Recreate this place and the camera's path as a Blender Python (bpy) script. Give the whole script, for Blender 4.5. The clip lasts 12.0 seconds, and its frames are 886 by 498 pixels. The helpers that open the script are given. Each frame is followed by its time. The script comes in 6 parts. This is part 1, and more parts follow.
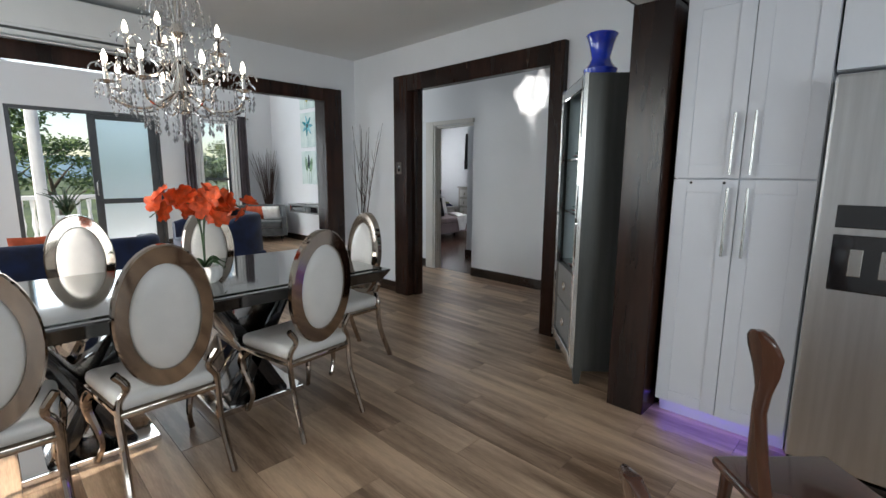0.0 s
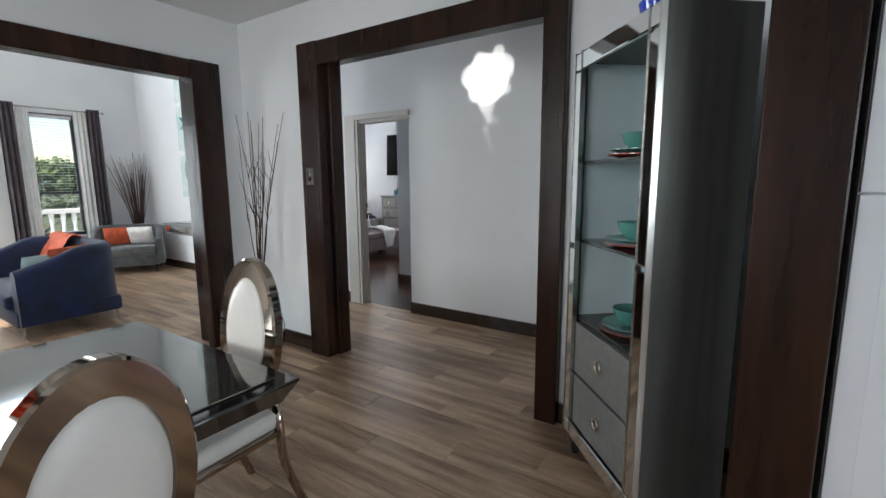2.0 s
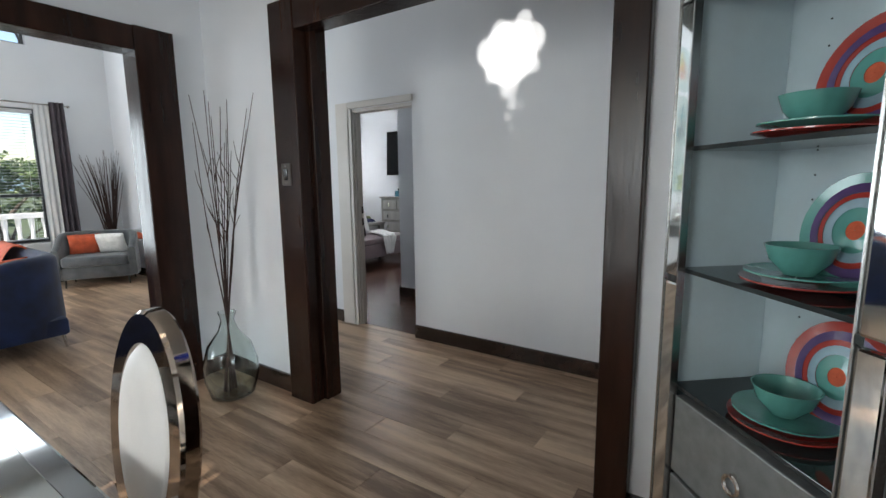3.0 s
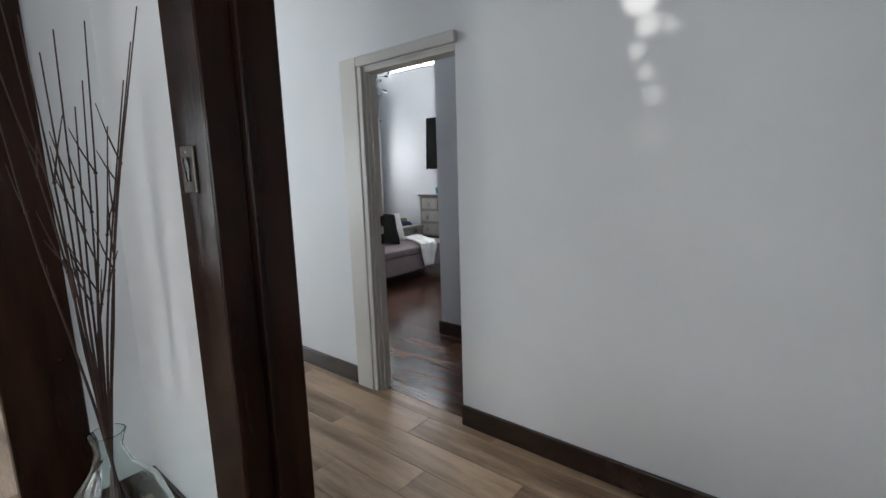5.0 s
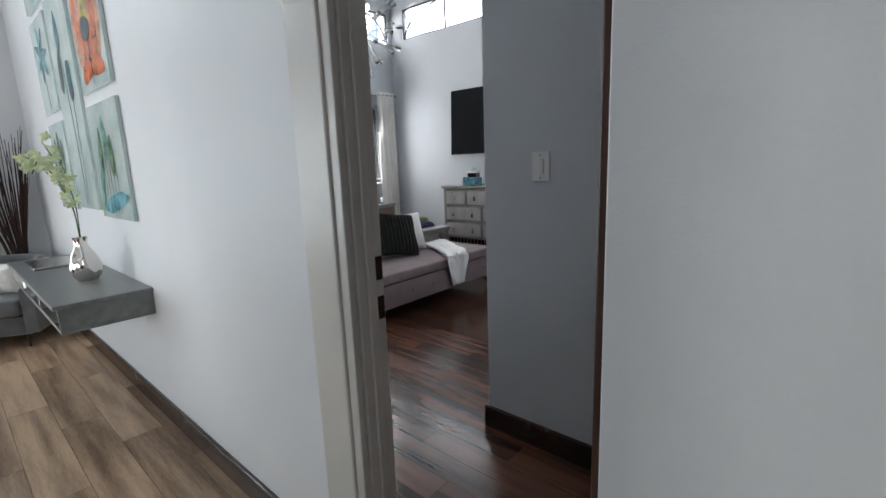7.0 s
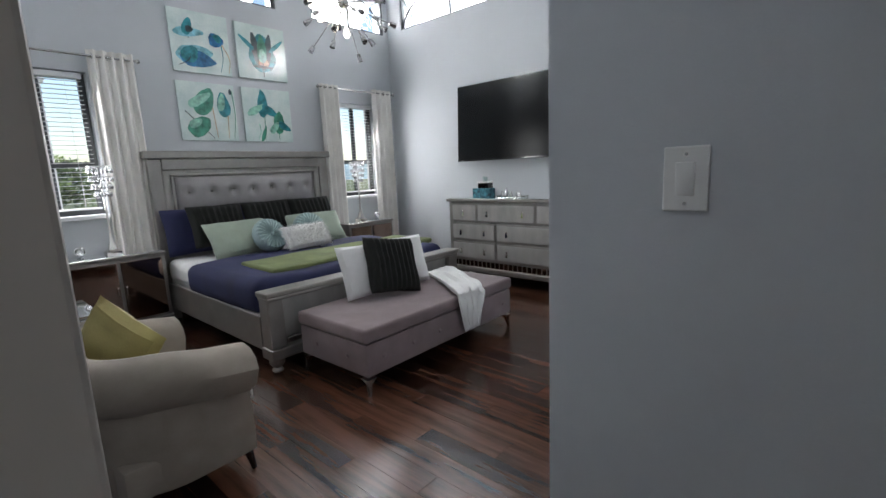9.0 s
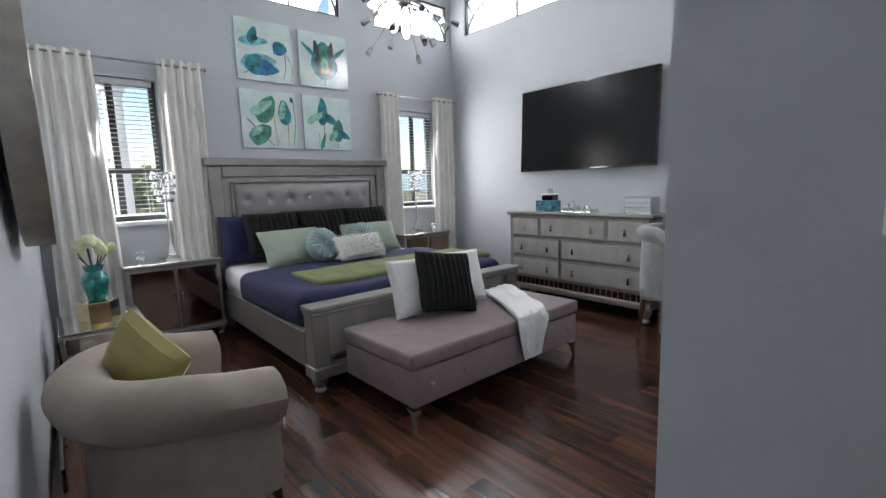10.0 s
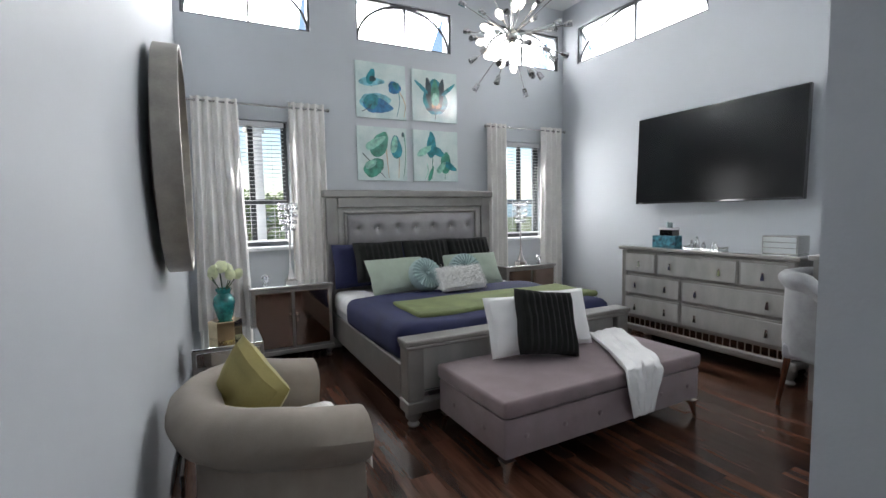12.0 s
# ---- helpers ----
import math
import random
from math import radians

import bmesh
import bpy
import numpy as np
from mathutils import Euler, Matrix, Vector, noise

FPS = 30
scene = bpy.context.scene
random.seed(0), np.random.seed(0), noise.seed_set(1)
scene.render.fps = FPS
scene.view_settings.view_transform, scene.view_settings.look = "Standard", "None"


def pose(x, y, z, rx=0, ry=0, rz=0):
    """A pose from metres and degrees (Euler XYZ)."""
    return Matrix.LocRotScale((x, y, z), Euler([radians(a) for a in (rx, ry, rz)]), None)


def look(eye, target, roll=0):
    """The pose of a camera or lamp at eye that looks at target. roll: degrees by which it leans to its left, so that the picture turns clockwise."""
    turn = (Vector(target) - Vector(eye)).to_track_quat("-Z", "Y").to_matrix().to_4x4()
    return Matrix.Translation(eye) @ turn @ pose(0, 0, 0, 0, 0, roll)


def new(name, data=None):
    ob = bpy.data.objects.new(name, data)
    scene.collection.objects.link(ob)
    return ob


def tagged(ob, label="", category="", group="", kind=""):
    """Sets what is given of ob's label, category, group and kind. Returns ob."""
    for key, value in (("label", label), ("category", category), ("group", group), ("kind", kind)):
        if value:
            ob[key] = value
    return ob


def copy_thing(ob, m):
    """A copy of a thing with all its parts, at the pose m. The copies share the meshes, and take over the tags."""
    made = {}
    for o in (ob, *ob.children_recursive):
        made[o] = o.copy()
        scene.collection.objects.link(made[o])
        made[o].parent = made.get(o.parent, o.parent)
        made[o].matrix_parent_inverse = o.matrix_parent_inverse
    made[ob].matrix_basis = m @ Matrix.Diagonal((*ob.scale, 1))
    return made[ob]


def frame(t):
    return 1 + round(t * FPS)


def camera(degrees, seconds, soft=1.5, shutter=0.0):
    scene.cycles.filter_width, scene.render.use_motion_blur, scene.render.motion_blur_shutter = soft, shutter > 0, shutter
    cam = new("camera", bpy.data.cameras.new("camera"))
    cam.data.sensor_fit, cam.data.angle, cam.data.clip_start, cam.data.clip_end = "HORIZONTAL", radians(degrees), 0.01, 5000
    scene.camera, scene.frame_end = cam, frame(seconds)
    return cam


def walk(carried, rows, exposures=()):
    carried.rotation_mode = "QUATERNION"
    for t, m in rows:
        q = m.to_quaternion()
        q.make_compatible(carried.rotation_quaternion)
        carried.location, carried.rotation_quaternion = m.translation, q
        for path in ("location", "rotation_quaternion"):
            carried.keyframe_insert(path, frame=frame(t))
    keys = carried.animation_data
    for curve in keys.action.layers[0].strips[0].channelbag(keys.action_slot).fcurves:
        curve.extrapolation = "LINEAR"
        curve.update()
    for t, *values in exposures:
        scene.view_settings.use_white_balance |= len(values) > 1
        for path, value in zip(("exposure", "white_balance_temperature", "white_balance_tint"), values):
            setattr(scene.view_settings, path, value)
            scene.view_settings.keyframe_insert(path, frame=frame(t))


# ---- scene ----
cam = camera(88.4, 12.0)
PATH = [
    (0, (0.098, 0.263, 1.428), (1.51, 1.643, 1.106), 0.4),
    (0.5, (0.242, 0.573, 1.416), (1.742, 1.857, 1.097), 0.1),
    (1, (0.431, 0.895, 1.436), (2.013, 2.076, 1.12), -0.2),
    (1.5, (0.716, 1.208, 1.465), (2.34, 2.332, 1.155), -0.4),
    (2, (1.078, 1.415, 1.464), (2.719, 2.518, 1.164), -0.4),
    (2.5, (1.41, 1.664, 1.454), (3.058, 2.758, 1.156), -0.4),
    (4.5, (2.632, 2.718, 1.452), (4.183, 3.942, 1.143), -1.7),
    (5, (2.98, 2.929, 1.461), (4.501, 4.188, 1.14), -1.7),
    (5.5, (3.304, 3.229, 1.459), (4.804, 4.507, 1.123), -2.2),
    (6, (3.642, 3.532, 1.462), (5.119, 4.833, 1.106), -1.7),
    (6.5, (3.946, 3.82, 1.458), (5.412, 5.13, 1.088), -1.7),
    (7, (4.21, 4.149, 1.466), (5.668, 5.466, 1.093), -2.2),
    (7.5, (4.429, 4.4, 1.466), (5.906, 5.696, 1.098), -2.4),
    (9.5, (5.183, 5.098, 1.47), (6.611, 6.465, 1.166), -2.5),
    (10, (5.283, 5.196, 1.446), (6.567, 6.704, 1.169), -1.8),
    (10.5, (5.357, 5.225, 1.451), (6.494, 6.852, 1.204), -1.3),
    (11, (5.38, 5.213, 1.466), (6.397, 6.922, 1.252), -1.0),
    (11.5, (5.378, 5.23, 1.494), (6.32, 6.985, 1.311), -1.0),
    (12, (5.383, 5.242, 1.514), (6.29, 7.018, 1.359), -1.1),
]
walk(cam, [(t, look(eye, target, roll)) for t, eye, target, roll in PATH],
     exposures=[(0.0, 0.84), (1.5, 1.03), (2.7, 1.18), (4.5, 1.1), (5.5, 1.03), (6.5, 0.98), (7.7, 0.86), (9.5, 1.04), (10.5, 1.08), (12.0, 1.12)])

# ---- world, sun, lights ----
world = bpy.data.worlds.new("sky")
scene.world = world
world.use_nodes = True
wn = world.node_tree
sky = wn.nodes.new("ShaderNodeTexSky")
sky.sky_type, sky.sun_disc = "NISHITA", False
sky.sun_elevation, sky.sun_rotation = radians(26), radians(-84)
wn.links.new(sky.outputs[0], wn.nodes["Background"].inputs[0])
wn.nodes["Background"].inputs[1].default_value = 0.15
sun = new("sun", bpy.data.lights.new("sun", "SUN"))
sun.data.energy, sun.data.angle, sun.data.color = 4.6, radians(0.5), (1, 0.94, 0.85)
sun.matrix_world = look((-20, 1.2, 9.75), (0, 3.3, 0))


def window_light(x, y, z, w, h, target, watts, colour=(0.83, 0.93, 1.0)):
    """Sky light that enters through a window opening."""
    ob = new("window_light", bpy.data.lights.new("window_light", "AREA"))
    ob.data.shape, ob.data.size, ob.data.size_y = "RECTANGLE", w, h
    ob.data.energy, ob.data.color = watts, colour
    ob.matrix_world = look((x, y, z), target)
    return ob


DAY = 0.5
window_light(1.65, 10.44, 1.3, 2.0, 2.3, (1.65, 0, 1.0), 100 * DAY)
window_light(3.0, 10.44, 3.67, 1.9, 0.5, (3.0, 0, 1.5), 30 * DAY)
# West living room window is unseen, added for more light.
window_light(-2.24, 8.0, 1.6, 2.0, 1.6, (5, 8, 1.3), 60 * DAY)
window_light(-2.24, 3.3, 1.75, 1.6, 1.6, (5, 3.3, 1.3), 60 * DAY)
# Kitchen window behind the start is made up, to brighten the foreground.
window_light(0.6, -2.5, 1.7, 2.6, 1.3, (0.8, 5, 1.2), 62 * DAY)
window_light(5.9, 10.48, 1.87, 0.6, 1.3, (6.9, 3.0, 0.4), 22 * DAY, (0.97, 0.98, 1.0))
window_light(9.4, 10.48, 1.83, 0.6, 1.3, (8.4, 0, 0.8), 30 * DAY, (0.97, 0.98, 1.0))
for cx, wide in ((5.86, 1.2), (7.64, 1.2), (9.41, 1.2)):
    window_light(cx, 10.95, 3.9, wide, 0.6, (cx, 7.5, 0.0), 54 * DAY, (0.97, 0.98, 1.0))
window_light(10.5, 9.3, 3.95, 1.9, 0.6, (7.5, 8.6, 0.0), 40 * DAY, (0.97, 0.98, 1.0))
# Lamp of an added, unseen east window; lifts the bed and bench.
window_light(10.5, 6.8, 3.95, 1.8, 0.6, (8.2, 7.3, 0.0), 62 * DAY, (0.97, 0.98, 1.0))


def glint(y, z, degrees, watts, blend):
    """Added spot for sunlight that the polished table top throws on the hall wall."""
    ob = new("glint_spot", bpy.data.lights.new("glint_spot", "SPOT"))
    ob.data.energy, ob.data.spot_size, ob.data.spot_blend = watts, radians(degrees), blend
    ob.data.shadow_soft_size, ob.data.color = 0.01, (1, 0.97, 0.92)
    ob.matrix_world = look((0.6, 3.6, 0.82), (4.97, y, z))


for gy, gz, gd, gw, gb in ((3.53, 2.38, 7.2, 330, 0.25), (3.70, 2.42, 3.6, 260, 0.35), (3.36, 2.46, 3.8, 260, 0.35), (3.60, 2.55, 2.8, 220, 0.4), (3.41, 2.60, 2.2, 220, 0.4), (3.34, 2.28, 2.2, 160, 0.5), (3.68, 2.24, 2.0, 150, 0.6),
                           (3.53, 2.14, 3.0, 170, 0.7), (3.50, 2.02, 1.9, 110, 0.8), (3.54, 1.93, 1.4, 80, 0.9), (3.50, 1.84, 1.3, 60, 1.0), (3.47, 1.75, 1.5, 46, 1.0), (3.42, 2.0, 1.1, 60, 1.0), (3.48, 1.6, 3.4, 12, 1.0)):
    glint(gy, gz, gd * 0.78, gw * 1.7, gb)


# ---- materials ----
def mat(name, colour, rough=0.5, metal=0.0, vary=0.08, scale=6.0, bump=0.0, bump_scale=60.0, stretch=(1, 1, 1), coat=0.0,
        colour2=None, sheen=0.0, per_object=0.0, glow=0.0):
    """A surface with broad and fine variation of colour, roughness and relief."""
    m = bpy.data.materials.new(name)
    m.use_nodes = True
    t = m.node_tree
    p = t.nodes["Principled BSDF"]
    n, l = t.nodes.new, t.links.new
    co, mp = n("ShaderNodeTexCoord"), n("ShaderNodeMapping")
    mp.inputs["Scale"].default_value = stretch
    l(co.outputs["Object"], mp.inputs[0])
    big, fine = n("ShaderNodeTexNoise"), n("ShaderNodeTexNoise")
    big.inputs["Scale"].default_value, fine.inputs["Scale"].default_value = scale, bump_scale
    big.inputs["Detail"].default_value, fine.inputs["Detail"].default_value = 5, 3
    l(mp.outputs[0], big.inputs[0]), l(mp.outputs[0], fine.inputs[0])
    ramp = n("ShaderNodeValToRGB")
    a = [max(0, c * (1 - vary * 2)) for c in colour]
    b = list(colour2) if colour2 else [min(1, c * (1 + vary * 2)) for c in colour]
    ramp.color_ramp.elements[0].position, ramp.color_ramp.elements[1].position = 0.3, 0.7
    ramp.color_ramp.elements[0].color, ramp.color_ramp.elements[1].color = (*a, 1), (*b, 1)
    mixf = n("ShaderNodeMath")
    mixf.operation = "MULTIPLY_ADD"
    mixf.inputs[1].default_value = 0.25
    l(fine.outputs[0], mixf.inputs[0])
    half = n("ShaderNodeMath")
    half.operation = "MULTIPLY_ADD"
    half.inputs[1].default_value, half.inputs[2].default_value = 1.0, -0.125
    l(big.outputs[0], half.inputs[0]), l(half.outputs[0], mixf.inputs[2])
    last = mixf
    if per_object:
        info, add = n("ShaderNodeObjectInfo"), n("ShaderNodeMath")
        add.operation = "MULTIPLY_ADD"
        add.inputs[1].default_value = per_object
        l(info.outputs["Random"], add.inputs[0])
        sub = n("ShaderNodeMath")
        sub.operation = "SUBTRACT"
        sub.inputs[1].default_value = per_object / 2
        l(mixf.outputs[0], sub.inputs[0]), l(sub.outputs[0], add.inputs[2])
        last = add
        off = n("ShaderNodeVectorMath")
        off.operation = "SCALE"
        off.inputs[0].default_value = (37, 91, 13)
        l(info.outputs["Random"], off.inputs["Scale"]), l(off.outputs[0], mp.inputs["Location"])
    l(last.outputs[0], ramp.inputs[0]), l(ramp.outputs[0], p.inputs["Base Color"])
    rr = n("ShaderNodeMapRange")
    rr.inputs["To Min"].default_value, rr.inputs["To Max"].default_value = max(0.02, rough - 0.06), min(1, rough + 0.06)
    l(big.outputs[0], rr.inputs[0]), l(rr.outputs[0], p.inputs["Roughness"])
    p.inputs["Metallic"].default_value = metal
    p.inputs["Coat Weight"].default_value = coat
    p.inputs["Coat Roughness"].default_value = 0.08
    p.inputs["Sheen Weight"].default_value = sheen
    if bump:
        bp = n("ShaderNodeBump")
        bp.inputs["Strength"].default_value, bp.inputs["Distance"].default_value = bump, 0.01
        l(fine.outputs[0], bp.inputs["Height"]), l(bp.outputs[0], p.inputs["Normal"])
    if glow:
        p.inputs["Emission Color"].default_value = (*colour, 1)
        p.inputs["Emission Strength"].default_value = glow
    return m


def glass(name, colour=(1, 1, 1), rough=0.0, ior=1.45):
    m = mat(name, colour, rough, vary=0.0)
    p = m.node_tree.nodes["Principled BSDF"]
    for link in list(p.inputs["Roughness"].links):
        m.node_tree.links.remove(link)
    p.inputs["Roughness"].default_value = rough
    p.inputs["Transmission Weight"].default_value = 1.0
    p.inputs["IOR"].default_value = ior
    return m


WHITE_WALL = mat("white_wall_paint", (0.74, 0.75, 0.77), 0.5, vary=0.015, scale=1.3, bump=0.06, bump_scale=140)
GREY_WALL = mat("pale_grey_wall_paint", (0.53, 0.555, 0.585), 0.62, vary=0.015, scale=1.3, bump=0.06, bump_scale=140)
CEILING = mat("ceiling_paint", (0.72, 0.73, 0.73), 0.7, vary=0.015, scale=1.0, bump=0.05, bump_scale=100)
DARK_WOOD = mat("dark_varnished_wood", (0.014, 0.006, 0.004), 0.24, vary=0.3, scale=5, bump=0.16, bump_scale=26, stretch=(1, 1, 0.12), colour2=(0.036, 0.014, 0.008))
DOOR_WOOD = mat("red_brown_door_wood", (0.05, 0.02, 0.013), 0.4, vary=0.3, scale=5, bump=0.1, bump_scale=26, stretch=(1, 1, 0.12), colour2=(0.09, 0.038, 0.024))
DARK_WOOD.node_tree.nodes["Principled BSDF"].inputs["Specular IOR Level"].default_value = 0.3
BASE_WOOD = mat("dark_baseboard_wood", (0.03, 0.016, 0.011), 0.25, vary=0.3, scale=6, bump=0.05, bump_scale=40, coat=0.4)
PLANK = mat("oak_plank_tile", (0.30, 0.175, 0.10), 0.38, vary=0.22, scale=2.0, bump=0.02, bump_scale=30, stretch=(6, 0.55, 1), colour2=(0.60, 0.42, 0.28), per_object=0.2)
DARK_PLANK = mat("dark_walnut_plank", (0.035, 0.014, 0.009), 0.2, vary=0.3, scale=2.5, bump=0.03, bump_scale=18, stretch=(7, 0.5, 1), colour2=(0.12, 0.052, 0.032), per_object=0.3)
GROUT = mat("floor_joint", (0.11, 0.085, 0.065), 0.8)
DARK_JOINT = mat("dark_floor_joint", (0.02, 0.009, 0.007), 0.5)
CREAM_TRIM = mat("cream_door_trim", (0.62, 0.59, 0.55), 0.35, vary=0.02, scale=3)
CABINET_WHITE = mat("white_cabinet_paint", (0.68, 0.69, 0.73), 0.32, vary=0.01, scale=2)
BRONZE_PLATE = mat("aged_bronze_plate", (0.10, 0.085, 0.075), 0.35, 0.8, vary=0.1)
# Chrome with the brown reflection of a dark kitchen put into its colour.
CHAIR_METAL = mat("brown_tinted_chrome", (0.42, 0.355, 0.30), 0.06, 1.0, vary=0.04)
STEEL = mat("brushed_steel", (0.60, 0.60, 0.60), 0.3, 1.0, vary=0.04, scale=5, bump=0.006, bump_scale=60, stretch=(6, 6, 0.3))
CHROME = mat("polished_chrome", (0.78, 0.74, 0.70), 0.05, 1.0, vary=0.02)
NICKEL = mat("satin_nickel", (0.55, 0.54, 0.52), 0.25, 1.0, vary=0.03)
BLACK_GLOSS = mat("black_gloss", (0.008, 0.008, 0.009), 0.04, vary=0.1, coat=1.0)
BLACK_GLASS = mat("table_glass_top", (0.2, 0.2, 0.185), 0.03, 0.85, vary=0.03, coat=0.3)
MIRROR = mat("mirror_glass", (0.86, 0.88, 0.87), 0.02, 1.0, vary=0.0)
GLASS = glass("clear_glass")
SHELF_GLASS = mat("smoked_shelf_glass", (0.03, 0.035, 0.035), 0.05, vary=0.0)
WHITE_LEATHER = mat("white_leather", (0.74, 0.72, 0.69), 0.4, vary=0.02, scale=9, bump=0.04, bump_scale=160)
SILVER_WOOD = mat("silver_painted_wood", (0.33, 0.315, 0.295), 0.33, 0.55, vary=0.06, scale=5, bump=0.02, bump_scale=80)
SILVER_PANEL = mat("silver_grain_panel", (0.44, 0.43, 0.41), 0.42, 0.25, vary=0.06, scale=8, bump=0.05, bump_scale=120, stretch=(1, 1, 0.3))
GREY_WOOD = mat("grey_metallic_wood", (0.075, 0.077, 0.073), 0.4, 0.35, vary=0.1, scale=4, bump=0.04, bump_scale=50, stretch=(5, 5, 0.3))
GREY_CONSOLE = mat("light_grey_metallic_wood", (0.22, 0.225, 0.22), 0.38, 0.35, vary=0.08, scale=4, bump=0.04, bump_scale=50, stretch=(5, 0.5, 5))
PALE_INSIDE = mat("pale_blue_cabinet_back", (0.52, 0.62, 0.65), 0.5, vary=0.02)
NAVY_VELVET = mat("navy_velvet", (0.004, 0.012, 0.05), 0.8, vary=0.25, scale=7, bump=0.05, bump_scale=200, sheen=0.15)
ORANGE_CLOTH = mat("burnt_orange_cloth", (0.55, 0.10, 0.04), 0.85, vary=0.12, scale=12, bump=0.15, bump_scale=220)
GREY_VELVET = mat("grey_velvet", (0.075, 0.08, 0.085), 0.75, vary=0.2, scale=7, bump=0.05, bump_scale=200, sheen=0.5)
MAUVE_CLOTH = mat("mauve_grey_cloth", (0.235, 0.178, 0.188), 0.88, vary=0.06, scale=6, bump=0.12, bump_scale=260, sheen=0.2)
LINEN = mat("beige_linen", (0.31, 0.265, 0.225), 0.9, vary=0.06, scale=7, bump=0.14, bump_scale=240, sheen=0.1)
WHITE_CLOTH = mat("white_cloth", (0.76, 0.755, 0.75), 0.9, vary=0.03, scale=6, bump=0.1, bump_scale=200)
CURTAIN = mat("ivory_curtain_cloth", (0.80, 0.78, 0.75), 0.9, vary=0.03, scale=5, bump=0.1, bump_scale=240)
DARK_CURTAIN = mat("grey_plum_curtain_cloth", (0.085, 0.07, 0.08), 0.85, vary=0.1, scale=5, bump=0.08, bump_scale=200)
NAVY_CLOTH = mat("navy_bedding", (0.014, 0.018, 0.07), 0.85, vary=0.1, scale=5, bump=0.1, bump_scale=120)
BLACK_CLOTH = mat("black_ribbed_cloth", (0.006, 0.007, 0.006), 0.9, vary=0.2, scale=9, bump=0.1, bump_scale=200)
SAGE_CLOTH = mat("sage_cloth", (0.37, 0.43, 0.35), 0.8, vary=0.05, scale=5, bump=0.08, bump_scale=160)
GREEN_CLOTH = mat("olive_green_throw", (0.17, 0.20, 0.085), 0.9, vary=0.1, scale=6, bump=0.2, bump_scale=140)
TEAL_CLOTH = mat("pale_teal_cloth", (0.36, 0.47, 0.47), 0.8, vary=0.05, scale=6, bump=0.06)
YELLOW_CLOTH = mat("olive_yellow_satin", (0.36, 0.30, 0.10), 0.5, vary=0.06, scale=5, bump=0.06, bump_scale=90)
FUR = mat("white_fur", (0.86, 0.85, 0.83), 0.95, vary=0.05, scale=24, bump=0.9, bump_scale=90)
GREY_LEATHER = mat("grey_tufted_leather", (0.30, 0.285, 0.29), 0.38, 0.2, vary=0.05, scale=6, bump=0.05, bump_scale=150)
TEAL_CERAMIC = mat("teal_ceramic", (0.10, 0.30, 0.26), 0.2, vary=0.06, scale=9, coat=0.6)
RED_CERAMIC = mat("red_ceramic", (0.34, 0.04, 0.03), 0.2, vary=0.08, scale=9, coat=0.6)
PURPLE_CERAMIC = mat("purple_ceramic", (0.10, 0.06, 0.16), 0.2, vary=0.1, scale=12, coat=0.6)
BLUE_CERAMIC = mat("pale_blue_ceramic", (0.30, 0.42, 0.48), 0.2, vary=0.08, scale=12, coat=0.6)
COBALT = mat("cobalt_glass", (0.005, 0.035, 0.50), 0.06, vary=0.1, coat=1.0)
TEAL_GLASS = glass("teal_glass", (0.05, 0.55, 0.50), 0.02)
GREEN_GLASS = glass("pale_green_glass", (0.88, 0.95, 0.93), 0.0)
TWIG = mat("dark_twig_bark", (0.045, 0.02, 0.014), 0.8, vary=0.25, scale=14, bump=0.3, bump_scale=90)
ORANGE_PETAL = mat("orange_orchid_petal", (0.75, 0.09, 0.015), 0.55, vary=0.2, scale=20)
CREAM_PETAL = mat("cream_green_petal", (0.72, 0.76, 0.48), 0.55, vary=0.1, scale=18)
LEAF = mat("dark_green_leaf", (0.035, 0.075, 0.025), 0.45, vary=0.25, scale=14)
CHAIR_WOOD = mat("red_brown_chair_wood", (0.075, 0.027, 0.015), 0.25, vary=0.25, scale=4, bump=0.03, bump_scale=30, stretch=(1, 1, 0.2), coat=0.5)
PLASTIC = mat("white_plastic", (0.75, 0.75, 0.74), 0.3, vary=0.01)
SCREEN = mat("tv_screen", (0.004, 0.004, 0.005), 0.2, vary=0.1)
SCREEN.node_tree.nodes["Principled BSDF"].inputs["Specular IOR Level"].default_value = 0.22
FRAME_GREY = mat("dark_grey_window_frame", (0.075, 0.08, 0.085), 0.4, 0.3, vary=0.05)
FRAME_WHITE = mat("white_window_paint", (0.72, 0.73, 0.74), 0.4, vary=0.02)
FOLIAGE = mat("tree_leaves", (0.05, 0.10, 0.02), 0.6, vary=0.3, scale=3, colour2=(0.13, 0.19, 0.05))
GRASS = mat("grass_field", (0.06, 0.10, 0.03), 0.9, vary=0.3, scale=0.15, colour2=(0.12, 0.15, 0.05), bump=0.3, bump_scale=4)
# The blue-green of distant haze is mixed into the hill colour.
HILL = mat("haze_tinted_hill", (0.16, 0.24, 0.28), 0.9, vary=0.12, scale=0.02)
BARK = mat("tree_bark", (0.12, 0.09, 0.07), 0.9, vary=0.2, scale=6, bump=0.4, bump_scale=30)
STUCCO = mat("white_stucco", (0.72, 0.71, 0.69), 0.8, vary=0.04, scale=3, bump=0.2, bump_scale=90)
BULB = mat("lit_bulb", (1.0, 0.86, 0.68), 0.3, vary=0.0, glow=8)
PENDANT_BULB = mat("pendant_bulb", (1.0, 0.9, 0.76), 0.3, vary=0.0, glow=3)
LED = mat("violet_led_strip", (0.16, 0.08, 1.0), 0.4, vary=0.0, glow=4)
FROST = glass("frosted_glass", (0.92, 0.97, 1.0), 0.5)


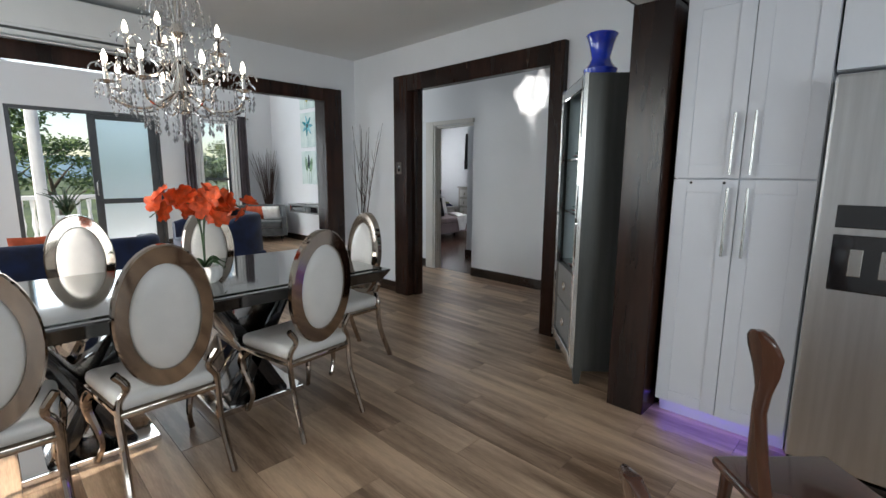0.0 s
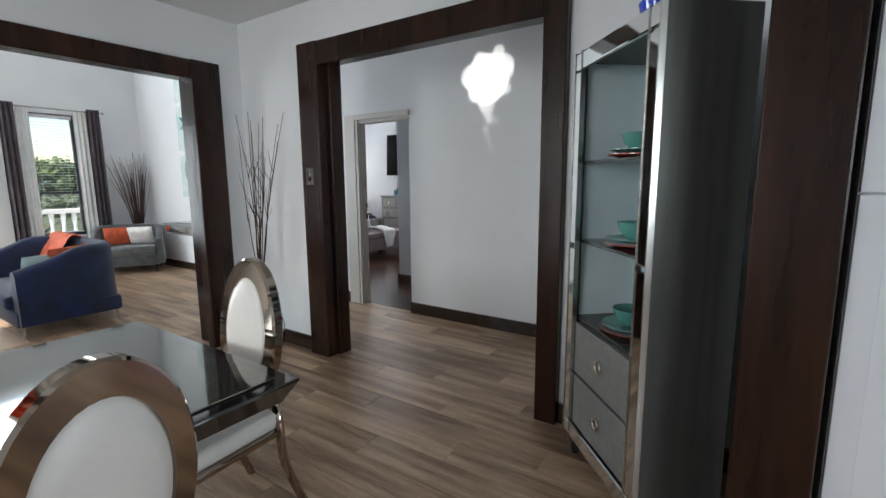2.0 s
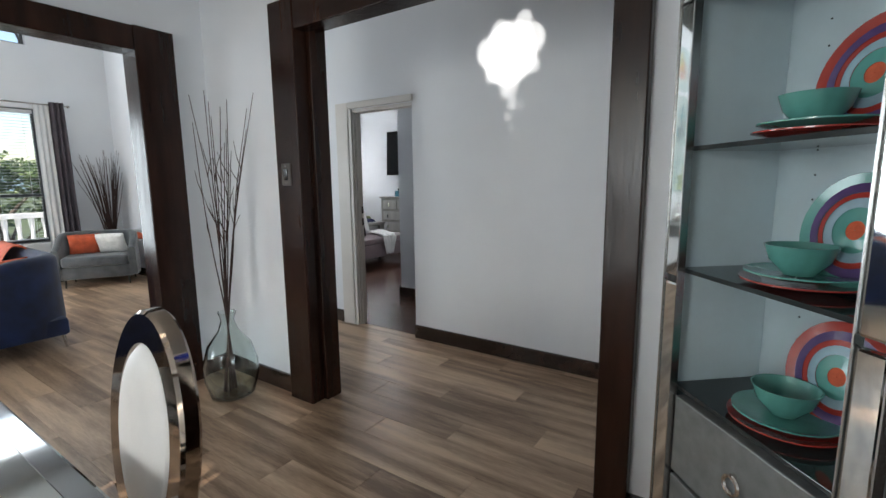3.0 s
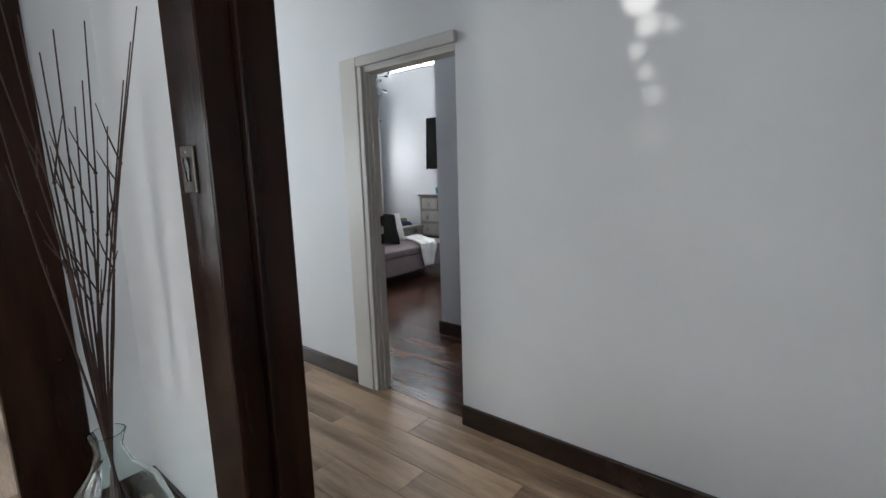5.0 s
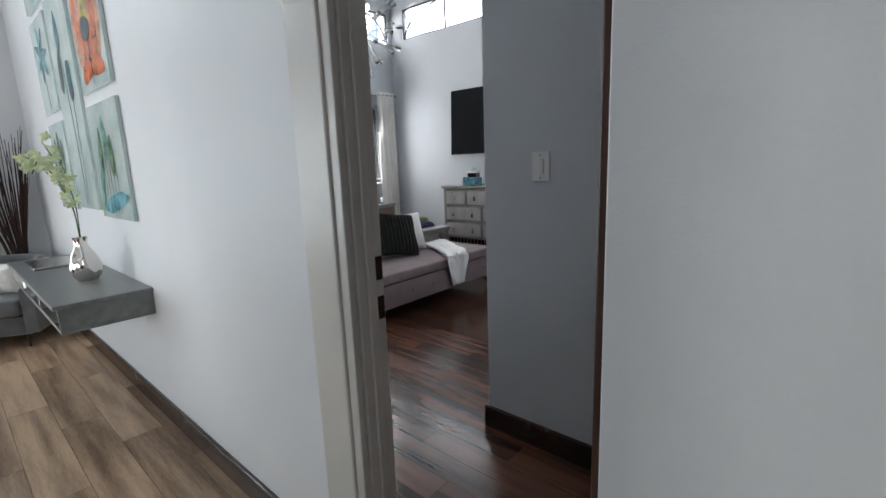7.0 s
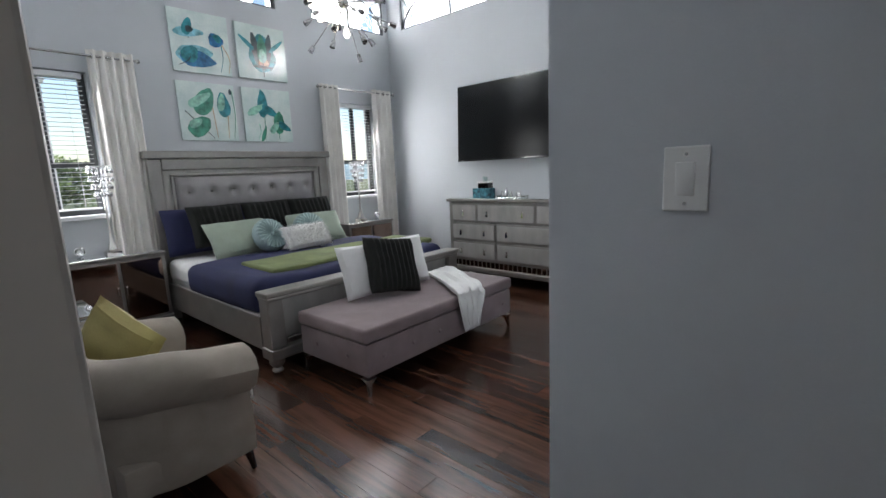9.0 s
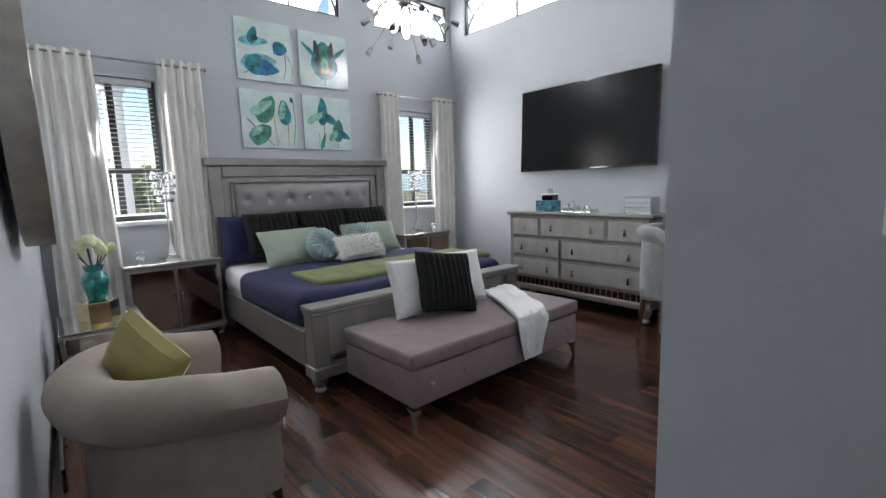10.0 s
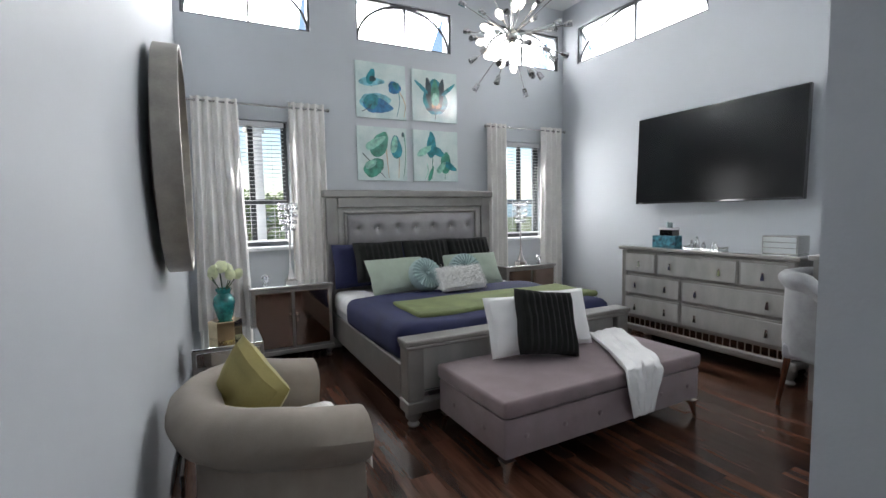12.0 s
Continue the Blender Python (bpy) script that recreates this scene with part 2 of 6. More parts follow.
# ---- mesh helpers ----
def box(bm, x0, x1, y0, y1, z0, z1, bev=0.0, seg=2):
    m = Matrix.LocRotScale(((x0 + x1) / 2, (y0 + y1) / 2, (z0 + z1) / 2), None, (abs(x1 - x0), abs(y1 - y0), abs(z1 - z0)))
    vs = bmesh.ops.create_cube(bm, size=1, matrix=m)["verts"]
    if bev:
        es = list({e for v in vs for e in v.link_edges})
        r = bmesh.ops.bevel(bm, geom=es, offset=bev, segments=seg, affect="EDGES", profile=0.5)
        vs = list({v for f in r["faces"] for v in f.verts} | {v for v in vs if v.is_valid})
    return vs


def xf(bm, vs, m):
    bmesh.ops.transform(bm, matrix=m, verts=vs)
    return vs


def rings(bm, loops, cap=True):
    """Joins loops of points, each as long as the next, into a skin."""
    rows = [[bm.verts.new(p) for p in lp] for lp in loops]
    for a, b in zip(rows, rows[1:]):
        for i in range(len(a)):
            j = (i + 1) % len(a)
            bm.faces.new((a[i], a[j], b[j], b[i]))
    if cap:
        bm.faces.new(list(reversed(rows[0]))), bm.faces.new(rows[-1])
    return [v for r in rows for v in r]


def lathe(bm, prof, seg=20, c=(0, 0, 0), cap=True):
    return rings(bm, [[(c[0] + r * math.cos(2 * math.pi * i / seg), c[1] + r * math.sin(2 * math.pi * i / seg), c[2] + z) for i in range(seg)] for r, z in prof], cap)


def tube(bm, pts, r, seg=8, flat=1.0):
    pts = [Vector(p) for p in pts]
    rs = list(r) + [r[-1]] * len(pts) if isinstance(r, (list, tuple)) else [r] * len(pts)
    loops, side = [], None
    for i, p in enumerate(pts):
        d = (pts[min(i + 1, len(pts) - 1)] - pts[max(i - 1, 0)]).normalized()
        if side is None:
            side = d.orthogonal().normalized()
        side = (side - d * side.dot(d)).normalized()
        up = d.cross(side)
        loops.append([p + (side * math.cos(2 * math.pi * k / seg) + up * math.sin(2 * math.pi * k / seg) * flat) * rs[i] for k in range(seg)])
    return rings(bm, loops)


def curve_pts(ctrl, n=14):
    """A smooth line through control points."""
    c = [Vector(p) for p in ctrl]
    c = [2 * c[0] - c[1]] + c + [2 * c[-1] - c[-2]]
    out = []
    for i in range(1, len(c) - 2):
        for k in range(n // (len(c) - 3) + 1):
            t = k / (n // (len(c) - 3) + 1)
            a, b, d, e = c[i - 1], c[i], c[i + 1], c[i + 2]
            out.append(0.5 * (2 * b + (d - a) * t + (2 * a - 5 * b + 4 * d - e) * t * t + (3 * b - a - 3 * d + e) * t ** 3))
    return out + [c[-2]]


def pillow(bm, w, h, t, m, n=16, wrinkle=0.006, ribs=0, square=0.42):
    """A stuffed cushion, w x h, lying in its own xy plane."""
    vs = []
    for s in (1, -1):
        g = []
        for i in range(n + 1):
            for j in range(n + 1):
                u, v = 2 * i / n - 1, 2 * j / n - 1
                f = max(0, (1 - u ** 4) * (1 - v ** 4)) ** square
                pinch = 1 - 0.05 * (1 - abs(u * v))
                z = s * t / 2 * f + wrinkle * noise.noise((u * 2.3 + w * 7, v * 2.3 + h * 3, s)) * f * 2
                if ribs:
                    z += s * 0.009 * math.sin(u * math.pi * ribs) * f
                g.append(bm.verts.new((u * w / 2 * pinch, v * h / 2 * pinch, z)))
        for i in range(n):
            for j in range(n):
                q = [g[i * (n + 1) + j], g[(i + 1) * (n + 1) + j], g[(i + 1) * (n + 1) + j + 1], g[i * (n + 1) + j + 1]]
                bm.faces.new(q if s > 0 else q[::-1])
        vs += g
    xf(bm, vs, m)
    bmesh.ops.remove_doubles(bm, verts=vs, dist=0.0015)


def ball(bm, c, r, sub=2, scale=(1, 1, 1)):
    return bmesh.ops.create_icosphere(bm, subdivisions=sub, radius=r, matrix=Matrix.LocRotScale(c, None, scale))["verts"]


def mesh_of(bm, name, material, smooth=True):
    bmesh.ops.recalc_face_normals(bm, faces=bm.faces)
    me = bpy.data.meshes.new(name)
    bm.to_mesh(me)
    bm.free()
    for m in (material if isinstance(material, (list, tuple)) else [material]):
        me.materials.append(m)
    if smooth:
        me.shade_smooth()
        me.set_sharp_from_angle(angle=radians(38))
    return me


def part(name, bm, material, parent, label="", smooth=True):
    ob = new(name, mesh_of(bm, name, material, smooth))
    ob.parent = parent
    return tagged(ob, label) if label else ob


def thing(name, m, label, category, group="", kind=""):
    ob = new(name)
    ob.matrix_world = m if isinstance(m, Matrix) else pose(*m)
    return tagged(ob, label, category, group, kind)


def solo(name, bm, material, m, label, category, group="", kind=""):
    ob = new(name, mesh_of(bm, name, material))
    ob.matrix_world = m if isinstance(m, Matrix) else pose(*m)
    return tagged(ob, label, category, group, kind)


def boxpart(name, material, parent, *dims, bev=0.0, label=""):
    bm = bmesh.new()
    box(bm, *dims, bev)
    return part(name, bm, material, parent, label, bev >= 0.02)


def structure(name, bm, material, label, category):
    return tagged(new(name, mesh_of(bm, name, material, False)), label, category, "", "structure")


# ---- walls, floors, ceilings ----
def wall(name, axis, c0, c1, a0, a1, z0, z1, openings, material, label, second=None):
    """A wall between c0 and c1, along the other axis from a0 to a1, with openings (a0, a1, z0, z1). second: paint of its far side."""
    bm = bmesh.new()
    cuts = sorted({a0, a1, *[v for o in openings for v in o[:2]]})
    for p, q in zip(cuts, cuts[1:]):
        zs = [z0]
        for o in sorted(openings, key=lambda o: o[2]):
            if o[0] <= p and q <= o[1]:
                zs += [o[2], o[3]]
        zs.append(z1)
        for lo, hi in zip(zs[::2], zs[1::2]):
            if hi - lo > 0.001:
                box(bm, *((c0, c1, p, q) if axis == "x" else (p, q, c0, c1)), lo, hi)
    bm.normal_update()
    if second:
        for f in bm.faces:
            if (f.normal.x if axis == "x" else f.normal.y) > 0.5:
                f.material_index = 1
    return structure(name, bm, [material, second] if second else material, label, "wall")


HI = 4.42
hall_wall = wall("wall_hall", "x", 4.97, 5.19, 1.0, 10.8, 0, HI, [(4.455, 5.19, 0, 2.13)], WHITE_WALL, "white painted plaster wall of hall and living room", GREY_WALL)
for v in hall_wall.data.vertices:
    if v.co.x > 5.1:  # the wall is thin at the door and thickens slightly towards the bedroom windows
        v.co.x = 5.065 + 0.105 * max(0, v.co.y - 5.19) / 5.4
wall("wall_dining_hall", "x", 3.62, 3.77, 1.39, 5.54, 0, HI, [(2.36, 4.25, 0, 2.4)], WHITE_WALL, "white painted plaster wall with a wood-cased opening")
wall("wall_dining_living", "y", 5.3, 5.56, -2.3, 3.62, 0, HI, [(-1.9, 3.24, 0, 2.36)], WHITE_WALL, "white painted plaster wall with a wide cased opening")
wall("wall_kitchen_dining", "y", 1.2, 1.39, -2.3, 4.97, 0, HI, [(-2.3, 2.78, 0, 2.36)], WHITE_WALL, "white wall above a dark wooden beam")
wall("wall_kitchen_east", "x", 3.52, 3.72, -2.6, 1.2, 0, 2.83, [], WHITE_WALL, "white kitchen wall behind tall units")
wall("wall_kitchen_south", "y", -2.8, -2.6, -2.5, 3.72, 0, 2.83, [(-0.8, 2.0, 1.0, 2.4)], WHITE_WALL, "unseen white kitchen wall with an added window")
wall("wall_west", "x", -2.5, -2.3, -2.6, 10.75, 0, HI, [(2.5, 4.1, 0.9, 2.6), (7.0, 9.0, 0.8, 2.4)], WHITE_WALL, "white painted outer wall with a dining window and an added living room window")
wall("wall_living_north", "y", 10.5, 10.75, -2.5, 4.97, 0, HI, [(0.56, 2.72, 0, 2.5), (3.39, 4.05, 0.62, 2.52), (2.02, 4.04, 3.38, 3.96)], WHITE_WALL, "white living room wall with sliding door and window")
wall("wall_bedroom_north", "y", 10.55, 10.8, 5.1, 10.35, 0, HI, [(5.45, 6.2, 1.19, 2.55), (9.08, 9.74, 1.16, 2.5), (5.23, 6.49, 3.55, 4.05), (7.02, 8.27, 3.55, 4.05), (8.78, 10.05, 3.55, 4.05)], GREY_WALL, "pale grey bedroom wall with high windows")
wall("wall_bedroom_east", "x", 10.13, 10.35, 4.2, 10.55, 0, HI, [(8.35, 10.26, 3.58, 4.08), (5.9, 7.7, 3.58, 4.08)], GREY_WALL, "pale grey bedroom wall behind the television")
wall("wall_entry_east", "x", 6.1, 6.25, 4.2, 5.55, 0, HI, [], GREY_WALL, "pale grey wall of the bedroom entry")
wall("wall_bedroom_south", "y", 5.4, 5.55, 6.25, 10.13, 0, HI, [], GREY_WALL, "pale grey bedroom wall")
wall("wall_entry_south", "y", 4.2, 4.36, 5.06, 6.1, 0, HI, [], GREY_WALL, "pale grey wall behind the open door")


def slab(name, x0, x1, y0, y1, z0, z1, material, label, category):
    bm = bmesh.new()
    box(bm, x0, x1, y0, y1, z0, z1)
    return structure(name, bm, material, label, category)


floor_main = slab("floor", -2.5, 5.02, -2.8, 10.75, -0.2, -0.004, GROUT, "brown wood-look plank floor with thin joints", "floor")
floor_bed = slab("floor_bedroom", 5.02, 10.35, 4.2, 10.8, -0.2, -0.004, DARK_JOINT, "dark glossy walnut plank floor", "floor")
slab("ceiling_dining", -2.5, 3.62, -2.8, 5.3, 2.83, 3.0, CEILING, "smooth off-white dining room ceiling", "ceiling")
slab("ceiling_living", -2.5, 5.1, 1.0, 10.8, HI, HI + 0.2, CEILING, "high off-white living room ceiling", "ceiling")
slab("ceiling_bedroom", 5.1, 10.35, 4.2, 10.8, HI, HI + 0.2, CEILING, "high off-white bedroom ceiling", "ceiling")


# casings of the openings
def casing(name, parts, label):
    t = tagged(new(name), label, "door casing", "", "structure")
    for nm, d in parts:
        boxpart(nm, DARK_WOOD, t, *d, bev=0.006)
    return t


casing("trim_hall_opening", [
    ("post", (3.56, 3.66, 4.235, 4.457, 0, 2.515)), ("post", (3.56, 3.66, 2.285, 2.42, 0, 2.515)), ("header", (3.564, 3.66, 2.42, 4.235, 2.335, 2.511)),
    ("lining", (3.66, 3.785, 4.205, 4.252, 0, 2.38)), ("lining", (3.66, 3.785, 2.358, 2.4, 0, 2.38)), ("head_lining", (3.66, 3.785, 2.4, 4.205, 2.37, 2.404))],
    "dark varnished wooden casing round the hall opening")
casing("trim_living_opening", [
    ("post", (3.15, 3.394, 5.25, 5.34, 0, 2.445)), ("header", (-1.9, 3.15, 5.254, 5.34, 2.29, 2.44)), ("post", (-2.1, -1.9, 5.25, 5.34, 0, 2.445)),
    ("lining", (3.21, 3.245, 5.34, 5.58, 0, 2.34)), ("head_lining", (-1.9, 3.21, 5.34, 5.58, 2.325, 2.365))],
    "dark varnished wooden casing round the living room opening")
casing("trim_kitchen_opening", [
    ("post", (2.765, 3.0, 1.187, 1.407, 0, 2.36)), ("moulding", (3.0, 3.04, 1.175, 1.199, 0, 2.36)), ("header", (-2.3, 3.04, 1.18, 1.412, 2.362, 2.58))],
    "dark varnished wooden post and beam")


def baseboards(specs):
    t = tagged(new("baseboard"), "dark wooden baseboard along the walls", "baseboard", "", "structure")
    for d in specs:
        boxpart("board", BASE_WOOD, t, *d, 0.0, 0.125, bev=0.005)


baseboards([(4.95, 4.97, 5.375, 10.5), (4.95, 4.97, 1.39, 4.455), (3.598, 3.62, 4.457, 5.3), (3.394, 3.598, 5.278, 5.3), (3.598, 3.62, 1.39, 2.285),
            (6.08, 6.1, 4.36, 5.55), (6.08, 10.13, 5.55, 5.572), (5.17, 5.19, 8.0, 10.52), (5.19, 10.11, 10.528, 10.55), (10.108, 10.13, 5.572, 10.528),
            (2.72, 4.95, 10.48, 10.5), (-2.3, 0.56, 10.48, 10.5), (-2.3, -2.28, 1.42, 5.28), (-2.3, -2.28, 5.56, 10.48)])


# bedroom door with its frame
def bedroom_door():
    t = tagged(new("door_1"), "dark wooden door standing open into the bedroom", "door", "", "structure")
    boxpart("casing", CREAM_TRIM, t, 4.94, 4.971, 5.215, 5.375, 0, 2.195, bev=0.006, label="cream painted casing")
    boxpart("casing_bead", CREAM_TRIM, t, 4.948, 4.971, 5.175, 5.215, 0, 2.135, bev=0.004)
    boxpart("casing_head", CREAM_TRIM, t, 4.94, 4.971, 4.44, 5.215, 2.135, 2.195, bev=0.006)
    boxpart("jamb", CREAM_TRIM, t, 4.972, 5.066, 5.165, 5.191, 0, 2.13, bev=0.003)
    boxpart("stop", CREAM_TRIM, t, 5.0, 5.03, 5.153, 5.164, 0, 2.1, bev=0.003)
    boxpart("head_jamb", CREAM_TRIM, t, 4.972, 5.066, 4.46, 5.165, 2.1, 2.132, bev=0.003)
    boxpart("jamb", WHITE_WALL, t, 4.976, 5.066, 4.45, 4.462, 0, 2.13, bev=0.003)
    leaf = boxpart("leaf", DOOR_WOOD, t, 0, 0.72, -0.042, -0.004, 0.012, 2.09, bev=0.004)
    leaf.matrix_world = pose(5.078, 4.524, 0, 0, 0, 5)
    for z0, z1 in ((0.25, 0.9), (1.15, 1.9)):
        for side in (-0.004,):
            boxpart("moulded_panel", DOOR_WOOD, leaf, 0.12, 0.6, side, side + 0.01, z0, z1, bev=0.004)
    boxpart("back_moulding", DOOR_WOOD, leaf, 0.06, 0.66, -0.05, -0.0425, 0.15, 1.95, bev=0.003)
    bm = bmesh.new()
    lathe(bm, [(0.026, 0), (0.026, 0.01)], 14)
    xf(bm, bm.verts, pose(0.66, 0, 1.0, -90))
    tube(bm, [(0.66, 0, 1.0), (0.66, 0.03, 1.0), (0.66, 0.034, 1.0), (0.66, 0.055, 1.0)], [0.009, 0.009, 0.024, 0.02], 12)
    part("door_handle", bm, NICKEL, leaf, "satin nickel round knob")
    bm = bmesh.new()
    lathe(bm, [(0.028, 0), (0.028, 0.012), (0.018, 0.026)], 14)
    xf(bm, bm.verts, pose(0.66, 0, 1.17, -90))
    part("deadbolt", bm, NICKEL, leaf)
    for z in (1.05, 1.17):
        boxpart("strike_plate", BASE_WOOD, t, 5.035, 5.06, 5.1595, 5.1655, z - 0.035, z + 0.035, bev=0.001, label="aged dark bronze strike plate")


bedroom_door()


# windows
def window(name, axis, c, a0, a1, z0, z1, material, label, vert=1, horiz=(), w=0.04, pane_mat=GLASS, arch=False):
    t = tagged(new(name), label, "window", "", "structure")

    def bar(nm, p, q, lo, hi, d=0.03):
        dims = (p, q, c - d, c + d) if axis == "y" else (c - d, c + d, p, q)
        return boxpart(nm, material, t, *dims, lo, hi, bev=0.004)

    bar("window_frame", a0, a0 + w, z0, z1), bar("window_frame", a1 - w, a1, z0, z1)
    bar("window_frame", a0 + w, a1 - w, z0, z0 + w), bar("window_frame", a0 + w, a1 - w, z1 - w, z1)
    for k in range(vert):
        m = a0 + (a1 - a0) * (k + 1) / (vert + 1)
        bar("mullion", m - w / 2, m + w / 2, z0 + w, z1 - w, 0.022)
    for h in horiz:
        bar("rail", a0 + w, a1 - w, h - w / 2, h + w / 2, 0.026)
    if arch:
        bm = bmesh.new()
        mid, rx, rz = (a0 + a1) / 2, (a1 - a0) / 2 - w, (z1 - z0) - 2 * w
        pts = [(mid + rx * math.cos(math.pi * k / 24), z0 + w + rz * math.sin(math.pi * k / 24)) for k in range(25)]
        tube(bm, [(p, c, z) if axis == "y" else (c, p, z) for p, z in pts], 0.016, 6)
        part("arch_bar", bm, material, t)
    dims = (a0 + w, a1 - w, c - 0.003, c + 0.003) if axis == "y" else (c - 0.003, c + 0.003, a0 + w, a1 - w)
    p = boxpart("pane", pane_mat, t, *dims, z0 + w, z1 - w)
    p.visible_shadow = False
    return t


window("window_1", "y", 10.62, 3.39, 4.05, 0.62, 2.52, FRAME_GREY, "unseen grey framed living room window added for light with blinds", 0, (1.3,))
window("window_2", "y", 10.62, 2.02, 4.04, 3.38, 3.96, FRAME_GREY, "high living room window with an arched bar", 1, (), 0.03, arch=True)
window("window_3", "y", 10.68, 5.45, 6.2, 1.19, 2.55, FRAME_GREY, "grey framed bedroom window with blinds", 1, (1.68,), 0.055)
window("window_4", "y", 10.68, 9.08, 9.74, 1.16, 2.5, FRAME_GREY, "grey framed bedroom window with blinds", 1, (1.66,), 0.055)
for k, (p, q) in enumerate(((5.23, 6.49), (7.02, 8.27), (8.78, 10.05))):
    window("window_%d" % (5 + k), "y", 10.6, p, q, 3.55, 4.05, FRAME_GREY, "high bedroom window with an arched bar", 1, (), 0.022, arch=True)
window("window_8", "x", 10.18, 8.35, 10.26, 3.58, 4.08, FRAME_GREY, "high bedroom window with an arched bar", 1, (), 0.022, arch=True)
# Second east window is unseen, added to carry extra bedroom light.
window("window_9", "x", 10.18, 5.9, 7.7, 3.58, 4.08, FRAME_GREY, "high bedroom window with an arched bar", 1, (), 0.022, arch=True)
window("window_10", "x", -2.4, 2.5, 4.1, 0.9, 2.6, FRAME_GREY, "grey framed dining room window", 2, (1.7,), 0.05)
# Added window, out of view, for side light in the living room.
window("window_11", "x", -2.4, 7.0, 9.0, 0.8, 2.4, FRAME_GREY, "unseen grey framed living room window added for light", 1, (1.5,), 0.05)
# Unseen window, added to let light into the kitchen.
window("window_12", "y", -2.7, -0.8, 2.0, 1.0, 2.4, FRAME_GREY, "unseen grey framed kitchen window added for light", 2, (), 0.05)
for nm, d in (("window_sill", (5.4, 6.25, 10.48, 10.65, 1.15, 1.19)), ("window_sill", (9.03, 9.79, 10.48, 10.65, 1.12, 1.16)), ("window_sill", (3.34, 4.1, 10.44, 10.6, 0.58, 0.62))):
    bm = bmesh.new()
    box(bm, *d, 0.005)
    structure(nm, bm, FRAME_WHITE, "white painted window sill", "sill")


def sliding_door():
    t = tagged(new("door_2"), "dark grey framed glass sliding door to a balcony", "sliding door", "", "structure")
    for d in ((0.56, 0.62, 10.5, 10.6, 0, 2.5), (2.66, 2.72, 10.5, 10.6, 0, 2.5), (0.62, 2.66, 10.5, 10.6, 2.44, 2.5), (0.62, 2.66, 10.5, 10.6, 0, 0.03)):
        boxpart("frame", FRAME_GREY, t, *d, bev=0.004)
    for d in ((1.62, 1.74, 10.54, 10.59, 0.03, 2.44), (2.54, 2.66, 10.54, 10.59, 0.03, 2.44), (1.74, 2.54, 10.54, 10.59, 2.36, 2.44), (1.74, 2.54, 10.54, 10.59, 0.03, 0.12), (1.74, 2.54, 10.54, 10.59, 0.86, 0.95)):
        boxpart("sash", FRAME_GREY, t, *d, bev=0.004)
    for d in ((1.74, 2.54, 10.562, 10.568, 0.95, 2.36), (1.74, 2.54, 10.562, 10.568, 0.12, 0.86)):
        p = boxpart("pane", FROST, t, *d, label="bright frosted glass pane")
        p.visible_shadow = False
    bm = bmesh.new()
    tube(bm, [(1.68, 10.53, 1.0), (1.66, 10.49, 1.03), (1.66, 10.49, 1.25), (1.68, 10.53, 1.28)], 0.011)
    part("pull_handle", bm, NICKEL, t)


sliding_door()


def blind(m, w, h, label):
    """A blind of thin slats, hanging from its head rail at the origin."""
    t = thing("window_blind", m, label, "blind", "window blinds")
    boxpart("head_rail", FRAME_WHITE, t, -w / 2, w / 2, -0.03, 0.03, -0.05, 0, bev=0.004)
    boxpart("bottom_rail", FRAME_WHITE, t, -w / 2, w / 2, -0.02, 0.02, -h, -h + 0.02, bev=0.004)
    bm = bmesh.new()
    vs = box(bm, -w / 2 + 0.005, w / 2 - 0.005, -0.015, 0.015, -0.0012, 0.0012)
    xf(bm, vs, pose(0, 0, 0, -3))
    me = mesh_of(bm, "slat", FRAME_WHITE, False)
    n = int((h - 0.1) / 0.042)
    for k in range(n):
        s = new("slat", me)
        s.parent, s.location = t, (0, 0, -0.075 - k * (h - 0.1) / n)
    for x in (-w * 0.3, w * 0.3):
        boxpart("cord", FRAME_WHITE, t, x - 0.0015, x + 0.0015, -0.024, -0.021, -h, -0.05)


blind(pose(3.72, 10.56, 2.5), 0.58, 1.84, "white slatted blind lowered over the living room window")
blind(pose(5.825, 10.6, 2.54), 0.68, 1.3, "white slatted blind in the bedroom window")
blind(pose(9.41, 10.6, 2.49), 0.6, 1.28, "white slatted blind in the bedroom window")


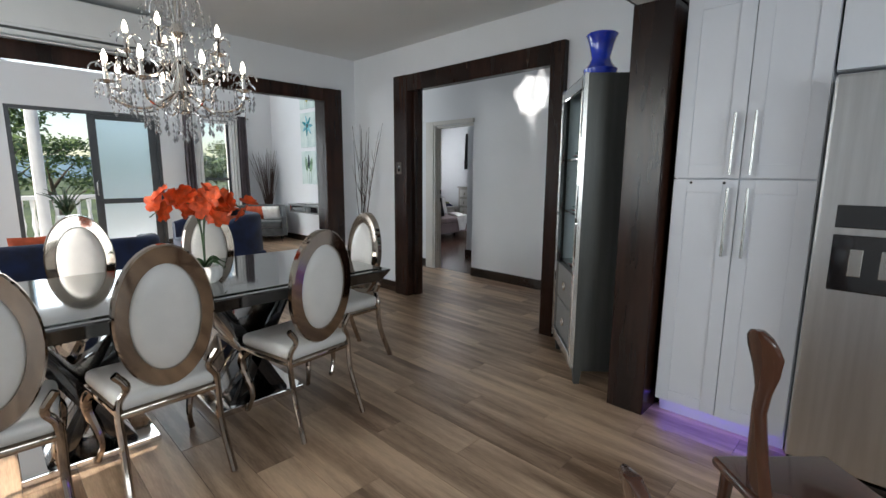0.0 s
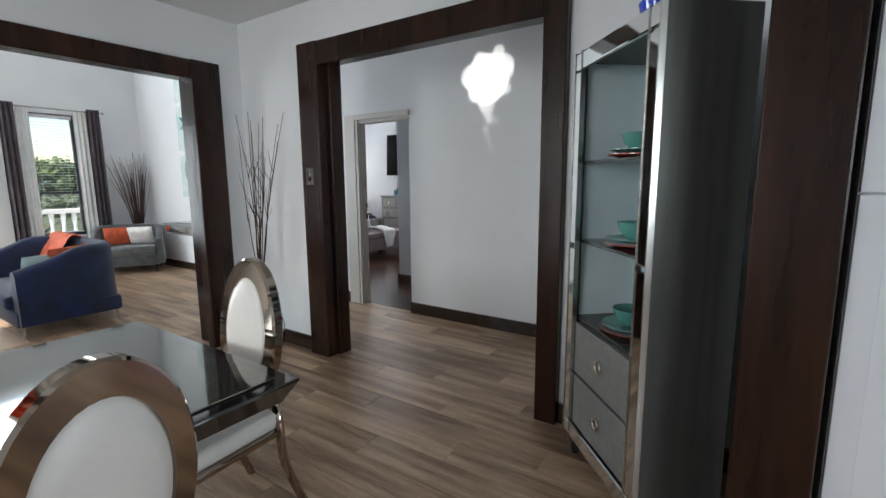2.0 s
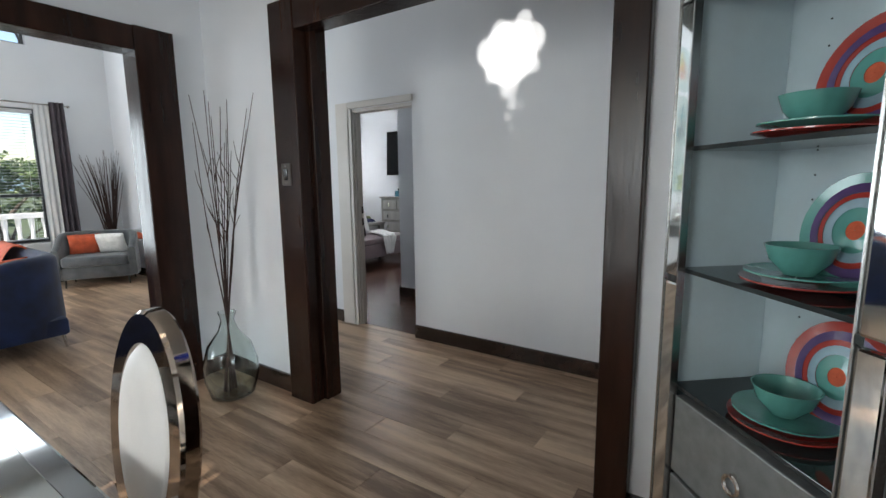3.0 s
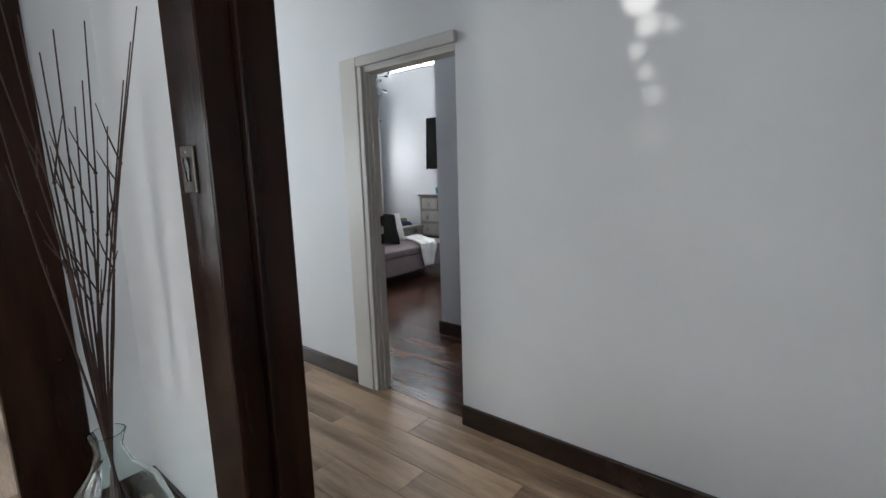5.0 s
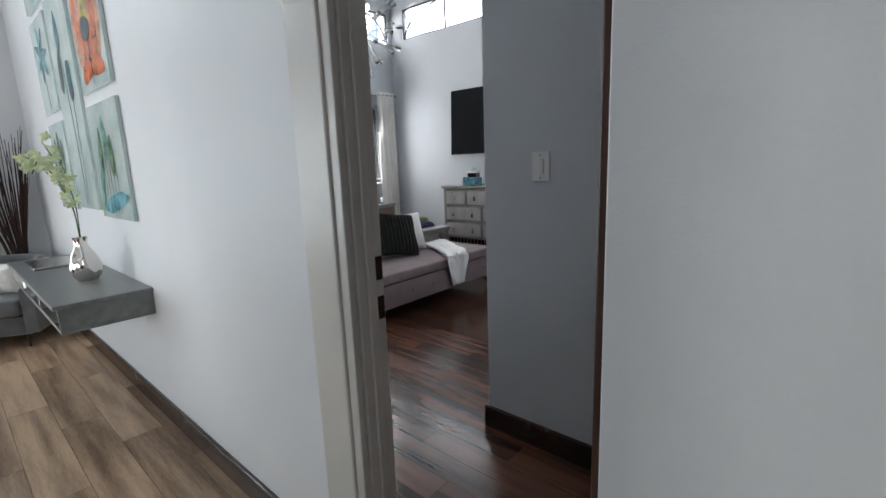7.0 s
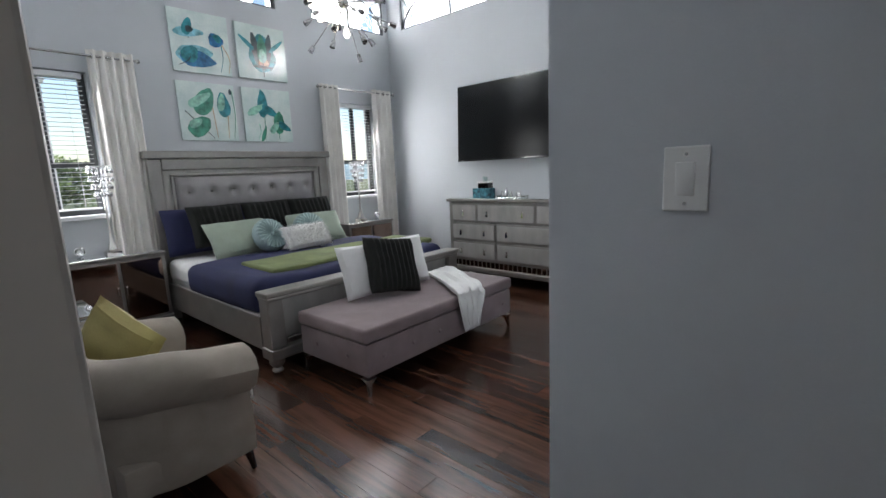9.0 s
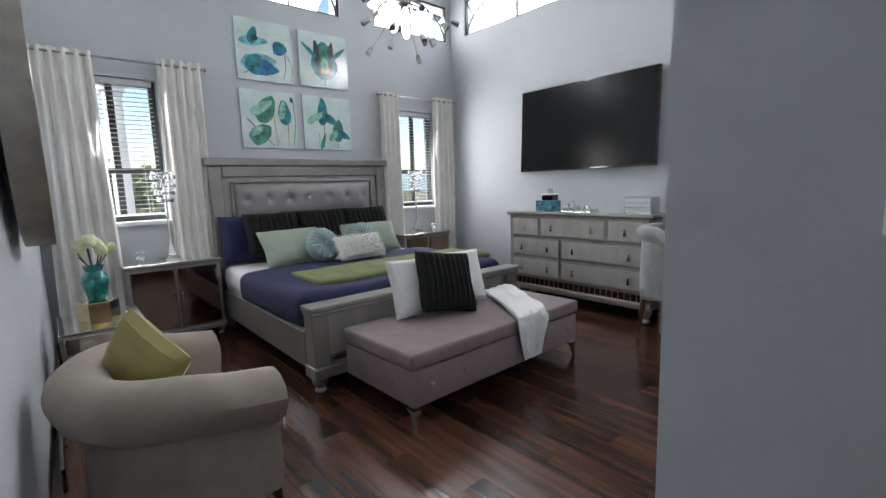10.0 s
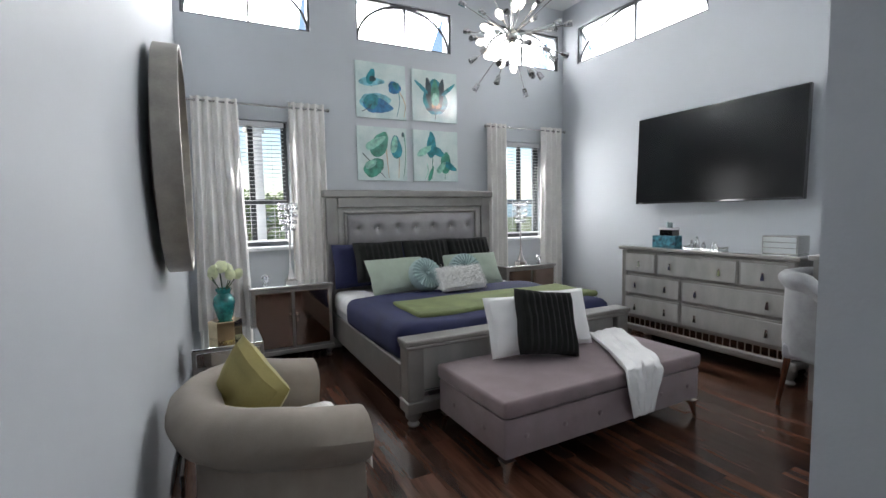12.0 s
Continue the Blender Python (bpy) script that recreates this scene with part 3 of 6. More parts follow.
# ---- generic furniture shapes ----
def tub(bm, w, d, z0, heights, thick, r, roll=0.0, n_arc=7):
    """A back with two arms in one sweep, open to +y. heights: arm front, back."""
    path = [(-w / 2, d / 2), (-w / 2, d * 0.2), (-w / 2, -d / 2 + r + 0.001)]
    path += [(-w / 2 + r - r * math.cos(a), -d / 2 + r - r * math.sin(a)) for a in [math.pi / 2 * k / n_arc for k in range(1, n_arc)]]
    path += [(-w / 2 + r, -d / 2), (0, -d / 2), (w / 2 - r, -d / 2)]
    path += [(w / 2 - r + r * math.sin(a), -d / 2 + r - r * math.cos(a)) for a in [math.pi / 2 * k / n_arc for k in range(1, n_arc)]]
    path += [(w / 2, -d / 2 + r + 0.001), (w / 2, d * 0.2), (w / 2, d / 2)]
    path = [Vector((*p, 0)) for p in path]
    loops = []
    for i, p in enumerate(path):
        dr = (path[min(i + 1, len(path) - 1)] - path[max(i - 1, 0)]).normalized()
        out = Vector((dr.y, -dr.x, 0))
        if out.dot(p) < 0:
            out = -out
        k = min(1, max(0, (d / 2 - p.y) / (d * 0.7)))
        k = k * k * (3 - 2 * k)
        h = heights[0] + (heights[1] - heights[0]) * k
        t = thick / 2
        sec = [(-t, z0), (t, z0), (t + 0.01, z0 + 0.15 * (h - z0)), (t, h - 0.16)]
        rr = t + roll
        for a in range(0, 181, 30):
            ra = radians(a)
            sec.append((roll * 0.6 + rr * math.cos(ra), h - rr * 0.9 + rr * 0.9 * math.sin(ra)))
        if roll:
            sec[3] = (t, h - 2.1 * rr)
            sec.insert(4, (roll * 0.6 + rr * 0.75, h - rr * 1.55))
        sec.append((-t, h - 0.2))
        loops.append([p + out * s + Vector((0, 0, z)) for s, z in sec])
    rings(bm, loops)


def buttons(bm, places, r=0.012):
    for p in places:
        ball(bm, p, r, 1)


def leg_round(bm, x, y, h, r0=0.012, r1=0.02):
    lathe(bm, [(r0, 0), (r1, h)], 10, (x, y, 0))


# ---- dining room ----
def dining_table():
    t = thing("dining_table", (0.8, 3.27, 0), "long black high-gloss dining table with a mirror-like glass top", "table")
    bm = bmesh.new()
    box(bm, -1.25, 1.25, -0.6, 0.62, 0.705, 0.785, 0.008)
    for v in bm.verts:
        if v.co.z < 0.74:
            v.co.x *= 0.965
            v.co.y *= 0.94
    part("tabletop", bm, BLACK_GLOSS, t, "", False)
    boxpart("glass_top", BLACK_GLASS, t, -1.19, 1.19, -0.54, 0.56, 0.786, 0.793, bev=0.003, label="dark reflective glass inlay")
    for s in (-1, 1):
        for k in (-1, 1):
            bm = bmesh.new()
            vs = box(bm, -0.045, 0.045, -0.3, 0.3, 0.04, 0.705, 0.006)
            for v in bm.verts:
                v.co.x += s * 0.42 + k * (v.co.z - 0.3) * 0.55
            part("pedestal", bm, BLACK_GLOSS, t)
        boxpart("base_plate", CHROME, t, s * 0.42 - 0.28, s * 0.42 + 0.28, -0.34, 0.34, 0.0, 0.04, bev=0.006)
    return t


dining_table()


def dining_chair():
    t = thing("dining_chair", (1.36, 2.68, 0, 0, 0, 7), "polished chrome dining chair, tinted brown for reflections, with white leather seat and oval back", "chair", "chairs round the dining table")
    bm = bmesh.new()
    box(bm, -0.235, 0.235, -0.2, 0.25, 0.425, 0.5, 0.032, 3)
    for v in bm.verts:
        v.co.x *= 0.86 + 0.14 * (v.co.y + 0.2) / 0.45
        if v.co.z > 0.47:
            v.co.z += 0.014 * math.cos(v.co.x * 6) * math.cos((v.co.y - 0.02) * 6)
    part("seat", bm, WHITE_LEATHER, t)
    bm = bmesh.new()
    box(bm, -0.24, 0.24, -0.205, 0.255, 0.395, 0.425, 0.008)
    for v in bm.verts:
        v.co.x *= 0.86 + 0.14 * (v.co.y + 0.2) / 0.45
    part("seat_frame", bm, CHAIR_METAL, t)

    def oval(rx, rz, y, n=40):
        return [Vector((rx * math.cos(2 * math.pi * i / n), y - 0.10 * rz * math.sin(2 * math.pi * i / n), 0.81 + rz * math.sin(2 * math.pi * i / n))) for i in range(n)]

    bm = bmesh.new()
    lps = [oval(0.138, 0.238, -0.2), oval(0.142, 0.242, -0.189), oval(0.192, 0.316, -0.189), oval(0.2, 0.324, -0.198), oval(0.2, 0.324, -0.232), oval(0.192, 0.316, -0.241), oval(0.142, 0.242, -0.241), oval(0.138, 0.238, -0.23)]
    rings(bm, lps + [lps[0]], False)
    bmesh.ops.remove_doubles(bm, verts=bm.verts, dist=0.0005)
    part("back_frame", bm, CHAIR_METAL, t, "wide polished chrome oval frame tinted brown for reflections")
    bm = bmesh.new()
    rings(bm, [oval(0.05, 0.09, -0.172), oval(0.1, 0.17, -0.175), oval(0.13, 0.225, -0.185), oval(0.14, 0.24, -0.2), oval(0.14, 0.24, -0.23), oval(0.13, 0.225, -0.245), oval(0.1, 0.17, -0.256), oval(0.05, 0.09, -0.26)])
    part("backrest", bm, WHITE_LEATHER, t)
    for s in (-1, 1):
        bm = bmesh.new()
        tube(bm, curve_pts([(s * 0.205, -0.2, 0.60), (s * 0.165, -0.2, 0.53), (s * 0.2, -0.19, 0.45), (s * 0.2, -0.21, 0.25), (s * 0.21, -0.3, 0.0)], 16), 0.019, 8, 0.8)
        part("leg", bm, CHAIR_METAL, t)
        bm = bmesh.new()
        pts = curve_pts([(s * 0.2, 0.21, 0.42), (s * 0.235, 0.255, 0.32), (s * 0.2, 0.215, 0.13), (s * 0.215, 0.245, 0.02)], 14)
        n = len(pts)
        tube(bm, pts, [0.032 - 0.018 * min(1, 1.4 * i / n) for i in range(n)], 8)
        ball(bm, (s * 0.218, 0.25, 0.018), 0.018, 1)
        part("leg", bm, CHAIR_METAL, t)
    return t


chair = dining_chair()
for x, y, a in ((0.61, 2.68, 3), (0.03, 2.67, -1), (0.57, 4.08, 180), (1.41, 4.08, 178), (-0.32, 4.08, 181), (1.99, 3.2, 90)):
    copy_thing(chair, pose(x, y, 0, 0, 0, a))


def chandelier():
    t = thing("chandelier", (0.97, 3.16, 1.63), "lit crystal chandelier with chrome arms and candle bulbs", "chandelier")
    rnd = random.Random(4)
    bm = bmesh.new()
    lathe(bm, [(0.012, 0.12), (0.05, 0.14), (0.03, 0.2), (0.06, 0.24), (0.025, 0.3), (0.02, 0.5), (0.05, 0.55), (0.02, 0.6), (0.03, 0.7), (0.012, 0.76), (0.006, 0.78), (0.006, 1.2)], 14)
    part("stem", bm, CHROME, t)
    bm = bmesh.new()
    lathe(bm, [(0.06, 1.195), (0.055, 1.165), (0.015, 1.15)], 16)
    part("ceiling_rose", bm, CHROME, t)

    def drop(b, p, s):
        q = Vector(p)
        v = [b.verts.new(q + Vector((0, 0, s * 0.9)))] + [b.verts.new(q + Vector((s * 0.42 * math.cos(k * 2.094), s * 0.42 * math.sin(k * 2.094), -s * 0.25))) for k in range(3)] + [b.verts.new(q + Vector((0, 0, -s)))]
        for k in range(3):
            b.faces.new((v[0], v[1 + k], v[1 + (k + 1) % 3])), b.faces.new((v[4], v[1 + (k + 1) % 3], v[1 + k]))

    tiers = [(8, 0.345, 0.24, 0.0), (5, 0.24, 0.42, 0.3)]
    for n, rad, z, ph in tiers:
        for k in range(n):
            a = 2 * math.pi * k / n + ph
            ca, sa = math.cos(a), math.sin(a)
            bm = bmesh.new()
            tube(bm, curve_pts([(0.03 * ca, 0.03 * sa, z), (rad * 0.5 * ca, rad * 0.5 * sa, z - 0.1), (rad * 0.9 * ca, rad * 0.9 * sa, z - 0.08), (rad * ca, rad * sa, z)], 12), 0.008, 6)
            arm = part("arm", bm, CHROME, t)
            bm = bmesh.new()
            lathe(bm, [(0.01, 0), (0.038, 0.008), (0.042, 0.016), (0.012, 0.018), (0.012, 0.1), (0.008, 0.1)], 12, (rad * ca, rad * sa, z))
            part("candle_cup", bm, CHROME, arm)
            bm = bmesh.new()
            lathe(bm, [(0.007, 0.1), (0.014, 0.118), (0.012, 0.14), (0.003, 0.165)], 10, (rad * ca, rad * sa, z))
            part("bulb", bm, BULB, arm, "glowing candle bulb")
            bm = bmesh.new()
            for q in range(9):
                b2 = 2 * math.pi * q / 9
                for lv in range(3):
                    drop(bm, (rad * ca + 0.052 * math.cos(b2), rad * sa + 0.052 * math.sin(b2), z + 0.006 - lv * 0.03), 0.012 + (0.008 if lv == 2 else 0))
            for q in range(5):
                b2 = 2 * math.pi * q / 5 + k
                pts = [(rad * ca + e * 0.07 * math.cos(b2), rad * sa + e * 0.07 * math.sin(b2), z + 0.05 + 0.05 * math.sin(e * 2.6)) for e in (0.2, 0.4, 0.6, 0.8, 1.0)]
                tube(bm, pts, 0.0035, 4)
                drop(bm, pts[-1], 0.013)
            tagged(part("crystal_cluster", bm, CRYSTAL, arm), kind="stuff")
            a2 = a + 2 * math.pi / n
            bm = bmesh.new()
            for q in range(13):
                e = q / 12
                sag = 0.13 * 4 * e * (1 - e)
                drop(bm, (rad * (ca * (1 - e) + math.cos(a2) * e), rad * (sa * (1 - e) + math.sin(a2) * e), z - sag - 0.01), 0.011)
            for q in range(9):
                e = q / 8
                drop(bm, (rad * ca * (1 - e), rad * sa * (1 - e), z + 0.22 * e * e + 0.02), 0.01)
            tagged(part("crystal_strand", bm, CRYSTAL, t), kind="stuff")
    for rad, z, n, s in ((0.25, 0.12, 26, 0.024), (0.19, 0.06, 20, 0.024), (0.14, 0.03, 14, 0.026), (0.06, -0.01, 6, 0.03), (0.13, 0.42, 14, 0.02), (0.1, 0.66, 12, 0.018), (0.17, 0.58, 16, 0.018)):
        bm = bmesh.new()
        for k in range(n):
            a = 2 * math.pi * k / n + rad
            for lv in range(3):
                drop(bm, (rad * math.cos(a), rad * math.sin(a), z + lv * 0.034 + rnd.uniform(-0.008, 0.008)), s * (0.62 if lv else 1))
        tagged(part("crystal_ring", bm, CRYSTAL, t), kind="stuff")
    for k in range(8):
        a = 2 * math.pi * k / 8
        bm = bmesh.new()
        pts = curve_pts([(0.02 * math.cos(a), 0.02 * math.sin(a), 0.6), (0.06 * math.cos(a), 0.06 * math.sin(a), 0.76), (0.12 * math.cos(a), 0.12 * math.sin(a), 0.74), (0.14 * math.cos(a), 0.14 * math.sin(a), 0.66)], 10)
        tube(bm, pts, 0.005, 5)
        for lv in range(4):
            drop(bm, (0.14 * math.cos(a), 0.14 * math.sin(a), 0.64 - lv * 0.03), 0.012)
        part("crystal_plume", bm, CRYSTAL, t)


CRYSTAL = mat("cut_crystal", (0.80, 0.82, 0.85), 0.06, 0.75, vary=0.3, scale=60)
chandelier()


def air_conditioner():
    t = thing("air_conditioner", (0.82, 5.298, 2.43), "white wall-mounted air conditioner above the dining opening", "air conditioner")
    bm = bmesh.new()
    box(bm, -0.58, 0.58, -0.2, 0, 0.02, 0.36, 0.03, 3)
    part("body", bm, PLASTIC, t)
    boxpart("front_panel", PLASTIC, t, -0.57, 0.57, -0.212, -0.198, 0.09, 0.345, bev=0.006)
    bm = bmesh.new()
    xf(bm, box(bm, -0.5, 0.5, -0.07, 0.0, -0.005, 0.005, 0.002), pose(0, -0.13, 0.018, 20))
    part("louvre", bm, PLASTIC, t)
    boxpart("air_slot", GREY_WOOD, t, -0.5, 0.5, -0.205, -0.19, 0.05, 0.07)


air_conditioner()


def corner_cabinet():
    """Open display cabinet across the corner; its front faces local -y."""
    t = thing("display_cabinet", (2.845, 1.69, 0, 0, 0, 41), "tall grey metallic display cabinet with mirrored trim and crockery", "cabinet")
    W, D, H = 0.70, 0.355, 2.06
    for nm, d, m in (("side_panel", (0.0, 0.025, -D, 0, 0.1, H), GREY_WOOD), ("side_panel", (W - 0.025, W, -D, 0, 0.1, H), GREY_WOOD), ("top", (0.025, W - 0.025, -D, -0.002, H - 0.05, H), GREY_WOOD),
                     ("back_panel", (0.025, W / 2 - 0.001, -D, -D + 0.02, 0.74, H - 0.05), PALE_INSIDE), ("back_panel", (W / 2 + 0.001, W - 0.025, -D, -D + 0.02, 0.74, H - 0.05), PALE_INSIDE),
                     ("bottom", (0.025, W - 0.025, -D, -0.002, 0.1, 0.14), GREY_WOOD), ("side_lining", (0.0255, 0.03, -D + 0.021, -0.03, 0.63, H - 0.05), PALE_INSIDE), ("side_lining", (W - 0.03, W - 0.0255, -D + 0.021, -0.03, 0.63, H - 0.05), PALE_INSIDE)):
        boxpart(nm, m, t, *d, bev=0.003)
    for nm, d in (("mirror_trim", (0.004, 0.07, 0.001, 0.022, 1.14, H - 0.09)), ("mirror_trim", (0.004, 0.07, 0.001, 0.022, 0.2, 1.12)), ("mirror_trim", (W - 0.07, W - 0.004, 0.001, 0.022, 1.14, H - 0.09)), ("mirror_trim", (W - 0.07, W - 0.004, 0.001, 0.022, 0.2, 1.12)),
                  ("mirror_trim", (0.004, W - 0.004, 0.001, 0.022, H - 0.085, H - 0.004)), ("mirror_trim", (0.004, W - 0.004, 0.001, 0.022, 0.12, 0.195))):
        boxpart(nm, MIRROR, t, *d, bev=0.008, label="bevelled mirror strip")
    for x in (0.0, 0.07, W - 0.074, W - 0.004):
        boxpart("edge_bead", NICKEL, t, x, x + 0.004, 0.001, 0.026, 0.12, H)
    for z in (0.755, 1.15, 1.535):
        boxpart("shelf", SHELF_GLASS, t, 0.031, W - 0.031, -D + 0.022, -0.012, z, z + 0.014, bev=0.002, label="dark glass shelf")
    for z0, z1 in ((0.205, 0.467), (0.482, 0.745)):
        dr = boxpart("drawer", GREY_CONSOLE, t, 0.078, W - 0.078, -0.3, 0.008, z0, z1, bev=0.004)
        bm = bmesh.new()
        pts = [(W / 2 + 0.026 * math.cos(2 * math.pi * k / 18), 0.018, (z0 + z1) / 2 + 0.026 * math.sin(2 * math.pi * k / 18)) for k in range(19)]
        tube(bm, pts, 0.006, 6)
        tube(bm, [(W / 2, 0.006, (z0 + z1) / 2 + 0.026), (W / 2, 0.02, (z0 + z1) / 2 + 0.026)], 0.009, 8)
        part("ring_pull", bm, CHROME, dr)
    for x in (0.03, W - 0.03):
        for y in (-0.03, -D + 0.03):
            bm = bmesh.new()
            rings(bm, [[(x + sx * s, y + sy * s, z) for sx, sy in ((-1, -1), (1, -1), (1, 1), (-1, 1))] for s, z in ((0.018, 0), (0.028, 0.1))])
            part("foot", bm, GREY_WOOD, t)
    # Black beads stand for the shade inside the shelf pin holes.
    bm = bmesh.new()
    for x in (0.16, W - 0.16):
        for i in range(16):
            ball(bm, (x, -D + 0.0205, 0.8 + i * 0.073), 0.0035, 1)
    part("dark_pin_holes", bm, BLACK_GLOSS, t)
    base = t.matrix_world.copy()

    def plate(z, x, y, r, material, label, lean=0):
        bm = bmesh.new()
        lathe(bm, [(r * 0.5, 0), (r * 0.62, 0.002), (r, 0.016), (r, 0.02), (r * 0.62, 0.007), (0.005, 0.006)], 32)
        m = base @ pose(x, y, z) @ (pose(0, 0, r * 0.97, -78) if lean else Matrix())
        return solo("dinner_plate", bm, material, m, label, "plate", "crockery in the cabinet")

    for k, z in enumerate((0.769, 1.164, 1.549)):
        plate(z, W * 0.53, -0.15, 0.14, RED_CERAMIC, "red ceramic plate lying on the glass shelf")
        plate(z + 0.021, W * 0.53, -0.15, 0.13, TEAL_CERAMIC, "teal ceramic plate stacked on a red plate")
        bm = bmesh.new()
        lathe(bm, [(0.035, 0), (0.04, 0.006), (0.07, 0.04), (0.083, 0.08), (0.079, 0.08), (0.066, 0.042), (0.03, 0.012)], 28)
        solo("bowl", bm, TEAL_CERAMIC, base @ pose(W * 0.54, -0.15, z + 0.03), "teal ceramic bowl on stacked plates", "bowl", "crockery in the cabinet")
        back = plate(z + 0.002, W * 0.47, -0.265, 0.15, (RED_CERAMIC, TEAL_CERAMIC, RED_CERAMIC)[k], "large patterned plate leaning against the cabinet back", 1)
        bm = bmesh.new()
        for r0, r1, mi in ((0.125, 0.1, 0), (0.1, 0.085, 1), (0.085, 0.06, 2), (0.06, 0.025, 3), (0.025, 0.001, 4)):
            vs = lathe(bm, [(r0, 0.008 + (0.13 - r0) * 0.02), (r1, 0.010 + (0.13 - r1) * 0.02)], 32, cap=False)
            for f in {f for v in vs for f in v.link_faces}:
                f.material_index = mi
        me = mesh_of(bm, "painted_glaze", [PURPLE_CERAMIC, RED_CERAMIC, BLUE_CERAMIC, TEAL_CERAMIC, ORANGE_CLOTH])
        g = new("painted_glaze", me)
        g.parent = back
        g.location = (0, 0, 0.006)
    bm = bmesh.new()
    lathe(bm, [(0.06, 0), (0.1, 0.015), (0.108, 0.05), (0.075, 0.085), (0.058, 0.12), (0.075, 0.2), (0.088, 0.24), (0.1, 0.262), (0.094, 0.27), (0.07, 0.22), (0.05, 0.12), (0.04, 0.03)], 32)
    solo("vase", bm, COBALT, base @ pose(0.17, -0.11, H), "cobalt blue glass vase on the display cabinet", "vase")


corner_cabinet()


def twig_vase():
    rnd = random.Random(9)
    bm = bmesh.new()
    lathe(bm, [(r * 1.17, z * 1.35) for r, z in ((0.09, 0), (0.12, 0.012), (0.148, 0.1), (0.15, 0.18), (0.12, 0.27), (0.055, 0.345), (0.036, 0.40), (0.05, 0.44), (0.046, 0.44), (0.032, 0.40), (0.05, 0.345), (0.115, 0.27), (0.144, 0.18), (0.142, 0.1), (0.11, 0.02))], 32)
    v = solo("floor_vase", bm, GREEN_GLASS, (3.36, 4.82, 0), "large clear green glass bottle vase on the floor", "vase")
    v.visible_shadow = False
    t = thing("twig_bundle", (3.36, 4.82, 0), "tall bare dark twigs standing in a glass vase", "dried twigs")
    for k in range(13):
        h = rnd.uniform(1.62, 2.03)
        dx = -0.17 + 0.41 * ((k * 5 % 13) / 12.0)
        dy = rnd.uniform(-0.16, 0.1)
        ctrl = [(-dx * 0.2, -dy * 0.2, 0.03), (dx * 0.04, dy * 0.04, 0.56)] + [(dx * e ** 1.2 + rnd.uniform(-0.016, 0.016), dy * e ** 1.2 + rnd.uniform(-0.016, 0.016), 0.56 + (h - 0.56) * e) for e in (0.3, 0.6, 1.0)]
        bm = bmesh.new()
        pts = curve_pts(ctrl, 20)
        tube(bm, pts, [0.006 - 0.0042 * i / len(pts) for i in range(len(pts))], 6)
        for e in (0.62, 0.78):
            p = pts[int(len(pts) * e)]
            q = p + Vector((rnd.uniform(-0.06, 0.04), rnd.uniform(-0.06, 0.06), rnd.uniform(0.1, 0.2)))
            tube(bm, [p, (p + q) / 2 + Vector((0, 0.012, 0)), q], [0.003, 0.0025, 0.0014], 5)
            ball(bm, p, 0.0065, 1)
        part("twig", bm, TWIG, t)


twig_vase()


def orchid():
    rnd = random.Random(2)
    t = thing("orchid", (1.0, 3.1, 0.793), "orange orchids in full bloom in a white ribbed pot", "flowers")
    bm = bmesh.new()
    prof = ((0.06, 0), (0.085, 0.03), (0.092, 0.07), (0.08, 0.1), (0.07, 0.1), (0.06, 0.08))
    rings(bm, [[(r * (1 + 0.035 * math.cos(12 * a)) * math.cos(a), r * (1 + 0.035 * math.cos(12 * a)) * math.sin(a), z) for a in [2 * math.pi * k / 72 for k in range(72)]] for r, z in prof])
    part("pot", bm, PLASTIC, t)
    bm = bmesh.new()
    for k in range(4):
        a = k * 1.6 + 0.4
        pts = curve_pts([(0, 0, 0.08), (0.06 * math.cos(a), 0.06 * math.sin(a), 0.13), (0.15 * math.cos(a), 0.15 * math.sin(a), 0.09)], 8)
        tube(bm, pts, [0.012, 0.022, 0.028, 0.03, 0.028, 0.022, 0.014, 0.008, 0.003][:len(pts)] + [0.003] * max(0, len(pts) - 9), 6, 0.25)
    part("leaf_rosette", bm, LEAF, t)
    for s in range(4):
        a = 0.2 + s * 1.57
        ctrl = [(0, 0, 0.08), (0.02 * math.cos(a), 0.02 * math.sin(a), 0.36), (0.12 * math.cos(a), 0.12 * math.sin(a), 0.5), (0.27 * math.cos(a), 0.15 * math.sin(a), 0.4)]
        pts = curve_pts(ctrl, 18)
        bm = bmesh.new()
        tube(bm, pts, 0.0035, 6)
        part("stem", bm, LEAF, t)
        for k in range(9):
            p = pts[int(len(pts) * (0.45 + 0.55 * k / 9))] + Vector((rnd.uniform(-0.05, 0.05), rnd.uniform(-0.05, 0.05), rnd.uniform(-0.04, 0.05)))
            bm = bmesh.new()
            for q in range(5):
                m = Matrix.Rotation(q * 1.2566 + rnd.random(), 4, "Z") @ pose(0.029, 0, 0, 0, -18 + rnd.uniform(-14, 14), 0)
                vs = bmesh.ops.create_grid(bm, x_segments=3, y_segments=3, size=1)["verts"]
                for v in vs:
                    x, y = v.co.x, v.co.y
                    v.co = (0.033 * x, 0.027 * y * (1 - 0.35 * x * x), 0.008 * (y * y - 0.5 * x))
                xf(bm, vs, m)
            xf(bm, bm.verts, Matrix.Translation(p) @ Euler((rnd.uniform(0.6, 1.9), 0, rnd.uniform(0, 6.28))).to_matrix().to_4x4())
            part("blossom", bm, ORANGE_PETAL, t)


orchid()


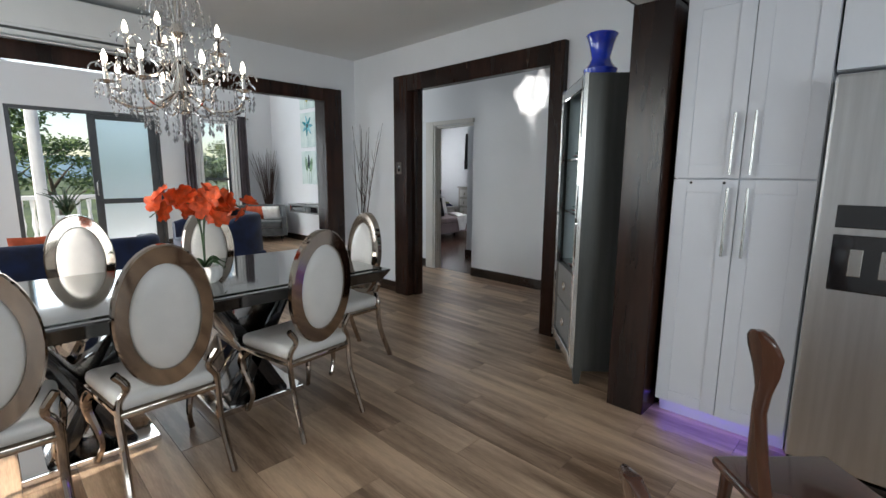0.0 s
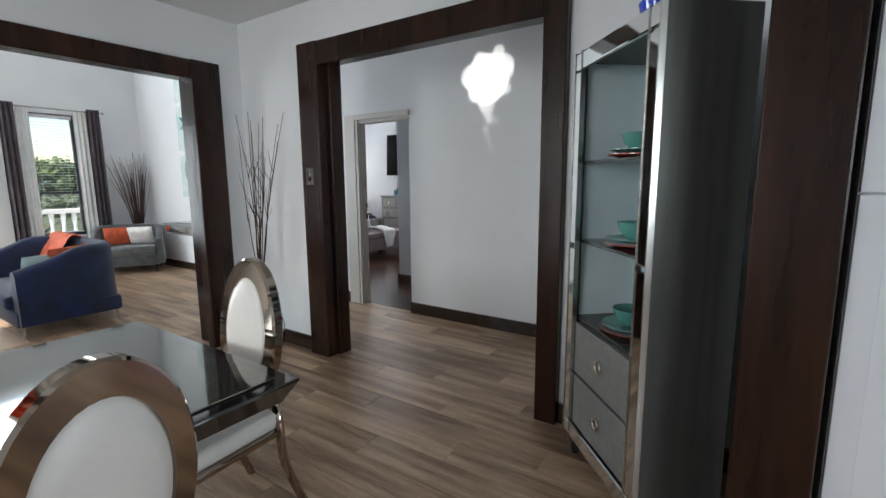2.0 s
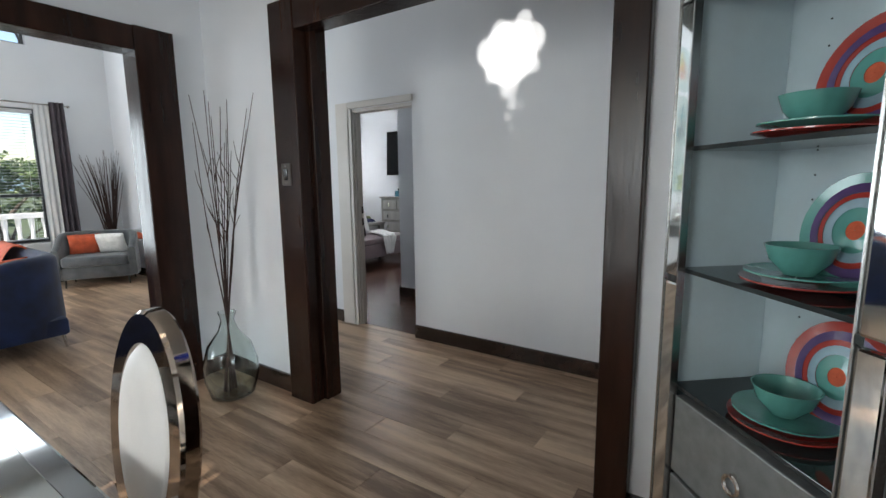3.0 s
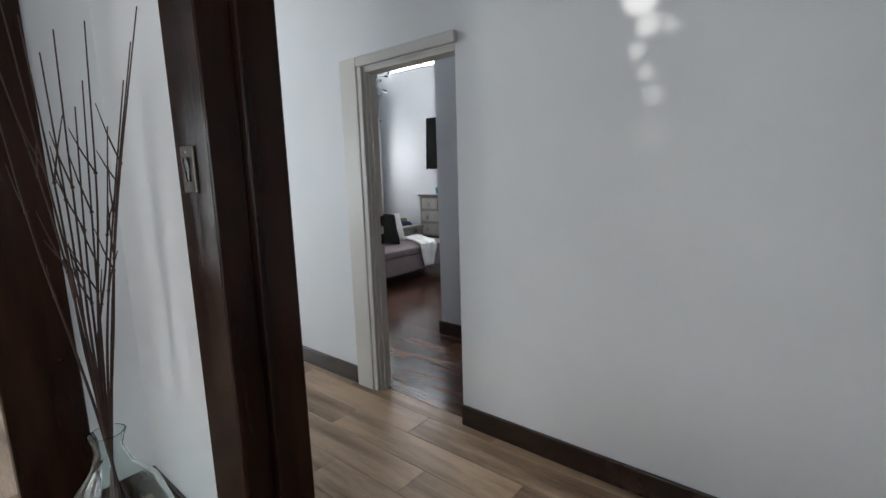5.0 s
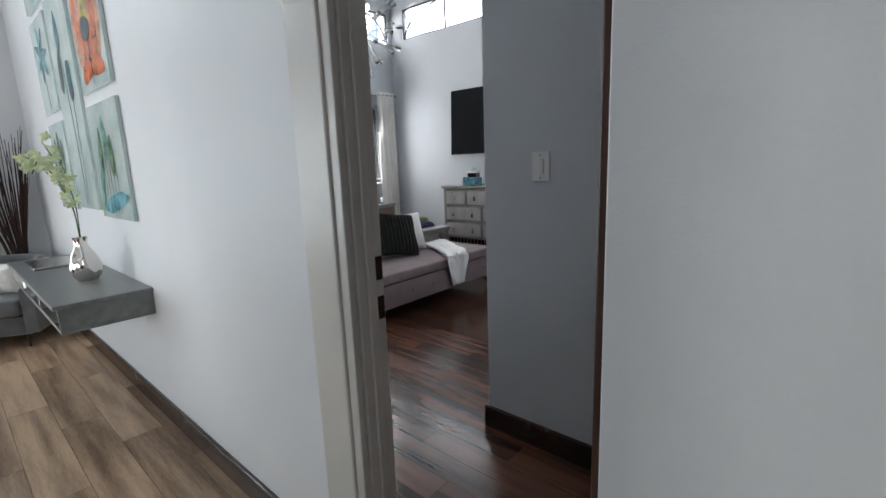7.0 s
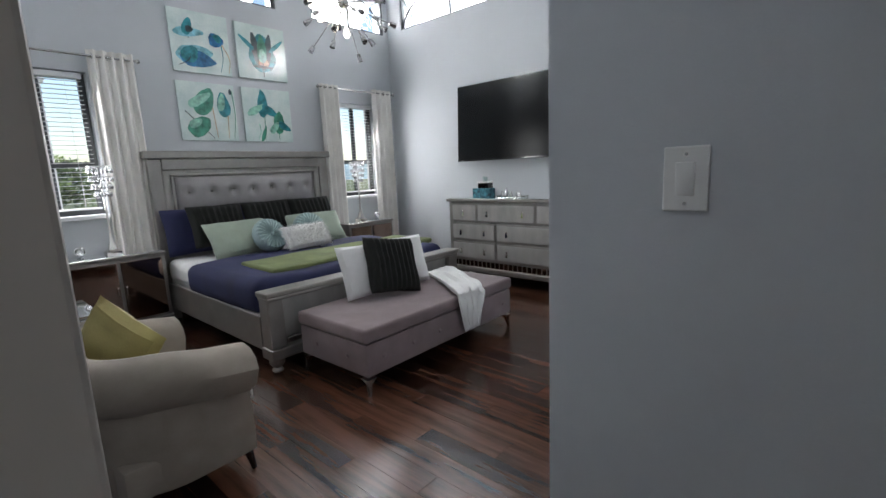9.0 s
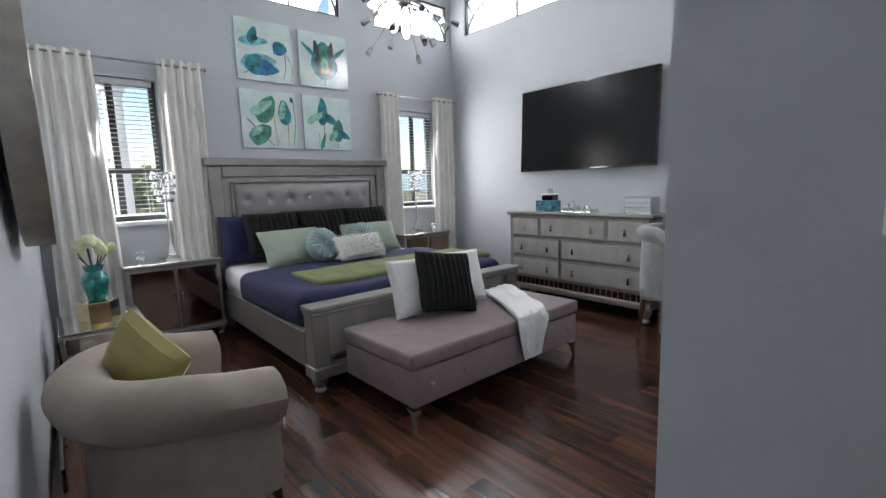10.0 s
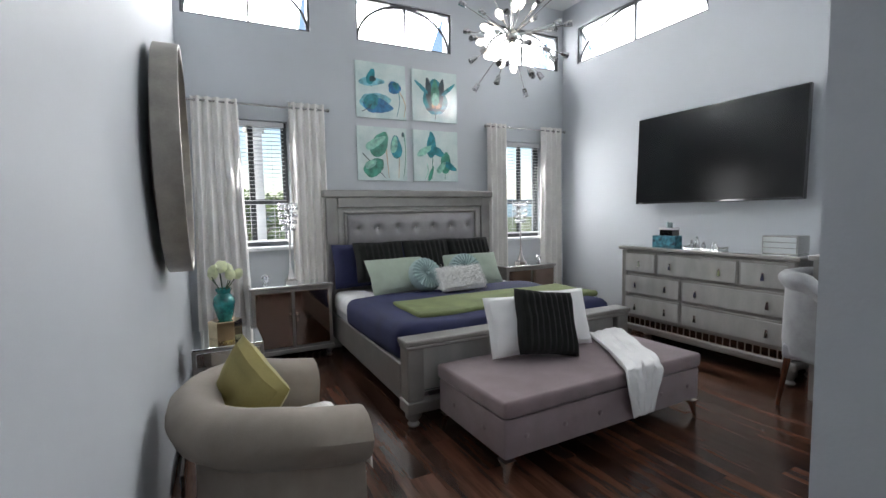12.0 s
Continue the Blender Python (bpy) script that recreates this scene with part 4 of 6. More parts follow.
def rocker_switch(name, m, label, plate_mat, rocker_mat, w=0.088, h=0.135):
    t = thing(name, m, label, "light switch")
    boxpart("plate", plate_mat, t, -w / 2, w / 2, -0.008, 0, -h / 2, h / 2, bev=0.003)
    bm = bmesh.new()
    xf(bm, box(bm, -0.018, 0.018, -0.006, 0.004, -0.035, 0.035, 0.002), pose(0, -0.008, 0, 5))
    part("rocker", bm, rocker_mat, t)
    for z in (-h * 0.38, h * 0.38):
        bm = bmesh.new()
        lathe(bm, [(0.004, 0), (0.004, 0.002)], 8)
        xf(bm, bm.verts, pose(0, -0.008, z, 90))
        part("screw", bm, NICKEL, t)


rocker_switch("light_switch", pose(6.1, 5.228, 1.431, 0, 0, -90), "white plastic rocker switch on the grey wall", PLASTIC, PLASTIC)
rocker_switch("light_switch", pose(3.56, 4.36, 1.498, 0, 0, -90), "aged dark bronze switch plate with a black rocker on the casing", BRONZE_PLATE, BLACK_GLOSS, 0.085, 0.135)


# ---- kitchen ----
def shaker(t, x, y0, y1, z0, z1, handle_y):
    d = boxpart("door", CABINET_WHITE, t, x - 0.012, x + 0.012, y0, y1, z0, z1, bev=0.002)
    r = 0.07
    for dims in ((y0, y0 + r, z0, z1), (y1 - r, y1, z0, z1), (y0 + r, y1 - r, z0, z0 + r), (y0 + r, y1 - r, z1 - r, z1)):
        boxpart("door_rail", CABINET_WHITE, d, x - 0.019, x - 0.0125, *dims, bev=0.0015)
    hz = (1.44, 1.75) if z0 > 1.2 else (1.01, 1.37)
    bm = bmesh.new()
    tube(bm, [(x - 0.05, handle_y, hz[0]), (x - 0.05, handle_y, hz[1])], 0.007, 10)
    for z in (hz[0] + 0.03, hz[1] - 0.03):
        tube(bm, [(x - 0.018, handle_y, z), (x - 0.05, handle_y, z)], 0.005, 8)
    part("bar_handle", bm, NICKEL, d, "brushed steel bar handle")


def pantry():
    t = thing("pantry_cabinet", (0.05, 0.18, 0), "tall white shaker pantry cabinet with steel bar handles", "cabinet")
    boxpart("body", CABINET_WHITE, t, 2.845, 3.448, 0.335, 0.972, 0.1, 2.355, bev=0.002)
    boxpart("toe_kick", CABINET_WHITE, t, 2.9, 3.44, 0.34, 0.97, 0.0, 0.1)
    for z0, z1 in ((0.1, 1.412), (1.42, 2.355)):
        shaker(t, 2.832, 0.338, 0.651, z0, z1, 0.605)
        shaker(t, 2.832, 0.655, 0.97, z0, z1, 0.695)
    boxpart("led_strip", LED, t, 2.88, 2.892, 0.35, 0.965, 0.085, 0.098, label="violet light strip under the cabinet")
    for y in (0.72, 0.88):
        bm = bmesh.new()
        ball(bm, (2.815, y, 1.395), 0.009, 1)
        part("door_bumper", bm, BLACK_GLOSS, t)


pantry()


def fridge():
    t = thing("refrigerator", (0.05, 0.2, 0), "brushed stainless steel refrigerator with a black water dispenser", "refrigerator")
    boxpart("body", STEEL, t, 2.76, 3.44, -0.64, 0.29, 0.03, 1.86, bev=0.008)
    for y0, y1 in ((-0.17, 0.295), (-0.645, -0.178)):
        d = boxpart("door", STEEL, t, 2.7, 2.758, y0, y1, 0.08, 1.865, bev=0.012)
        if y0 > -0.2:
            boxpart("control_panel", BLACK_GLOSS, d, 2.694, 2.702, -0.08, 0.228, 1.21, 1.31, bev=0.004)
            boxpart("dispenser", BLACK_GLOSS, d, 2.692, 2.702, -0.08, 0.228, 0.93, 1.18, bev=0.006)
            for y in (0.12, 0.02):
                boxpart("dispenser_paddle", NICKEL, d, 2.685, 2.694, y, y + 0.045, 1.0, 1.12, bev=0.003)
        bm = bmesh.new()
        hy = -0.135 if y0 > -0.2 else -0.21
        tube(bm, [(2.698, hy, 0.6), (2.645, hy, 0.63), (2.645, hy, 1.65), (2.698, hy, 1.68)], 0.012, 10)
        part("handle", bm, STEEL, d)
    boxpart("kick_grille", BLACK_GLOSS, t, 2.76, 2.78, -0.64, 0.29, 0.0, 0.08)
    u = thing("wall_cabinet", (0.05, 0.18, 0), "white cabinet above the refrigerator", "cabinet")
    boxpart("body", CABINET_WHITE, u, 2.845, 3.448, -0.64, 0.328, 1.9, 2.355, bev=0.002)
    boxpart("door", CABINET_WHITE, u, 2.82, 2.843, -0.15, 0.326, 1.902, 2.353, bev=0.002)
    boxpart("door", CABINET_WHITE, u, 2.82, 2.843, -0.638, -0.154, 1.902, 2.353, bev=0.002)


fridge()


def kitchen_chair(m):
    t = thing("kitchen_chair", m, "red-brown wooden kitchen chair with a spoon-shaped back splat", "chair", "chairs in the kitchen")
    bm = bmesh.new()
    box(bm, -0.2, 0.2, -0.2, 0.2, 0.45, 0.485, 0.014, 3)
    part("seat", bm, CHAIR_WOOD, t)
    bm = bmesh.new()
    prof = [(0.47, 0.06, -0.17), (0.6, 0.045, -0.19), (0.7, 0.034, -0.2), (0.76, 0.028, -0.205), (0.82, 0.032, -0.2), (0.88, 0.055, -0.2), (0.94, 0.075, -0.21), (0.97, 0.066, -0.22), (0.99, 0.045, -0.225), (1.0, 0.014, -0.23)]
    loops = [[(w * math.cos(a), y + 0.013 * math.sin(a), z) for a in [2 * math.pi * k / 14 for k in range(14)]] for z, w, y in prof]
    rings(bm, loops)
    part("back_splat", bm, CHAIR_WOOD, t)
    for x in (-0.16, 0.16):
        for y in (-0.16, 0.16):
            bm = bmesh.new()
            tube(bm, [(x, y, 0.46), (x * 1.05, y * 1.05, 0.25), (x * 1.2, y * 1.2, 0)], [0.022, 0.018, 0.013], 10)
            part("leg", bm, CHAIR_WOOD, t)
    for z in (0.2,):
        for y in (-0.18, 0.18):
            bm = bmesh.new()
            tube(bm, [(-0.18, y, z), (0.18, y, z)], 0.011, 8)
            part("stretcher", bm, CHAIR_WOOD, t)


kitchen_chair(pose(1.77, 0.32, 0, 0, 0, 225))
kitchen_chair(pose(0.88, 0.32, 0, 0, 0, 225))


# ---- living room ----
def tub_sofa(m, w, d, heights, label, material, seat_h=0.42, r=0.3, thick=0.15, category="sofa", leg_mat=NICKEL):
    t = thing(category.replace(" ", "_"), m, label, category)
    bm = bmesh.new()
    tub(bm, w - thick, d - thick, 0.14, heights, thick, r)
    part("upholstered_shell", bm, material, t)
    bm = bmesh.new()
    box(bm, -w / 2 + thick + 0.01, w / 2 - thick - 0.01, -d / 2 + thick + 0.01, d / 2 - 0.02, seat_h - 0.14, seat_h, 0.04, 3)
    part("seat", bm, material, t)
    boxpart("seat_base", material, t, -w / 2 + 0.05, w / 2 - 0.05, -d / 2 + 0.06, d / 2 - 0.06, 0.12, seat_h - 0.142, bev=0.03)
    for x in (-w / 2 + 0.12, w / 2 - 0.12):
        for y in (-d / 2 + 0.1, d / 2 - 0.12):
            bm = bmesh.new()
            tube(bm, [(x, y, 0.13), (x * 1.02, y * 1.03, 0)], [0.016, 0.009], 10)
            part("leg", bm, leg_mat, t)
    return t


tub_sofa(pose(2.68, 7.68, 0, 0, 0, 90), 1.6, 0.98, (0.66, 0.84), "curved navy velvet loveseat on slim metal legs", NAVY_VELVET, r=0.36)
tub_sofa(pose(0.2, 7.1, 0, 0, 0, 0), 3.0, 1.0, (0.6, 0.67), "long low navy velvet sofa with its back to the dining room", NAVY_VELVET, r=0.3)
tub_sofa(pose(4.38, 9.86, 0, 0, 0, 150), 0.98, 0.7, (0.55, 0.76), "small grey velvet settee in the corner", GREY_VELVET, 0.44, 0.3, 0.09, "settee", BLACK_GLOSS)


def cushion(m, w, h, t, material, label, ribs=0, category="cushion", name="cushion"):
    bm = bmesh.new()
    pillow(bm, w, h, t, m.to_3x3().to_4x4(), n=40 if ribs else 16, ribs=ribs)
    return solo(name, bm, material, Matrix.Translation(m.translation), label, category)


cushion(pose(2.72, 7.2, 0.62, 68, 0, -150), 0.46, 0.44, 0.14, ORANGE_CLOTH, "orange patterned cushion on the navy loveseat")
cushion(pose(2.55, 7.13, 0.6, 62, 0, -170), 0.42, 0.4, 0.12, TEAL_CLOTH, "pale blue cushion on the navy loveseat")
cushion(pose(0.5, 6.95, 0.53, 75, 0, 180), 0.44, 0.42, 0.15, ORANGE_CLOTH, "burnt orange cushion on the low navy sofa")
cushion(pose(4.22, 9.88, 0.6, 65, 0, 160), 0.36, 0.32, 0.12, ORANGE_CLOTH, "orange cushion on the grey settee")
cushion(pose(4.5, 9.72, 0.6, 60, 0, 140), 0.38, 0.32, 0.13, FUR, "white fluffy cushion on the grey settee")


def drape(name, m, path, w, material, label, category, n=22, thick=0.012, waves=3, amp=0.012, skew=0.0, shift=0.0):
    """A cloth laid along a path of (y, z) points."""
    pts = curve_pts([(0, y, z) for y, z in path], n)
    top, bot = [], []
    bm = bmesh.new()
    cols = 14
    for i, p in enumerate(pts):
        a, b = [], []
        for k in range(cols + 1):
            u = k / cols - 0.5
            q = noise.noise((u * 4 * waves / 3, i * 0.22, w * 5))
            off = amp * (0.5 + 0.5 * math.sin(u * waves * 6.28 + i * 0.12)) + amp * q
            narrow = 1 - (0.45 * min(1, max(0, (0.42 - p.z) / 0.25)) if skew else 0)
            pos = Vector((shift + u * w * narrow * (1 + 0.05 * q) + skew * max(0, p.y + 0.42), p.y - off * 0.4, p.z + abs(off) * 0.5))
            a.append(bm.verts.new(pos + Vector((0, -thick * 0.4, thick)))), b.append(bm.verts.new(pos))
        top.append(a), bot.append(b)
    for i in range(len(pts) - 1):
        for k in range(cols):
            bm.faces.new((top[i][k], top[i][k + 1], top[i + 1][k + 1], top[i + 1][k]))
            bm.faces.new((bot[i][k + 1], bot[i][k], bot[i + 1][k], bot[i + 1][k + 1]))
        bm.faces.new((top[i][0], top[i + 1][0], bot[i + 1][0], bot[i][0])), bm.faces.new((top[i + 1][cols], top[i][cols], bot[i][cols], bot[i + 1][cols]))
    for k in range(cols):
        bm.faces.new((top[0][k + 1], top[0][k], bot[0][k], bot[0][k + 1])), bm.faces.new((top[-1][k], top[-1][k + 1], bot[-1][k + 1], bot[-1][k]))
    return solo(name, bm, material, m, label, category)


drape("throw_blanket", pose(2.86, 8.05, 0, 0, 0, 90), [(0.1, 0.45), (0.02, 0.66), (-0.1, 0.85), (-0.2, 0.845), (-0.29, 0.7), (-0.31, 0.45)], 0.62, ORANGE_CLOTH, "rust coloured throw over the loveseat back", "throw")


def curtain(x0, x1, z0, z1, y, material, label, folds=5, amp=0.03, flare=1.1):
    bm = bmesh.new()
    n, rows = folds * 10, 10
    g = []
    for j in range(rows + 1):
        e = j / rows
        row = []
        for s in (0, 1):
            for i in range(n + 1):
                u = i / n
                k = 1 + (flare - 1) * (1 - e)
                x = (x0 + x1) / 2 + (u - 0.5) * (x1 - x0) * k + 0.01 * noise.noise((u * 3, e * 2, x0))
                row.append(bm.verts.new((x, y + amp * math.sin(u * folds * 6.28 + 0.6 * noise.noise((u * 2, e * 3, x1))) * (0.75 + 0.35 * (1 - e)) + s * 0.004, z0 + (z1 - z0) * e)))
        g.append(row)
    m = n + 1
    for j in range(rows):
        for i in range(n):
            bm.faces.new((g[j][i], g[j][i + 1], g[j + 1][i + 1], g[j + 1][i])), bm.faces.new((g[j][m + i + 1], g[j][m + i], g[j + 1][m + i], g[j + 1][m + i + 1]))
    return solo("curtain", bm, material, Matrix(), label, "curtain", "window curtains")


for a, b in ((3.1, 3.28), (4.16, 4.34)):
    curtain(a, b, 0.03, 2.62, 10.36, DARK_CURTAIN, "dark grey-plum curtain panel beside the living room window", 3)
for a, b in ((3.26, 3.46), (4.0, 4.18)):
    curtain(a, b, 0.04, 2.6, 10.43, WHITE_CLOTH, "white sheer curtain panel beside the living room window", 3, 0.015)


def curtain_rod(x0, x1, y, z, rings_at, label):
    t = thing("curtain_rod", Matrix(), label, "curtain rod")
    bm = bmesh.new()
    tube(bm, [(x0, y, z), (x1, y, z)], 0.0115, 10)
    part("rod", bm, NICKEL, t)
    for x in (x0, x1):
        bm = bmesh.new()
        ball(bm, (x, y, z), 0.022, 2)
        part("finial", bm, NICKEL, t)
    for x in (x0 + 0.1, x1 - 0.1):
        bm = bmesh.new()
        tube(bm, [(x, y, z), (x, 10.56, z)], 0.008, 8)
        part("bracket", bm, NICKEL, t)
    for x in rings_at:
        bm = bmesh.new()
        tube(bm, [(x, y + 0.024 * math.cos(k * 0.524), z + 0.024 * math.sin(k * 0.524)) for k in range(13)], 0.005, 6)
        part("eyelet", bm, NICKEL, t)


curtain_rod(3.05, 4.4, 10.4, 2.58, (), "thin metal curtain rod over the living room window")


def dried_branches():
    rnd = random.Random(5)
    bm = bmesh.new()
    lathe(bm, [(0.1, 0), (0.13, 0.03), (0.12, 0.4), (0.09, 0.7), (0.1, 0.72), (0.08, 0.7), (0.09, 0.1)], 20)
    solo("basket", bm, TWIG, (4.72, 10.24, 0), "tall dark woven basket in the corner", "basket")
    t = thing("dried_branches", (4.72, 10.24, 0), "thick bundle of dried brown branches in the corner", "dried twigs")
    for k in range(60):
        a, s = rnd.uniform(0, 6.28), rnd.uniform(0.02, 0.5) ** 1.0
        dx, dy = min(s * math.cos(a), 0.18), min(s * math.sin(a) * 0.6, 0.2)
        h = rnd.uniform(1.45, 1.98)
        bm = bmesh.new()
        pts = curve_pts([(dx * 0.1, dy * 0.1, 0.3), (dx * 0.25, dy * 0.25, 0.75), (dx * 0.6 + rnd.uniform(-0.02, 0.02), dy * 0.6, 0.75 + (h - 0.75) * 0.55), (dx, dy, h)], 9)
        tube(bm, pts, [0.008 - 0.006 * i / len(pts) for i in range(len(pts))], 5)
        part("branch", bm, TWIG, t)


dried_branches()


def agave():
    rnd = random.Random(3)
    t = thing("potted_plant", (0.95, 8.3, 0), "spiky dark green potted plant on a slim stand", "plant")
    bm = bmesh.new()
    lathe(bm, [(0.12, 0), (0.13, 0.02), (0.03, 0.05), (0.025, 0.6), (0.1, 0.64), (0.1, 0.66)], 20)
    part("stand", bm, BLACK_GLOSS, t)
    bm = bmesh.new()
    lathe(bm, [(0.08, 0.66), (0.11, 0.84), (0.1, 0.84), (0.09, 0.8)], 20)
    part("pot", bm, PLASTIC, t)
    for k in range(34):
        a, up = rnd.uniform(0, 6.28), rnd.uniform(0.12, 0.42)
        out = rnd.uniform(0.06, 0.34)
        bm = bmesh.new()
        pts = curve_pts([(0, 0, 0.82), (out * 0.45 * math.cos(a), out * 0.45 * math.sin(a), 0.82 + up * 0.75), (out * math.cos(a), out * math.sin(a), 0.82 + up)], 8)
        tube(bm, pts, [0.018 * (1 - i / len(pts)) + 0.001 for i in range(len(pts))], 5, 0.35)
        part("leaf", bm, LEAF, t)


agave()


def console():
    t = thing("wall_console", (4.97, 8.07, 0.03), "floating grey metallic console shelf with mirrored drawers", "console")
    boxpart("body", GREY_CONSOLE, t, -0.43, 0, -0.98, 0.9, 0.64, 0.66, bev=0.004)
    boxpart("top", GREY_CONSOLE, t, -0.45, 0, -1.0, 0.92, 0.775, 0.8, bev=0.005)
    for y in (-0.98, 0.88):
        boxpart("side_panel", GREY_CONSOLE, t, -0.43, 0, y, y + 0.02, 0.66, 0.775)
    boxpart("back_panel", GREY_CONSOLE, t, -0.02, 0, -0.96, 0.88, 0.66, 0.775)
    for y0, y1 in ((-0.955, -0.36), (-0.34, 0.26), (0.28, 0.875)):
        boxpart("drawer_front", MIRROR, t, -0.43, -0.41, y0, y1, 0.668, 0.768, bev=0.006)
    boxpart("tray", NICKEL, tagged(new("tray"), "silver tray on the console shelf", "tray"), 4.6, 4.86, 8.32, 8.77, 0.83, 0.85, bev=0.006)


console()


def console_vase():
    rnd = random.Random(8)
    t = thing("flower_vase", (4.78, 7.66, 0.83), "twisted silver vase with pale green-white orchid sprays", "vase")
    bm = bmesh.new()
    n = 24
    prof = [(0.05, 0), (0.07, 0.03), (0.078, 0.09), (0.06, 0.16), (0.035, 0.21), (0.03, 0.24), (0.04, 0.27), (0.034, 0.265), (0.024, 0.23)]
    rings(bm, [[(r * (1 + 0.12 * math.cos(5 * a + z * 16)) * math.cos(a), r * (1 + 0.12 * math.cos(5 * a + z * 16)) * math.sin(a), z) for a in [2 * math.pi * k / 40 for k in range(40)]] for r, z in prof])
    part("vase_body", bm, CHROME, t)
    for s in range(3):
        a = 1.2 + s * 1.3
        pts = curve_pts([(0, 0, 0.2), (0.02 * math.cos(a), 0.02 * math.sin(a), 0.5), (-0.06 + 0.08 * math.cos(a), 0.12 * math.sin(a), 0.72), (-0.1 + 0.1 * math.cos(a), 0.24 * math.sin(a), 0.86 - 0.1 * s)], 16)
        bm = bmesh.new()
        tube(bm, pts, 0.003, 5)
        part("stem", bm, LEAF, t)
        for k in range(13):
            p = pts[int((len(pts) - 1) * (0.35 + 0.65 * k / 12))] + Vector([rnd.uniform(-0.035, 0.035) for _ in range(3)])
            bm = bmesh.new()
            for q in range(4):
                vs = ball(bm, (0.014, 0, 0), 0.02, 1, (1, 0.7, 0.35))
                xf(bm, vs, Euler((rnd.uniform(-0.5, 0.5), rnd.uniform(-0.4, 0.4), q * 1.57)).to_matrix().to_4x4())
            xf(bm, bm.verts, Matrix.Translation(p) @ Euler((rnd.uniform(0, 3), rnd.uniform(0, 3), 0)).to_matrix().to_4x4())
            part("blossom", bm, CREAM_PETAL, t)


console_vase()


# ---- pictures ----
def paint(name, colour, rough=0.15):
    return mat(name, colour, rough, vary=0.25, scale=14, coat=0.3)


CANVAS_PALE = mat("pale_aqua_print", (0.60, 0.76, 0.74), 0.15, vary=0.08, scale=4, coat=0.3, colour2=(0.78, 0.86, 0.83))
INK = {"teal": paint("teal_ink", (0.03, 0.22, 0.26)), "blue": paint("blue_ink", (0.03, 0.16, 0.34)), "pale_blue": paint("pale_blue_ink", (0.20, 0.48, 0.56)), "green": paint("green_ink", (0.06, 0.26, 0.18)), "mint": paint("mint_ink", (0.25, 0.52, 0.42)),
       "dark": paint("dark_ink", (0.03, 0.06, 0.07)), "orange": paint("orange_ink", (0.72, 0.17, 0.06)), "coral": paint("coral_ink", (0.75, 0.34, 0.2)), "yellow": paint("yellow_ink", (0.60, 0.5, 0.06)), "tan": paint("tan_ink", (0.5, 0.36, 0.2)), "sage": paint("sage_ink", (0.22, 0.34, 0.22))}


def picture(m, w, h, strokes, label, group):
    """A frameless print in its local xz plane, facing -y. strokes: (kind, ink, x, z, size, size, turn) in shares of its size."""
    t = thing("wall_picture", m, label, "picture", group)
    boxpart("print", CANVAS_PALE, t, -w / 2, w / 2, -0.022, -0.002, -h / 2, h / 2, bev=0.002)
    for k, (kind, ink, x, z, a, b, turn) in enumerate(strokes):
        bm = bmesh.new()
        y = -0.0226 - 0.0005 * k
        if kind == "petal":
            n = 26
            pts = []
            for i in range(n):
                q = 2 * math.pi * i / n
                r = 1 + 0.13 * noise.noise((math.cos(q) * 2 + x * 9, math.sin(q) * 2 + z * 9, k))
                px, pz = 1.3 * a * math.cos(q) * r, 1.3 * b * math.sin(q) * r * (1 - 0.25 * math.cos(q))
                c, s = math.cos(radians(turn)), math.sin(radians(turn))
                X = min(0.49, max(-0.49, x + px * c - pz * s)) * w
                Z = min(0.49, max(-0.49, z + (px * s + pz * c) * w / h)) * h
                pts.append((X, Z))
            rings(bm, [[(p, y, q) for p, q in pts], [(p, y + 0.0004, q) for p, q in pts]])
        else:
            e = (x + a, z + b)
            mid = ((x + e[0]) / 2 + 0.04 * turn, (z + e[1]) / 2)
            cl = lambda v: min(0.485, max(-0.485, v))
            pts = curve_pts([(cl(x) * w, y, cl(z) * h), (cl(mid[0]) * w, y, cl(mid[1]) * h), (cl(e[0]) * w, y, cl(e[1]) * h)], 10)
            tube(bm, pts, [0.0035 + 0.003 * i / len(pts) for i in range(len(pts))], 6, 1.0)
            for v in bm.verts:
                v.co.y = y + (v.co.y - y) * 0.05
        part("flower_petal" if kind == "petal" else "flower_stem", bm, INK[ink], t)


P, S = "petal", "stem"
BW = "flower prints over the bed"
picture(pose(7.295, 10.55, 2.99), 0.63, 0.65, [(S, "dark", -0.2, 0.05, 0.05, 0.25, 0), (S, "teal", 0.3, -0.45, 0.05, 0.5, 1), (S, "tan", 0.45, -0.45, -0.1, 0.5, 2), (P, "pale_blue", -0.18, 0.15, 0.19, 0.06, 5), (P, "teal", -0.2, 0.24, 0.12, 0.06, 70), (P, "dark", -0.17, 0.2, 0.05, 0.04, 0), (P, "blue", 0.27, 0.08, 0.1, 0.09, 0), (P, "teal", 0.3, 0.12, 0.05, 0.06, 40), (P, "pale_blue", -0.12, -0.2, 0.24, 0.12, 10), (P, "blue", -0.08, -0.27, 0.23, 0.11, -5), (P, "teal", -0.2, -0.2, 0.12, 0.1, 40), (S, "dark", -0.4, -0.4, 0.2, 0.15, 1)], "square glossy print of blue flowers above the headboard", BW)
